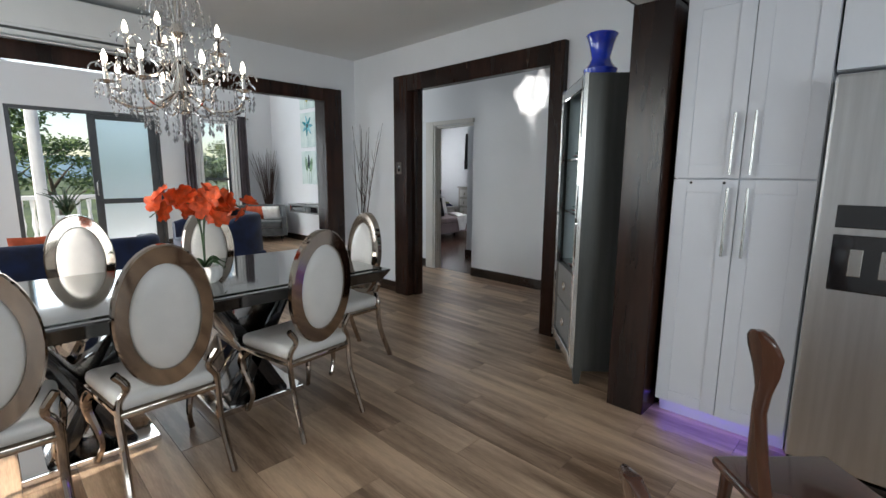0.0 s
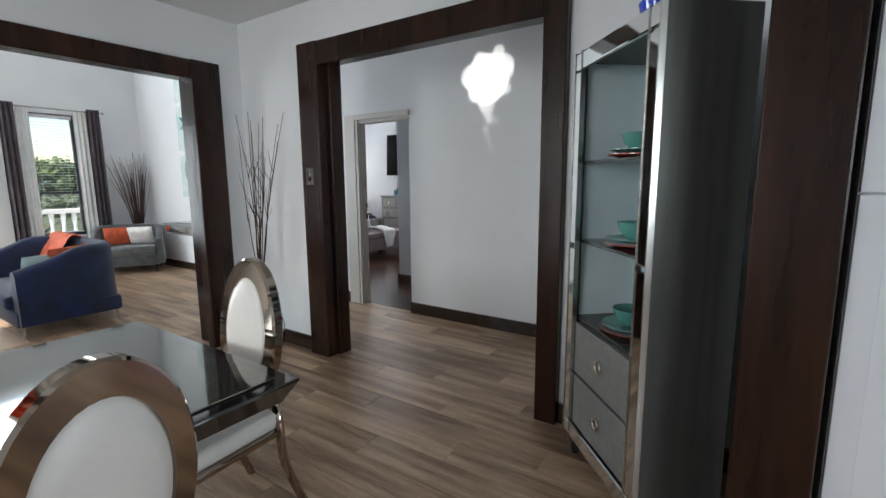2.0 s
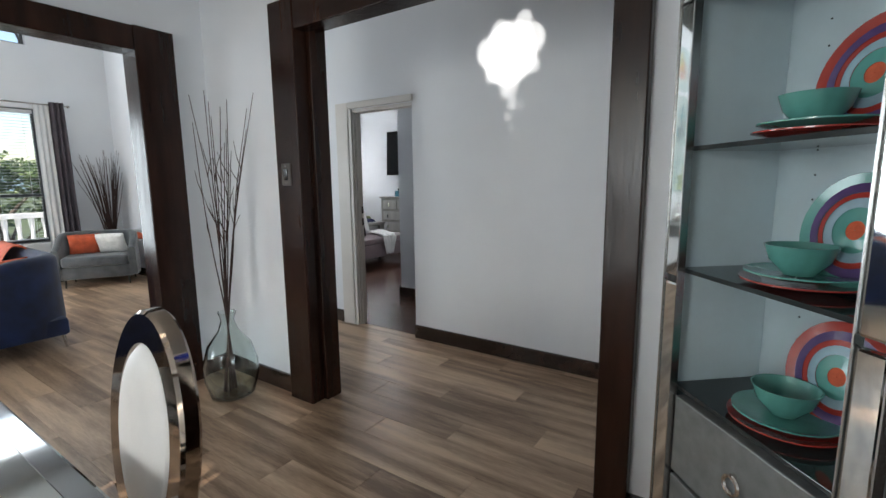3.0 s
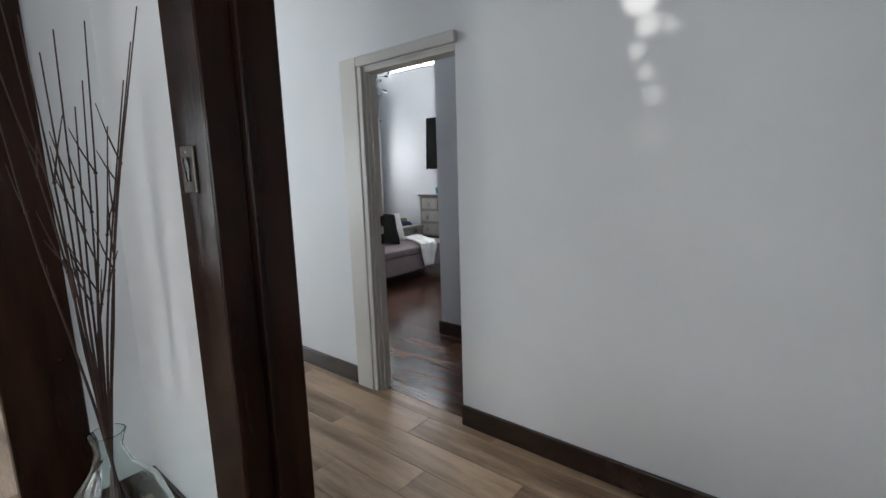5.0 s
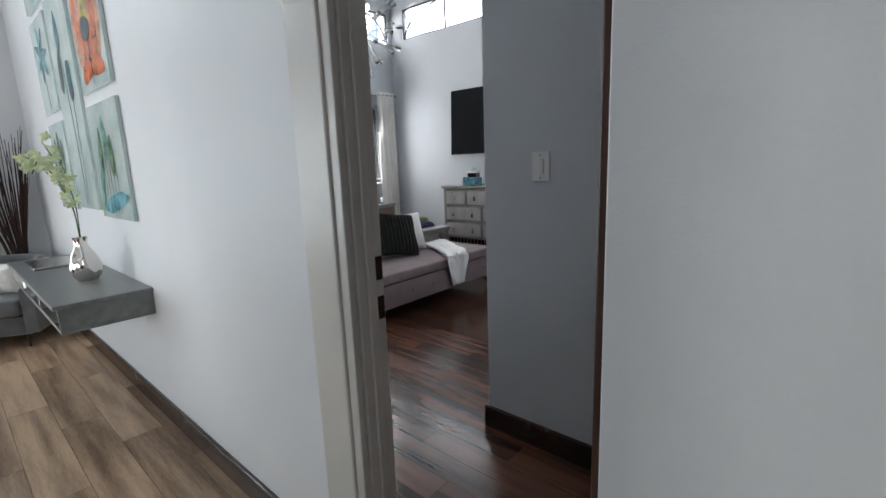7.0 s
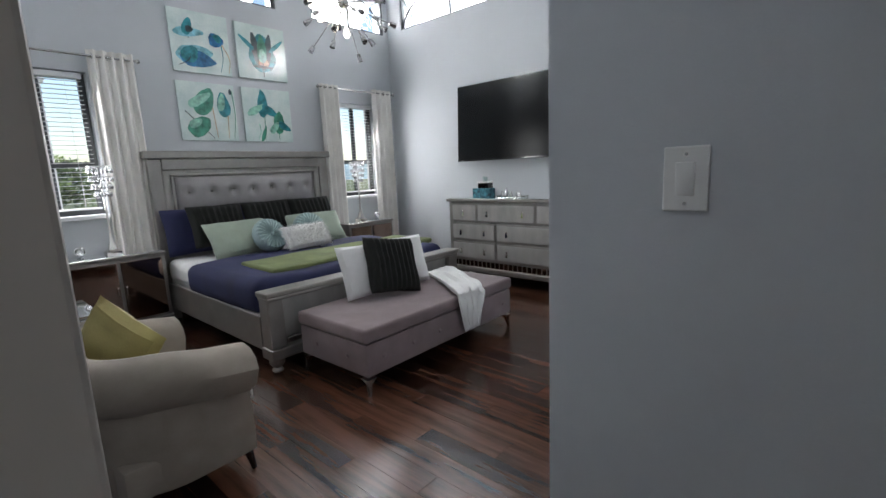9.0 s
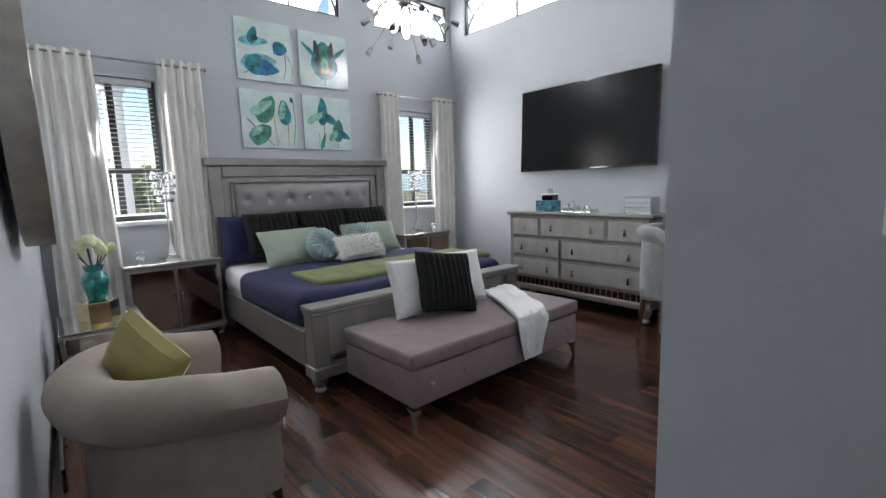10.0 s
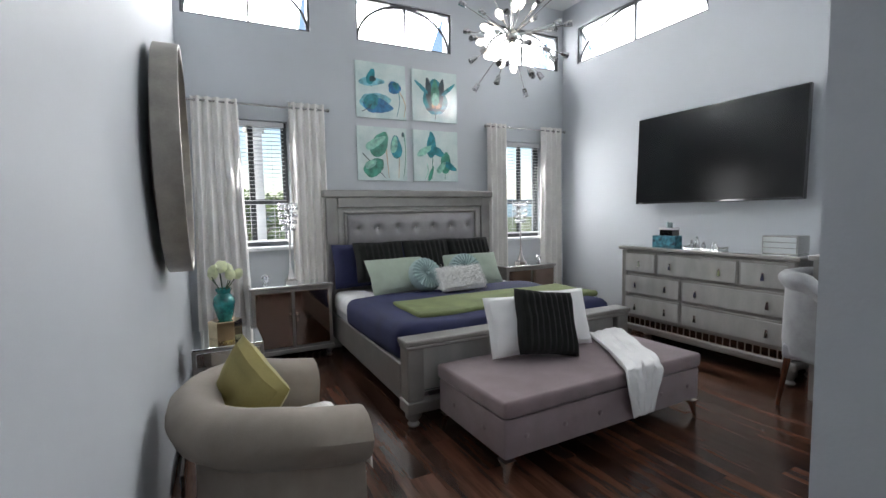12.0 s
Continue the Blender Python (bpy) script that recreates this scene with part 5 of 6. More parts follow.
picture(pose(8.01, 10.55, 2.99), 0.63, 0.63, [(P, "teal", 0, 0.0, 0.27, 0.2, 90), (P, "dark", -0.12, 0.06, 0.24, 0.06, 100), (P, "dark", 0.12, 0.06, 0.24, 0.06, 80), (P, "green", 0, 0.05, 0.22, 0.07, 90), (P, "teal", -0.3, 0.16, 0.15, 0.03, 140), (P, "teal", 0.3, 0.16, 0.15, 0.03, 40), (P, "tan", 0.02, -0.18, 0.08, 0.08, 0), (P, "mint", 0.0, -0.05, 0.1, 0.06, 90), (S, "dark", 0, -0.45, 0, 0.25, 0), (P, "dark", 0, -0.26, 0.16, 0.02, 0)], "square glossy print of a dark teal tulip above the headboard", BW)
picture(pose(7.29, 10.55, 2.247), 0.63, 0.64, [(S, "tan", 0.12, -0.45, -0.05, 0.6, 0), (S, "tan", 0.32, -0.45, 0.03, 0.6, 0), (S, "green", 0.42, -0.45, 0.03, 0.85, 1), (S, "dark", 0.05, -0.45, -0.45, 0.45, 0), (P, "green", -0.05, 0.18, 0.2, 0.12, 60), (P, "mint", -0.14, 0.2, 0.18, 0.06, 30), (P, "teal", 0.28, 0.14, 0.17, 0.09, 95), (P, "mint", 0.24, 0.18, 0.13, 0.05, 80), (P, "green", -0.17, -0.25, 0.17, 0.12, 35), (P, "mint", -0.24, -0.2, 0.1, 0.05, 30), (P, "dark", 0.42, 0.38, 0.04, 0.02, 90)], "square glossy print of green tulips above the headboard", BW)
picture(pose(8.008, 10.55, 2.247), 0.63, 0.64, [(S, "green", -0.1, -0.46, 0.03, 0.5, 0), (S, "green", 0.2, -0.46, 0.0, 0.4, 0), (S, "mint", -0.25, -0.46, 0.05, 0.3, 1), (P, "teal", -0.1, 0.22, 0.2, 0.08, 90), (P, "mint", -0.24, 0.1, 0.16, 0.05, 30), (P, "teal", 0.05, 0.08, 0.15, 0.06, -30), (P, "green", 0.22, -0.12, 0.17, 0.09, 85), (P, "teal", 0.33, -0.2, 0.12, 0.05, -30), (P, "mint", 0.12, -0.22, 0.11, 0.05, 50), (P, "green", -0.12, -0.35, 0.13, 0.03, 70)], "square glossy print of teal irises above the headboard", BW)
LW = "flower prints on the living room wall"
FACE = -90
picture(pose(4.97, 7.47, 1.545, 0, 0, FACE), 0.66, 0.68, [(S, "sage", -0.2 + 0.1 * k, -0.46, 0.02, 0.45 + 0.1 * (k % 3), 0.3) for k in range(5)] + [(P, "sage", -0.2, 0.1, 0.16, 0.05, 80), (P, "mint", 0.0, 0.2, 0.15, 0.05, 95), (P, "sage", 0.15, 0.05, 0.14, 0.05, 85), (P, "mint", -0.3, -0.2, 0.2, 0.04, 70), (P, "pale_blue", 0.1, -0.35, 0.3, 0.06, 10)], "square glossy print of green stems on the white wall", LW)
picture(pose(4.97, 7.47, 2.3, 0, 0, FACE), 0.64, 0.68, [(P, "coral", 0, 0.12, 0.42, 0.36, 90), (P, "orange", -0.16, 0.12, 0.3, 0.16, 110), (P, "orange", 0.17, 0.1, 0.32, 0.16, 75), (P, "coral", 0, 0.25, 0.28, 0.16, 90), (P, "orange", -0.1, -0.3, 0.2, 0.08, 20), (P, "orange", 0.18, -0.32, 0.18, 0.08, -15), (P, "yellow", 0, 0.1, 0.1, 0.07, 90), (P, "dark", 0, -0.02, 0.11, 0.08, 0), (S, "dark", 0.02, -0.46, 0, 0.42, 0)], "glossy print of a large orange poppy on the white wall", LW)
picture(pose(4.97, 8.2, 1.95, 0, 0, FACE), 0.6, 1.42, [(S, "dark", 0.05, -0.48, -0.06, 0.62, 0), (S, "dark", 0.12, -0.48, 0.1, 0.55, 0), (S, "teal", 0.0, -0.48, -0.02, 0.75, 1), (P, "teal", -0.05, 0.33, 0.16, 0.07, 90), (P, "dark", -0.16, 0.16, 0.18, 0.07, 80), (P, "dark", 0.2, 0.1, 0.17, 0.07, 95), (P, "teal", 0.24, 0.12, 0.12, 0.04, 80)], "tall glossy print of dark tulip buds on the white wall", LW)
picture(pose(4.97, 8.86, 2.3, 0, 0, FACE), 0.56, 0.68, [(S, "teal", 0.02, -0.46, -0.02, 0.5, 0)] + [(P, "teal" if k % 2 else "pale_blue", 0.12 * math.cos(k * 0.9), 0.12 + 0.1 * math.sin(k * 0.9), 0.2, 0.05, k * 52) for k in range(7)] + [(P, "dark", 0, 0.12, 0.05, 0.05, 0)], "square glossy print of a blue-teal flower on the white wall", LW)
picture(pose(4.97, 8.86, 1.55, 0, 0, FACE), 0.56, 0.66, [(S, "sage", -0.15 + 0.15 * k, -0.46, 0.02, 0.4, 0) for k in range(3)] + [(P, "sage", -0.16, 0.12, 0.2, 0.07, 100), (P, "dark", 0.02, 0.18, 0.2, 0.06, 90), (P, "sage", 0.18, 0.1, 0.2, 0.07, 75)], "square glossy print of grey-green buds on the white wall", LW)
picture(pose(4.97, 8.1, 3.02, 0, 0, FACE), 0.6, 0.6, [(P, "coral", -0.1, 0.0, 0.2, 0.1, 60), (P, "yellow", 0.12, 0.1, 0.2, 0.1, 80), (S, "dark", 0.1, -0.46, -0.1, 0.4, 0), (P, "orange", 0.1, -0.1, 0.14, 0.07, 100)], "small glossy print of coral flowers on the white wall", LW)
picture(pose(4.97, 8.86, 3.02, 0, 0, FACE), 0.56, 0.6, [(P, "yellow", 0, 0.1, 0.2, 0.1, 80), (P, "yellow", 0.1, -0.08, 0.2, 0.07, 60), (S, "sage", 0.02, -0.46, 0, 0.45, 0), (S, "dark", -0.1, -0.46, 0, 0.35, 0)], "small glossy print of yellow flowers on the white wall", LW)


# ---- bedroom ----
def bed():
    t = thing("bed", (7.63, 8.15, 0), "silver panelled bed frame with a tufted grey headboard", "bed")
    w = 1.08
    hb = [("headboard_panel", (-w + 0.13, w - 0.13, 2.25, 2.33, 0.3, 1.7), SILVER_PANEL), ("headboard_post", (-w, -w + 0.13, 2.22, 2.36, 0, 1.72), SILVER_WOOD), ("headboard_post", (w - 0.13, w, 2.22, 2.36, 0, 1.72), SILVER_WOOD),
          ("headboard_cap", (-w - 0.03, w + 0.03, 2.19, 2.38, 1.72, 1.8), SILVER_WOOD), ("headboard_rail", (-w + 0.13, w - 0.13, 2.21, 2.34, 1.6, 1.72), SILVER_WOOD)]
    hb += [("panel_bead", (-w + 0.2, w - 0.2, 2.215, 2.25, 1.53, 1.56), SILVER_WOOD), ("panel_bead", (-w + 0.2, -w + 0.23, 2.215, 2.25, 0.7, 1.53), SILVER_WOOD), ("panel_bead", (w - 0.23, w - 0.2, 2.215, 2.25, 0.7, 1.53), SILVER_WOOD)]
    for nm, d, m in hb:
        boxpart(nm, m, t, *d, bev=0.012)
    bm = bmesh.new()
    nx, nz = 66, 24
    pts = []
    tufts = [(-0.72 + 0.24 * k + (0.12 if r % 2 else 0), 1.36 - 0.22 * r) for r in range(3) for k in range(7 - (r % 2))]
    for j in range(nz + 1):
        for i in range(nx + 1):
            x, z = -w + 0.235 + (2 * w - 0.47) * i / nx, 0.75 + 0.775 * j / nz
            edge = min(1, 14 * min(i / nx, 1 - i / nx), 6 * min(j / nz, 1 - j / nz) + 0.05)
            dd = min((x - a) ** 2 + (z - b) ** 2 for a, b in tufts)
            pts.append(bm.verts.new((x, 2.245 - 0.055 * math.sqrt(max(edge, 0)) + 0.04 * math.exp(-dd / 0.0016) * 1.0, z)))
    for j in range(nz):
        for i in range(nx):
            a = j * (nx + 1) + i
            bm.faces.new((pts[a], pts[a + 1], pts[a + nx + 2], pts[a + nx + 1]))
    part("tufted_pad", bm, GREY_LEATHER, t, "grey leather pad with buttons")
    for k, (a, b) in enumerate(tufts[:7]):
        bm = bmesh.new()
        ball(bm, (a, 2.222, b), 0.017, 1)
        part("button", bm, CHROME, t)
    for s in (-1, 1):
        boxpart("side_rail", SILVER_WOOD, t, s * w - 0.03 if s > 0 else -w, s * w if s > 0 else -w + 0.03, 0.1, 2.22, 0.17, 0.44, bev=0.008)
        post = boxpart("foot_post", SILVER_WOOD, t, s * (w - 0.065) - 0.065, s * (w - 0.065) + 0.065, -0.05, 0.09, 0.2, 0.6, bev=0.012)
        bm = bmesh.new()
        lathe(bm, [(0.035, 0), (0.045, 0.015), (0.03, 0.035), (0.058, 0.07), (0.058, 0.1), (0.04, 0.115)], 20, (s * (w - 0.065), 0.02, 0))
        part("bun_foot", bm, SILVER_WOOD, t)
    for nm, d, m in (("foot_cap", (-w - 0.015, w + 0.015, -0.07, 0.1, 0.6, 0.64), SILVER_WOOD), ("foot_bead", (-w - 0.005, w + 0.005, -0.06, 0.095, 0.57, 0.6), SILVER_WOOD), ("footboard_panel", (-w + 0.13, w - 0.13, 0.0, 0.05, 0.25, 0.57), SILVER_PANEL),
                     ("foot_base", (-w - 0.01, w + 0.01, -0.065, 0.1, 0.115, 0.2), SILVER_WOOD), ("mirror_band", (-w + 0.13, w - 0.13, -0.02, 0.0, 0.205, 0.25), MIRROR)):
        boxpart(nm, m, t, *d, bev=0.01)


bed()


def soft_block(name, x0, x1, y0, y1, z0, z1, material, label, category, r=0.06, sag=0.01):
    bm = bmesh.new()
    box(bm, x0, x1, y0, y1, z0, z1, r, 4)
    bmesh.ops.subdivide_edges(bm, edges=[e for e in bm.edges if e.calc_length() > 0.3], cuts=12, use_grid_fill=True)
    for v in bm.verts:
        n = noise.noise((v.co.x * 2.2, v.co.y * 2.2, v.co.z * 3 + x0))
        v.co += Vector((n, n, n * 1.2)) * sag
    return solo(name, bm, material, Matrix(), label, category)


soft_block("mattress", 6.6, 8.66, 8.28, 10.34, 0.24, 0.64, WHITE_CLOTH, "thick white mattress on the silver bed", "mattress", 0.07, 0.008)
soft_block("sheet", 6.565, 8.695, 9.62, 10.26, 0.46, 0.675, WHITE_CLOTH, "white turned-down sheet across the bed", "bedding", 0.07, 0.016)
soft_block("duvet", 6.55, 8.71, 8.27, 9.72, 0.4, 0.70, NAVY_CLOTH, "navy blue quilt spread over the bed", "bedding", 0.1, 0.022)
soft_block("bed_throw", 6.83, 8.76, 8.5, 9.12, 0.672, 0.726, GREEN_CLOTH, "olive green fleece throw folded across the bed", "throw", 0.024, 0.012)

for k, x in enumerate((6.9, 7.55, 8.25)):
    cushion(pose(x, 10.23, 0.95, 74, 0, 0), 0.66, 0.5, 0.16, NAVY_CLOTH, "navy pillow standing against the headboard", 0, "pillow", "pillow")
for x in (7.05, 7.63, 8.2):
    cushion(pose(x, 10.04, 1.0, 68, 0, 0), 0.58, 0.46, 0.15, BLACK_CLOTH, "black ribbed cushion against the navy pillows", 9, "pillow", "pillow")
for x, a in ((7.2, 6), (8.12, -5)):
    cushion(pose(x, 9.86, 0.855, 56, 0, a), 0.72, 0.42, 0.17, SAGE_CLOTH, "sage green pillow on the bed", 0, "pillow", "pillow")


def round_cushion(m):
    bm = bmesh.new()
    n = 48
    loops = []
    for r, z in ((0.02, 0.045), (0.06, 0.065), (0.12, 0.075), (0.165, 0.06), (0.185, 0.02), (0.185, -0.02), (0.165, -0.06), (0.1, -0.07), (0.02, -0.05)):
        loops.append([((r + 0.004 * (i % 2)) * math.cos(2 * math.pi * i / n), (r + 0.004 * (i % 2)) * math.sin(2 * math.pi * i / n), z + (0.011 if i % 2 else -0.004) * (1 if z > 0 else -1)) for i in range(n)])
    rings(bm, loops)
    ball(bm, (0, 0, 0.05), 0.02, 2)
    solo("round_cushion", bm, TEAL_CLOTH, m, "round pleated pale teal cushion on the bed", "cushion", "round cushions on the bed")


round_cushion(pose(7.42, 9.66, 0.86, 62, 0, 8))
round_cushion(pose(7.92, 9.68, 0.88, 62, 0, -6))


def fur_cushion():
    rnd = random.Random(12)
    bm = bmesh.new()
    pillow(bm, 0.56, 0.28, 0.16, Matrix(), 14, 0.012)
    faces = list(bm.faces)
    for f in faces:
        for _ in range(9):
            c = f.calc_center_median() + Vector((rnd.uniform(-0.02, 0.02), rnd.uniform(-0.012, 0.012), 0))
            d = f.normal * rnd.uniform(0.012, 0.026) + Vector((rnd.uniform(-0.012, 0.012), rnd.uniform(-0.012, 0.012), 0))
            s = Vector((rnd.uniform(-0.003, 0.003), 0.003, 0))
            bm.faces.new((bm.verts.new(c - s), bm.verts.new(c + s), bm.verts.new(c + d)))
    solo("fur_cushion", bm, FUR, pose(7.74, 9.44, 0.83, 58, 0, 4), "white shaggy fur cushion on the bed", "cushion")


fur_cushion()


def bench():
    t = thing("storage_bench", (7.63, 7.66, 0, 0, 0, 1), "mauve-grey upholstered storage bench with buttoned sides", "bench")
    w, d = 0.875, 0.4
    bm = bmesh.new()
    box(bm, -w, w, -d, d, 0.37, 0.47, 0.022, 3)
    part("lid", bm, MAUVE_CLOTH, t)
    bm = bmesh.new()
    box(bm, -w + 0.01, w - 0.01, -d + 0.01, d - 0.01, 0.135, 0.364, 0.015, 2)
    part("body", bm, MAUVE_CLOTH, t)
    for k in range(6):
        bm = bmesh.new()
        ball(bm, (-w + 0.16 + k * 0.29, -d + 0.008, 0.25), 0.017, 2, (1, 0.55, 1))
        part("button", bm, MAUVE_CLOTH, t)
    for y in (-0.18, 0.18):
        bm = bmesh.new()
        ball(bm, (-w + 0.008, y, 0.25), 0.017, 2, (0.55, 1, 1))
        part("button", bm, MAUVE_CLOTH, t)
    for x in (-w + 0.05, w - 0.05):
        for y in (-d + 0.05, d - 0.05):
            bm = bmesh.new()
            rings(bm, [[(x + sx * a + math.copysign(o, x), y + sy * a + math.copysign(o, y), z) for sx, sy in ((-1, -1), (1, -1), (1, 1), (-1, 1))] for a, o, z in ((0.009, 0.025, 0), (0.016, 0.012, 0.08), (0.04, 0, 0.12))])
            part("leg", bm, NICKEL, t, "brushed metal tapered leg")


bench()
cushion(pose(7.33, 7.93, 0.69, 70, 0, -6), 0.44, 0.44, 0.14, WHITE_CLOTH, "light grey cushion leaning on the bench")
cushion(pose(7.80, 7.95, 0.69, 70, 0, -12), 0.44, 0.44, 0.14, WHITE_CLOTH, "light grey cushion leaning on the bench")
cushion(pose(7.52, 7.80, 0.715, 64, 8, -10), 0.48, 0.48, 0.15, BLACK_CLOTH, "black ribbed cushion leaning on the bench", 10)
drape("throw_blanket", pose(7.63, 7.66, 0, 0, 0, 1), [(0.36, 0.476), (0.2, 0.476), (-0.1, 0.478), (-0.37, 0.476), (-0.425, 0.44), (-0.435, 0.32), (-0.44, 0.17)], 0.34, WHITE_CLOTH, "white knitted throw hanging over the bench", "throw", 30, 0.02, 4, 0.045, skew=0.62, shift=0.21)


def nightstand(m):
    t = thing("nightstand", m, "silver nightstand with mirrored doors and glass top", "nightstand", "nightstands")
    boxpart("body", SILVER_WOOD, t, -0.4, 0.4, -0.2, 0.2, 0.12, 0.77, bev=0.008)
    boxpart("top", SILVER_WOOD, t, -0.415, 0.415, -0.215, 0.205, 0.77, 0.80, bev=0.008)
    boxpart("glass_cover", MIRROR, t, -0.4, 0.4, -0.2, 0.195, 0.8005, 0.806, bev=0.002)
    boxpart("plinth", SILVER_WOOD, t, -0.41, 0.41, -0.21, 0.205, 0.09, 0.14, bev=0.008)
    for s in (-1, 1):
        d = boxpart("door", BROWN_MIRROR, t, s * 0.19 - 0.175, s * 0.19 + 0.175, -0.212, -0.2, 0.17, 0.74, bev=0.004, label="bronze mirrored door")
        bm = bmesh.new()
        ball(bm, (s * 0.035, -0.232, 0.5), 0.016, 1)
        tube(bm, [(s * 0.035, -0.21, 0.5), (s * 0.035, -0.23, 0.5)], 0.006, 8)
        tube(bm, [(s * 0.035, -0.226, 0.485), (s * 0.035, -0.226, 0.43)], 0.006, 6)
        part("pull", bm, CHROME, d)
        for y in (-0.17, 0.16):
            bm = bmesh.new()
            lathe(bm, [(0.02, 0), (0.03, 0.02), (0.015, 0.035), (0.035, 0.06), (0.035, 0.09)], 14, (s * 0.36, y, 0))
            part("foot", bm, SILVER_WOOD, t)


BROWN_MIRROR = mat("bronze_mirror", (0.30, 0.22, 0.18), 0.05, 1.0, vary=0.05)
nightstand(pose(6.115, 10.315, 0))
nightstand(pose(9.2, 10.315, 0))


def crystal_lamp(m):
    t = thing("table_lamp", m, "chrome table lamp with a tiered crystal shade", "lamp", "bedside lamps")
    bm = bmesh.new()
    rings(bm, [[(x * s, y * s, z) for x, y in ((-1, -1), (1, -1), (1, 1), (-1, 1))] for s, z in ((0.06, 0), (0.06, 0.03), (0.035, 0.05), (0.014, 0.14), (0.008, 0.2), (0.008, 0.7))])
    part("base", bm, CHROME, t)
    shade = None
    for k, (r, z) in enumerate(((0.095, 0.8), (0.09, 0.72), (0.078, 0.65), (0.062, 0.58))):
        bm = bmesh.new()
        tube(bm, [(r * math.cos(i * 0.262), r * math.sin(i * 0.262), z + 0.03) for i in range(25)], 0.0025, 5)
        if k == 0:
            tube(bm, [(r * math.cos(i * 0.262), r * math.sin(i * 0.262), z + 0.045) for i in range(25)], 0.004, 5)
            for i in range(3):
                tube(bm, [(0, 0, 0.7), (r * math.cos(i * 2.1), r * math.sin(i * 2.1), z + 0.04)], 0.003, 4)
        for i in range(16):
            a = 2 * math.pi * i / 16
            vs = ball(bm, (r * math.cos(a), r * math.sin(a), z), 0.018, 1, (0.75, 0.75, 1.4))
        part("crystal_tier", bm, CRYSTAL, t)


crystal_lamp(pose(6.13, 10.3, 0.806))
crystal_lamp(pose(9.16, 10.3, 0.806))


def small_ornament(m, material, label):
    t = thing("ornament", m, label, "ornament", "glass ornaments")
    bm = bmesh.new()
    lathe(bm, [(0.03, 0), (0.03, 0.008), (0.008, 0.015), (0.008, 0.03)], 16)
    part("base", bm, material, t)
    bm = bmesh.new()
    tube(bm, [(0.035 * math.cos(k * 0.524), 0, 0.066 + 0.035 * math.sin(k * 0.524)) for k in range(13)], 0.011, 8)
    for k in range(6):
        ball(bm, (0.025 * math.cos(k), 0.012, 0.066 + 0.025 * math.sin(k)), 0.011, 1)
    part("glass_body", bm, material, t)


small_ornament(pose(5.87, 10.28, 0.806), CRYSTAL, "small clear glass ornament on the nightstand")
small_ornament(pose(9.4, 10.22, 0.806), CRYSTAL, "small clear glass ornament on the nightstand")


def side_table():
    t = thing("side_table", (5.46, 9.08, 0), "small mirrored side table by the wall", "side table")
    boxpart("top", MIRROR, t, -0.235, 0.235, -0.28, 0.3, 0.585, 0.6, bev=0.004)
    boxpart("apron", SILVER_WOOD, t, -0.235, 0.235, -0.28, 0.3, 0.45, 0.584, bev=0.006)
    boxpart("drawer", MIRROR, t, -0.21, 0.21, -0.288, -0.281, 0.47, 0.57, bev=0.003)
    for x in (-0.21, 0.21):
        for y in (-0.255, 0.275):
            boxpart("leg", SILVER_WOOD, t, x - 0.02, x + 0.02, y - 0.02, y + 0.02, 0, 0.45, bev=0.004)
    b = thing("mirror_box", (5.45, 8.98, 0.6), "hexagonal gold-tinted mirrored box on the side table", "box")
    bm = bmesh.new()
    lathe(bm, [(0.115, 0), (0.115, 0.15), (0.11, 0.155)], 6)
    part("box_body", bm, mat("gold_mirror", (0.70, 0.58, 0.38), 0.1, 1.0, vary=0.1), b)
    v = thing("flower_vase", (5.45, 8.98, 0.755), "teal glass vase of cream tulips on a mirrored box", "vase")
    bm = bmesh.new()
    lathe(bm, [(0.045, 0), (0.055, 0.01), (0.078, 0.13), (0.07, 0.17), (0.045, 0.2), (0.06, 0.235), (0.056, 0.235), (0.04, 0.2), (0.062, 0.165), (0.07, 0.13), (0.045, 0.02)], 24)
    part("vase_body", bm, mat("teal_lustre_glass", (0.02, 0.26, 0.25), 0.08, 0.2, vary=0.3, scale=16, coat=1.0), v)
    rnd = random.Random(6)
    for k in range(7):
        a = k * 0.9
        p = Vector((0.085 * math.cos(a), 0.085 * math.sin(a), 0.31 + 0.03 * (k % 3)))
        bm = bmesh.new()
        tube(bm, [(0, 0, 0.15), (p.x * 0.4, p.y * 0.4, 0.24), p], 0.004, 6)
        st = part("stem", bm, LEAF, v)
        bm = bmesh.new()
        lathe(bm, [(0.006, -0.01), (0.032, 0.012), (0.037, 0.04), (0.026, 0.07), (0.006, 0.088)], 12)
        xf(bm, bm.verts, Matrix.Translation(p) @ Euler((rnd.uniform(-0.8, 0.8), rnd.uniform(-0.8, 0.8), 0)).to_matrix().to_4x4())
        part("tulip_head", bm, CREAM_PETAL, st)


side_table()


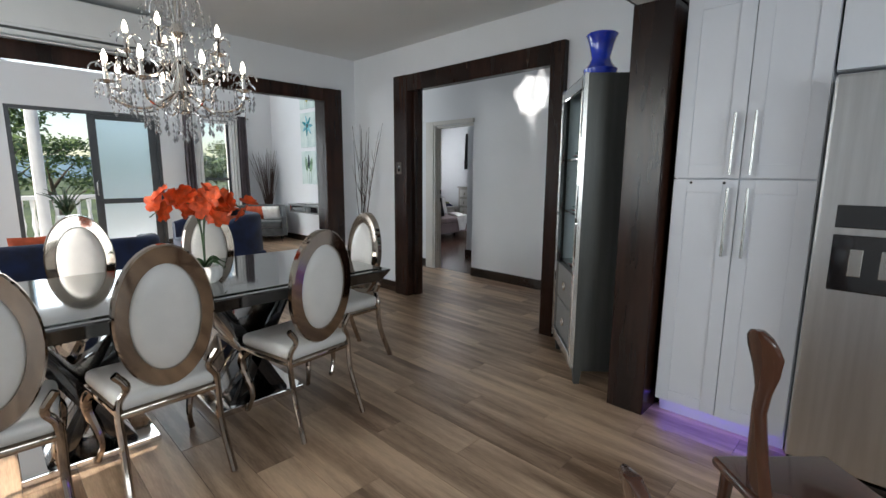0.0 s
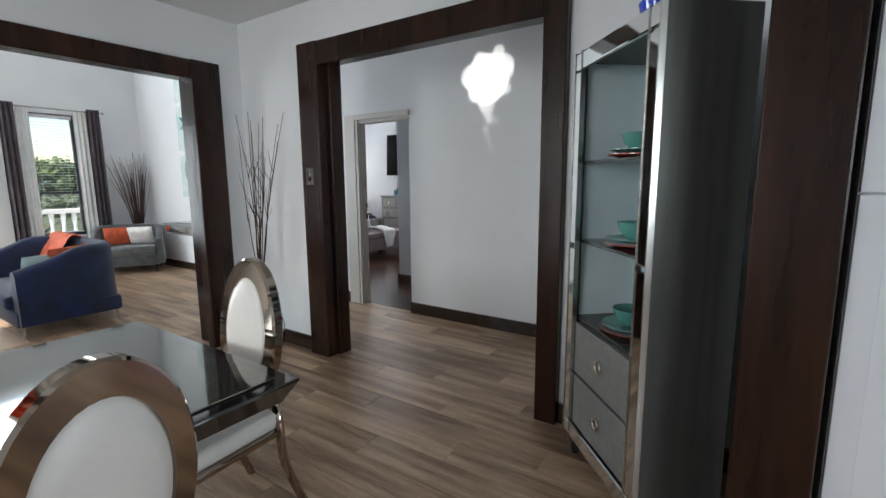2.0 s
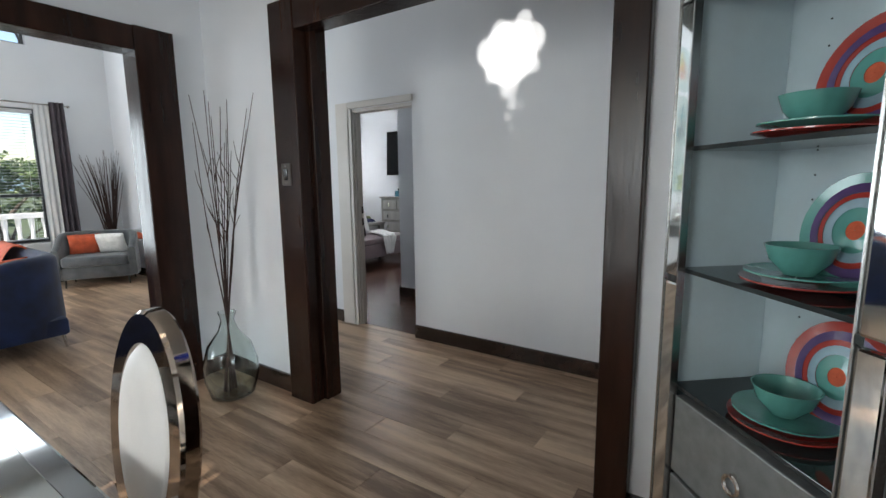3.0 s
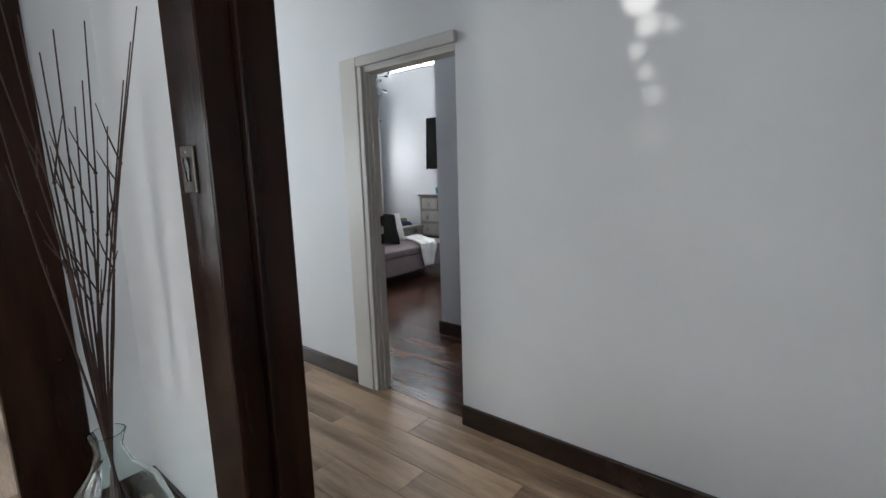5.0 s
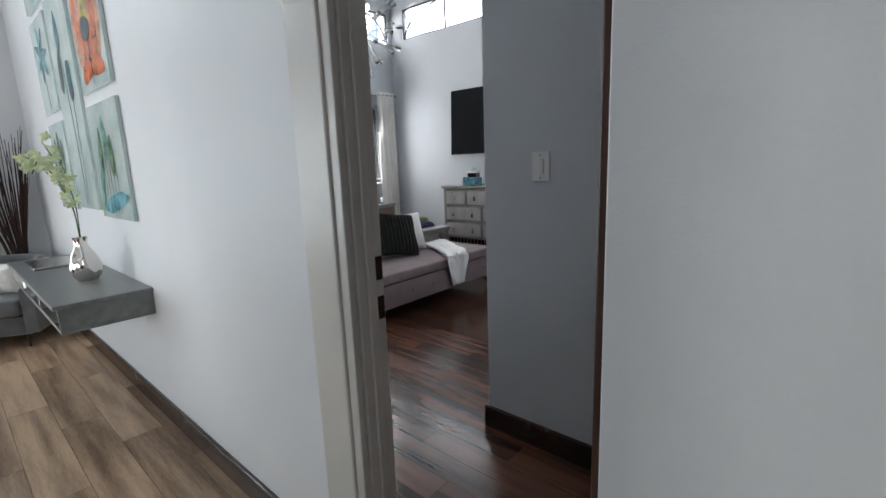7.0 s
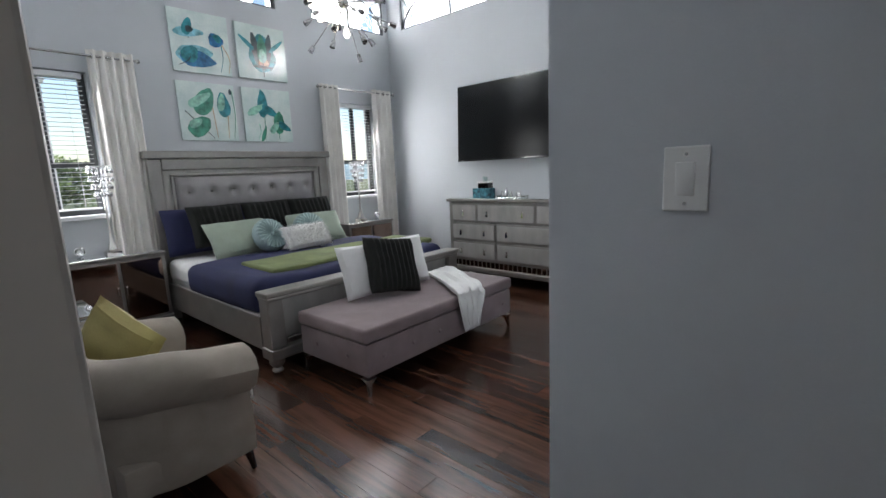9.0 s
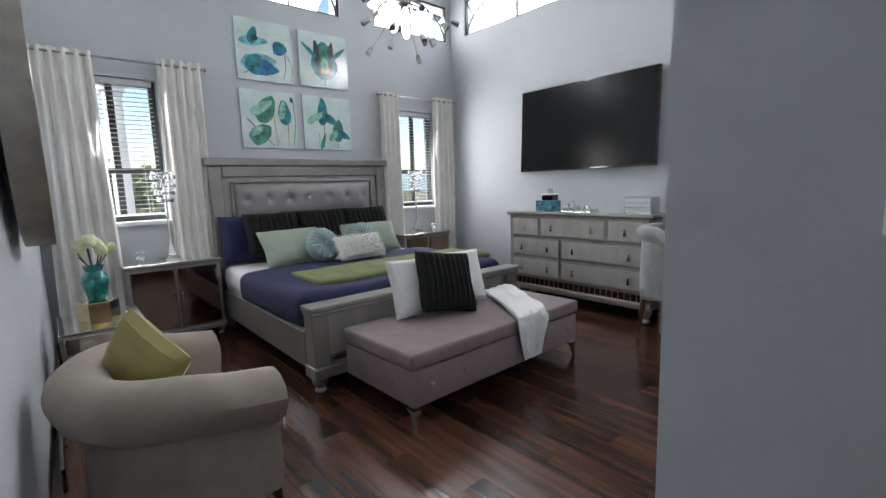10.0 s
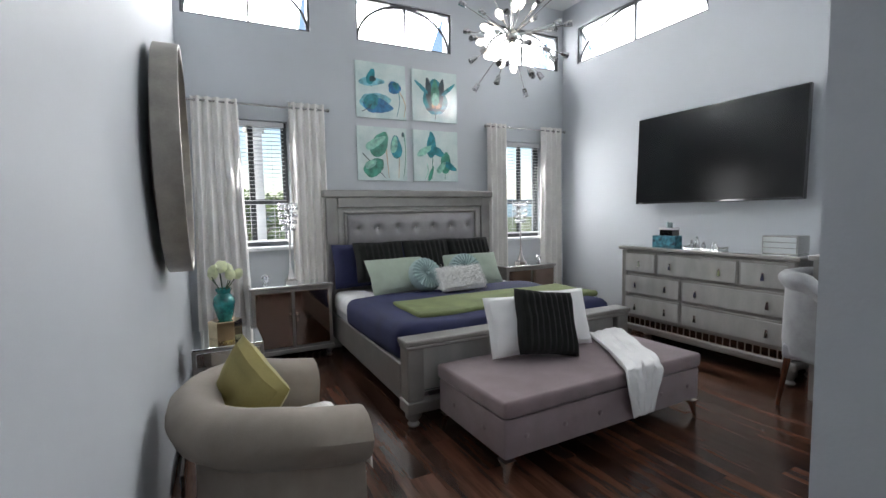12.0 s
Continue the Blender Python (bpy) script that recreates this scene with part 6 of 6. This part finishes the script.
def armchair():
    t = thing("armchair", (5.62, 7.49, 0, 0, 0, -86), "beige linen tub armchair with rolled arms and buttoned back", "armchair")
    w, d = 0.9, 0.74
    bm = bmesh.new()
    tub(bm, w - 0.2, d - 0.16, 0.13, (0.69, 0.76), 0.1, 0.3, 0.07, 9)
    part("rolled_back", bm, LINEN, t)
    bm = bmesh.new()
    box(bm, -w / 2 + 0.15, w / 2 - 0.15, -d / 2 + 0.13, d / 2 - 0.04, 0.3, 0.45, 0.05, 4)
    part("seat_cushion", bm, LINEN, t)
    boxpart("seat_base", LINEN, t, -w / 2 + 0.07, w / 2 - 0.07, -d / 2 + 0.1, d / 2 - 0.06, 0.13, 0.3, bev=0.03)
    for r, z in enumerate((0.56, 0.67)):
        for k in range(7):
            a = math.pi * (0.08 + 0.14 * k) + (0.2 if r else 0)
            bm = bmesh.new()
            ball(bm, (-0.3 * math.cos(a), 0.08 - 0.33 * math.sin(a), z), 0.012, 1)
            part("button", bm, LINEN, t)
    for s in (-1, 1):
        bm = bmesh.new()
        for k in range(16):
            e = k / 15
            ball(bm, (s * (w / 2 - 0.1 + 0.04 * math.sin(e * 2)), d / 2 - 0.075, 0.16 + 0.42 * e), 0.0065, 1)
        part("nail_trim", bm, NICKEL, t)
        for y in (-0.26, 0.27):
            bm = bmesh.new()
            tube(bm, [(s * 0.33, y, 0.14), (s * 0.35, y * 1.08, 0)], [0.026, 0.014], 10)
            part("leg", bm, BLACK_GLOSS, t)


armchair()
cushion(pose(5.50, 7.5, 0.69, 80, 30, -62), 0.4, 0.4, 0.14, YELLOW_CLOTH, "olive yellow satin cushion in the armchair")
drape("fur_throw", pose(5.62, 7.49, 0, 0, 0, -86), [(-0.2, 0.5), (0.0, 0.458), (0.2, 0.458), (0.325, 0.455), (0.375, 0.4), (0.385, 0.3)], 0.5, FUR, "white fleece draped over the armchair seat", "throw", 22, 0.02, 3, 0.02)


def round_mirror():
    t = thing("wall_mirror", (5.135, 8.4, 1.85, 0, 90, 0), "large round mirror in a deep brushed bronze drum frame", "mirror")
    n = 64
    bm = bmesh.new()
    lathe(bm, [(0.4, -0.004), (0.4, 0.026)], 32)
    part("hanger", bm, BRONZE_PLATE, t)
    bm = bmesh.new()
    lps = [[(r * math.cos(2 * math.pi * i / n), r * math.sin(2 * math.pi * i / n), z) for i in range(n)] for r, z in ((0.62, 0.027), (0.65, 0.027), (0.653, 0.03), (0.653, 0.147), (0.65, 0.15), (0.637, 0.15), (0.634, 0.147), (0.632, 0.055), (0.62, 0.05))]
    rings(bm, lps + [lps[0]], False)
    part("frame", bm, mat("bronze_frame", (0.40, 0.37, 0.33), 0.34, 0.9, vary=0.08, scale=8, bump=0.02, bump_scale=90), t)
    bm = bmesh.new()
    lathe(bm, [(0.63, 0.035), (0.63, 0.049)], n)
    part("mirror_glass", bm, MIRROR, t)


round_mirror()


def television():
    t = thing("television", (10.03, 8.23, 2.08, 0, 0, -90), "large black flat television tilted forward on the wall", "television")
    w, h = 0.88, 0.5
    tilt = pose(0, 0, 0, -2.5)
    for nm, d, m, b in (("casing", (-w, w, -0.02, 0.025, -h, h), BLACK_GLOSS, 0.006), ("screen", (-w + 0.012, w - 0.012, -0.024, -0.0205, -h + 0.02, h - 0.012), SCREEN, 0.001), ("maker_badge", (-w + 0.06, -w + 0.1, -0.023, -0.0205, -h + 0.006, -h + 0.014), NICKEL, 0)):
        bm = bmesh.new()
        xf(bm, box(bm, *d, b), tilt)
        part(nm, bm, m, t, "", False)
    boxpart("wall_bracket", FRAME_GREY, t, -0.25, 0.25, 0.026, 0.098, -0.2, 0.2, bev=0.004)


television()


def dresser():
    t = thing("dresser", (9.9, 8.13, 0, 0, 0, -90), "wide silver dresser with seven drawers and glass top", "dresser")
    w = 0.9
    boxpart("body", SILVER_WOOD, t, -w, w, -0.22, 0.21, 0.24, 1.06, bev=0.01)
    boxpart("top", SILVER_WOOD, t, -w - 0.03, w + 0.03, -0.255, 0.215, 1.06, 1.1, bev=0.012)
    boxpart("glass_cover", MIRROR, t, -w, w, -0.235, 0.205, 1.1005, 1.106, bev=0.002)
    boxpart("plinth", SILVER_WOOD, t, -w - 0.025, w + 0.025, -0.25, 0.215, 0.14, 0.21, bev=0.014)
    boxpart("mirror_mosaic", BROWN_MIRROR, t, -w + 0.06, w - 0.06, -0.222, -0.215, 0.21, 0.285)
    for k in range(26):
        boxpart("mosaic_joint", SILVER_WOOD, t, -w + 0.06 + k * (2 * w - 0.12) / 25 - 0.004, -w + 0.06 + k * (2 * w - 0.12) / 25 + 0.004, -0.226, -0.2225, 0.21, 0.285)
    rows = [(0.80, 1.04, (-0.86, -0.43, 0.43, 0.86)), (0.555, 0.785, (-0.86, -0.14, 0.86)), (0.305, 0.54, (-0.86, -0.14, 0.86))]
    for z0, z1, cuts in rows:
        for p, q in zip(cuts, cuts[1:]):
            boxpart("drawer_bead", SILVER_WOOD, t, p + 0.005, q - 0.005, -0.228, -0.2205, z0, z1, bev=0.005)
            d = boxpart("drawer", SILVER_PANEL, t, p + 0.025, q - 0.025, -0.236, -0.2285, z0 + 0.02, z1 - 0.02, bev=0.003)
            for x in ([(p + q) / 2] if q - p < 0.5 else [p + 0.17, q - 0.17]):
                bm = bmesh.new()
                ball(bm, (x, -0.247, (z0 + z1) / 2 + 0.02), 0.014, 1)
                rings(bm, [[(x + sx * a, -0.25 + sy * 0.006, z) for sx, sy in ((-1, -1), (1, -1), (1, 1), (-1, 1))] for a, z in ((0.016, (z0 + z1) / 2 - 0.045), (0.008, (z0 + z1) / 2 + 0.015))])
                part("drop_pull", bm, CHROME, d)
    for x in (-w + 0.05, w - 0.05):
        boxpart("corner_post", SILVER_WOOD, t, x - 0.04, x + 0.04, -0.235, -0.2, 0.21, 1.06, bev=0.012)
        for y in (-0.19, 0.17):
            bm = bmesh.new()
            lathe(bm, [(0.035, 0), (0.05, 0.02), (0.03, 0.045), (0.06, 0.09), (0.06, 0.14)], 18, (x, y, 0))
            part("bun_foot", bm, SILVER_WOOD, t)


dresser()


def dresser_things():
    t = thing("tissue_box", (9.86, 8.58, 1.106), "blue patterned tissue box on the dresser", "box")
    boxpart("carton", mat("blue_swirl_print", (0.02, 0.07, 0.16), 0.4, vary=0.4, scale=26, colour2=(0.06, 0.28, 0.36)), t, -0.06, 0.06, -0.14, 0.14, 0, 0.12, bev=0.004)
    t = thing("tissue_cube", (9.87, 8.56, 1.226), "small black and white box with blue tissue", "box")
    boxpart("carton", BLACK_GLOSS, t, -0.055, 0.055, -0.08, 0.08, 0, 0.065, bev=0.003)
    boxpart("lid", PLASTIC, t, -0.06, 0.06, -0.085, 0.085, 0.065, 0.085, bev=0.003)
    bm = bmesh.new()
    pillow(bm, 0.07, 0.08, 0.05, pose(0, 0, 0.11, 80, 10), 6, 0.02)
    part("tissue", bm, TEAL_CLOTH, t)
    t = thing("perfume_tray", (9.83, 8.12, 1.106), "silver tray with small glass perfume bottles", "tray")
    boxpart("tray_base", MIRROR, t, -0.09, 0.09, -0.18, 0.18, 0.0, 0.012, bev=0.004)
    for y in (-0.18, 0.172):
        boxpart("tray_rim", NICKEL, t, -0.09, 0.09, y, y + 0.008, 0.012, 0.03, bev=0.002)
    for k, (x, y, h) in enumerate(((0.02, 0.1, 0.11), (-0.03, 0.13, 0.07), (0.0, 0.02, 0.06), (0.03, -0.06, 0.05), (-0.02, -0.12, 0.045))):
        b = thing("perfume_bottle", (9.83 + x, 8.12 + y, 1.118), "small clear glass perfume bottle on a tray", "bottle", "perfume bottles")
        bm = bmesh.new()
        lathe(bm, [(0.02, 0), (0.024, h * 0.2), (0.02, h * 0.6), (0.008, h * 0.75)], 12)
        part("flask", bm, CRYSTAL, b)
        bm = bmesh.new()
        ball(bm, (0, 0, h * 0.9), 0.013, 1)
        part("stopper", bm, CRYSTAL, b)
    t = thing("jewellery_box", (9.86, 7.42, 1.106), "mirrored jewellery box with three drawers", "box")
    boxpart("body", NICKEL, t, -0.09, 0.1, -0.14, 0.14, 0, 0.16, bev=0.004)
    for k in range(3):
        boxpart("drawer", MIRROR, t, -0.096, -0.0905, -0.13, 0.13, 0.01 + k * 0.048, 0.052 + k * 0.048, bev=0.002)


dresser_things()


def desk_chair():
    t = thing("desk_chair", (9.42, 6.86, 0, 0, 0, 180), "grey velvet wing-backed chair with nail-head trim", "chair")
    bm = bmesh.new()
    tub(bm, 0.5, 0.5, 0.42, (0.8, 1.04), 0.07, 0.2, 0.03)
    part("back", bm, GREY_SOFT, t)
    bm = bmesh.new()
    box(bm, -0.25, 0.25, -0.23, 0.27, 0.38, 0.5, 0.03, 3)
    part("seat", bm, GREY_SOFT, t)
    bm = bmesh.new()
    tube(bm, [(0.03 * math.cos(k * 0.524), -0.29, 0.86 + 0.03 * math.sin(k * 0.524)) for k in range(13)], 0.005, 6)
    part("back_ring", bm, NICKEL, t)
    for x in (-0.2, 0.2):
        for y in (-0.2, 0.22):
            bm = bmesh.new()
            tube(bm, [(x, y, 0.4), (x * 1.1, y * 1.25, 0)], [0.024, 0.014], 10)
            part("leg", bm, CHAIR_WOOD, t)
    d = thing("desk", (9.8, 6.45, 0), "narrow silver desk against the bedroom wall", "desk")
    boxpart("desk_top", SILVER_WOOD, d, -0.33, 0.32, -0.55, 0.62, 1.1, 1.14, bev=0.006)
    for x in (-0.28, 0.27):
        for y in (-0.5, 0.57):
            boxpart("leg", SILVER_WOOD, d, x - 0.025, x + 0.025, y - 0.025, y + 0.025, 0, 1.1, bev=0.004)


GREY_SOFT = mat("light_grey_velvet", (0.30, 0.30, 0.31), 0.75, vary=0.12, scale=6, bump=0.06, bump_scale=200, sheen=0.4)
desk_chair()


def sputnik():
    rnd = random.Random(21)
    t = thing("pendant_lamp", (7.52, 8.2, 2.86), "lit starburst pendant lamp with glass cups on metal rods", "pendant lamp")
    bm = bmesh.new()
    ball(bm, (0, 0, 0), 0.05, 2)
    part("hub", bm, NICKEL, t)
    bm = bmesh.new()
    tube(bm, [(0, 0, 0.04), (0, 0, 1.54)], 0.007, 8)
    lathe(bm, [(0.06, 1.53), (0.055, 1.555), (0.01, 1.558)], 16)
    part("drop_rod", bm, NICKEL, t)
    n = 40
    for k in range(n):
        z = 1 - 2 * (k + 0.5) / n
        if z > 0.88:
            continue
        a = k * 2.39996
        d = Vector((math.sqrt(1 - z * z) * math.cos(a), math.sqrt(1 - z * z) * math.sin(a), z))
        lit = k % 5 == 2
        L = 0.19 if lit else rnd.uniform(0.33, 0.43)
        bm = bmesh.new()
        tube(bm, [d * 0.04, d * L], 0.004, 6)
        rod = part("rod", bm, NICKEL, t)
        q = d.to_track_quat("Z", "Y").to_matrix().to_4x4()
        bm = bmesh.new()
        if lit:
            lathe(bm, [(0.012, 0), (0.02, 0.02), (0.028, 0.05), (0.018, 0.075), (0.004, 0.085)], 12)
            xf(bm, bm.verts, Matrix.Translation(d * L) @ q)
            part("bulb", bm, PENDANT_BULB, rod, "glowing bulb")
        else:
            lathe(bm, [(0.016, 0), (0.024, 0.06), (0.02, 0.06), (0.011, 0.012)], 6)
            xf(bm, bm.verts, Matrix.Translation(d * L) @ q)
            part("glass_cup", bm, CRYSTAL, rod)


sputnik()

curtain(5.28, 5.7, 0.03, 2.72, 10.43, CURTAIN, "long ivory curtain panel hanging from a metal rod", 5, 0.035, 1.25)
curtain(6.2, 6.58, 0.03, 2.74, 10.43, CURTAIN, "long ivory curtain panel hanging from a metal rod", 5, 0.03, 1.05)
curtain(8.72, 9.03, 0.03, 2.70, 10.43, CURTAIN, "long ivory curtain panel hanging from a metal rod", 4, 0.03, 1.05)
curtain(9.62, 10.0, 0.03, 2.71, 10.43, CURTAIN, "long ivory curtain panel hanging from a metal rod", 4, 0.03, 1.02)
curtain_rod(5.22, 6.62, 10.43, 2.68, (6.24, 6.36, 6.5), "satin metal curtain rod over the bedroom window")
curtain_rod(8.7, 10.05, 10.43, 2.66, (8.8, 8.95, 9.7, 9.85), "satin metal curtain rod over the bedroom window")


# ---- outside ----
def outside():
    bm = bmesh.new()
    for x0, x1, y0, y1 in ((-900, 900, -900, 900),):
        box(bm, x0, x1, y0, y1, -3.7, -3.5)
    structure("ground", bm, GRASS, "green lawn and fields below the house", "ground")
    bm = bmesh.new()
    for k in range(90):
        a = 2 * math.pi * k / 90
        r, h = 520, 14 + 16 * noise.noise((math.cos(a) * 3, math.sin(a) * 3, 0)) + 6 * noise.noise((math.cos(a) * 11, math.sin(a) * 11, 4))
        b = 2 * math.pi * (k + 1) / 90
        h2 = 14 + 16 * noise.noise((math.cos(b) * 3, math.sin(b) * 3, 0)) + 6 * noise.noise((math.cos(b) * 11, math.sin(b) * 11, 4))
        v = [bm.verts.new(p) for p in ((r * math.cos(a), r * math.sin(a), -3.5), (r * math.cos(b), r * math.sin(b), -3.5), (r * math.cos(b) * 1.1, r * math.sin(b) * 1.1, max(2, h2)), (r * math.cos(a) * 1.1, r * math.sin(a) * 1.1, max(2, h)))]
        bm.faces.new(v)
    structure("backdrop", bm, HILL, "hills on the horizon, blue-green from painted haze", "hills")
    slab("balcony_floor", -2.5, 10.4, 10.8, 12.9, -0.25, -0.03, STUCCO, "white tiled balcony floor outside", "balcony")
    for k, x in enumerate((1.05, 4.9, 6.05, 9.9)):
        bm = bmesh.new()
        box(bm, x - 0.1, x + 0.1, 12.6, 12.8, -0.03, 2.9, 0.015)
        box(bm, x - 0.14, x + 0.14, 12.56, 12.84, 2.78, 2.9, 0.02)
        solo("balcony_column", bm, STUCCO, Matrix(), "white stucco balcony column", "column", "balcony columns")
    t = thing("balustrade", (0, 12.7, 0), "white pierced balcony balustrade", "balustrade")
    boxpart("hand_rail", STUCCO, t, -2.5, 10.4, -0.07, 0.07, 0.86, 0.95, bev=0.012)
    boxpart("bottom_rail", STUCCO, t, -2.5, 10.4, -0.06, 0.06, -0.03, 0.08, bev=0.01)
    bm = bmesh.new()
    lathe(bm, [(0.04, 0.08), (0.045, 0.12), (0.03, 0.16), (0.055, 0.34), (0.03, 0.58), (0.045, 0.78), (0.045, 0.86)], 10)
    me = mesh_of(bm, "baluster", STUCCO)
    for k in range(70):
        b = new("baluster", me)
        b.parent, b.location = t, (-2.4 + k * 0.183, 0, 0)
    rnd = random.Random(31)
    for x, y, h, s in ((-4.5, 24, 9.5, 3.6), (0.5, 31, 10.0, 4.2), (3.6, 38, 7.0, 3.6), (7, 27, 6.0, 3.0), (11.5, 25, 6.2, 3.0), (15, 34, 7, 3.8), (-10, 30, 8, 4), (-1.2, 19, 6.5, 2.6), (-16, 3, 6, 3.4), (22, 14, 6, 3.4)):
        t = thing("tree", (x, y, -3.5), "leafy green tree beyond the balcony", "tree", "trees beyond the balcony")
        bm = bmesh.new()
        tube(bm, curve_pts([(0, 0, 0), (0.15, 0.1, h * 0.3), (-0.1, 0, h * 0.65)], 8), [0.28 - 0.018 * i for i in range(len(curve_pts([(0, 0, 0), (0.15, 0.1, h * 0.3), (-0.1, 0, h * 0.65)], 8)))], 10)
        for k in range(7):
            a = k * 0.9
            tube(bm, curve_pts([(0, 0, h * (0.32 + 0.04 * k)), (s * 0.35 * math.cos(a), s * 0.35 * math.sin(a), h * (0.5 + 0.04 * k)), (s * 0.75 * math.cos(a), s * 0.75 * math.sin(a), h * (0.62 + 0.04 * k))], 8), [0.11, 0.1, 0.085, 0.07, 0.055, 0.04, 0.03, 0.02, 0.015, 0.01][:len(curve_pts([(0, 0, 0), (1, 0, 0), (2, 0, 0)], 8))], 7)
        part("trunk", bm, BARK, t)
        verts, faces = [], []
        for c in range(46):
            a, e = rnd.uniform(0, 6.28), rnd.uniform(-0.5, 1.2)
            rr = s * rnd.uniform(0.35, 1.0)
            ctr = Vector((rr * math.cos(a) * math.cos(e * 0.7), rr * math.sin(a) * math.cos(e * 0.7), h * 0.72 + s * 0.5 * math.sin(e)))
            for q in range(70):
                p = ctr + Vector((rnd.gauss(0, 0.36), rnd.gauss(0, 0.36), rnd.gauss(0, 0.2)))
                u = Vector((rnd.uniform(-1, 1), rnd.uniform(-1, 1), rnd.uniform(-0.6, 0.6))).normalized() * rnd.uniform(0.1, 0.2)
                w = u.orthogonal().normalized() * 0.07
                i = len(verts)
                verts += [p - u, p + w, p + u, p - w]
                faces.append((i, i + 1, i + 2, i + 3))
        me = bpy.data.meshes.new("crown")
        me.from_pydata(verts, [], faces)
        me.materials.append(FOLIAGE)
        cr = new("crown", me)
        cr.parent = t


outside()


# ---- floor planks ----
def planks(parent, x0, x1, y0, y1, w, length, material, limit, near, skip=None, gap=0.0016):
    """Planks that run along y: those within the near stretch are pieces, the rest one joined mesh."""
    shared = {}
    rest = bmesh.new()
    rv, rf = [], []
    made = 0
    col = 0
    x = x0
    while x < x1 - 0.001:
        xe = min(x + w, x1)
        y = y0 - length * ((col * 0.37) % 1.0)
        while y < y1 - 0.001:
            a, b = max(y, y0), min(y + length, y1)
            if b - a > 0.01:
                wx, ly = round(xe - x - gap, 4), round(b - a - gap, 4)
                cx, cy = (x + xe) / 2, (a + b) / 2
                if near(cx, cy) and made < limit:
                    key = (wx, ly)
                    if key not in shared:
                        bm = bmesh.new()
                        vs = box(bm, -wx / 2, wx / 2, -ly / 2, ly / 2, -0.004, 0)
                        for v in bm.verts:
                            if v.co.z > -0.001:
                                v.co.x -= math.copysign(0.0006, v.co.x)
                                v.co.y -= math.copysign(0.0006, v.co.y)
                        shared[key] = mesh_of(bm, "plank", material, False)
                    o = new("plank", shared[key])
                    o.parent, o.location = parent, (cx, cy, 0)
                    made += 1
                else:
                    i = len(rv)
                    rv += [(cx + sx * wx / 2, cy + sy * ly / 2, z) for z in (-0.004, 0) for sx, sy in ((-1, -1), (1, -1), (1, 1), (-1, 1))]
                    rf += [(i + 4, i + 5, i + 6, i + 7), (i, i + 1, i + 5, i + 4), (i + 1, i + 2, i + 6, i + 5), (i + 2, i + 3, i + 7, i + 6), (i + 3, i, i + 4, i + 7)]
            y += length
        x = xe
        col += 1
    rest.free()
    if rv:
        me = bpy.data.meshes.new("plank_field")
        me.from_pydata(rv, [], rf)
        me.materials.append(material)
        o = tagged(new("plank_field", me), kind="stuff")
        o.parent = parent


planks(floor_main, -2.3, 5.02, -2.6, 10.5, 0.2, 1.2, PLANK, 300, lambda x, y: -0.6 < x and 0.6 < y < 10.4 and not (x < 2.2 and y > 5.5))
planks(floor_bed, 5.022, 10.13, 4.36, 10.55, 0.145, 1.2, DARK_PLANK, 300, lambda x, y: True)
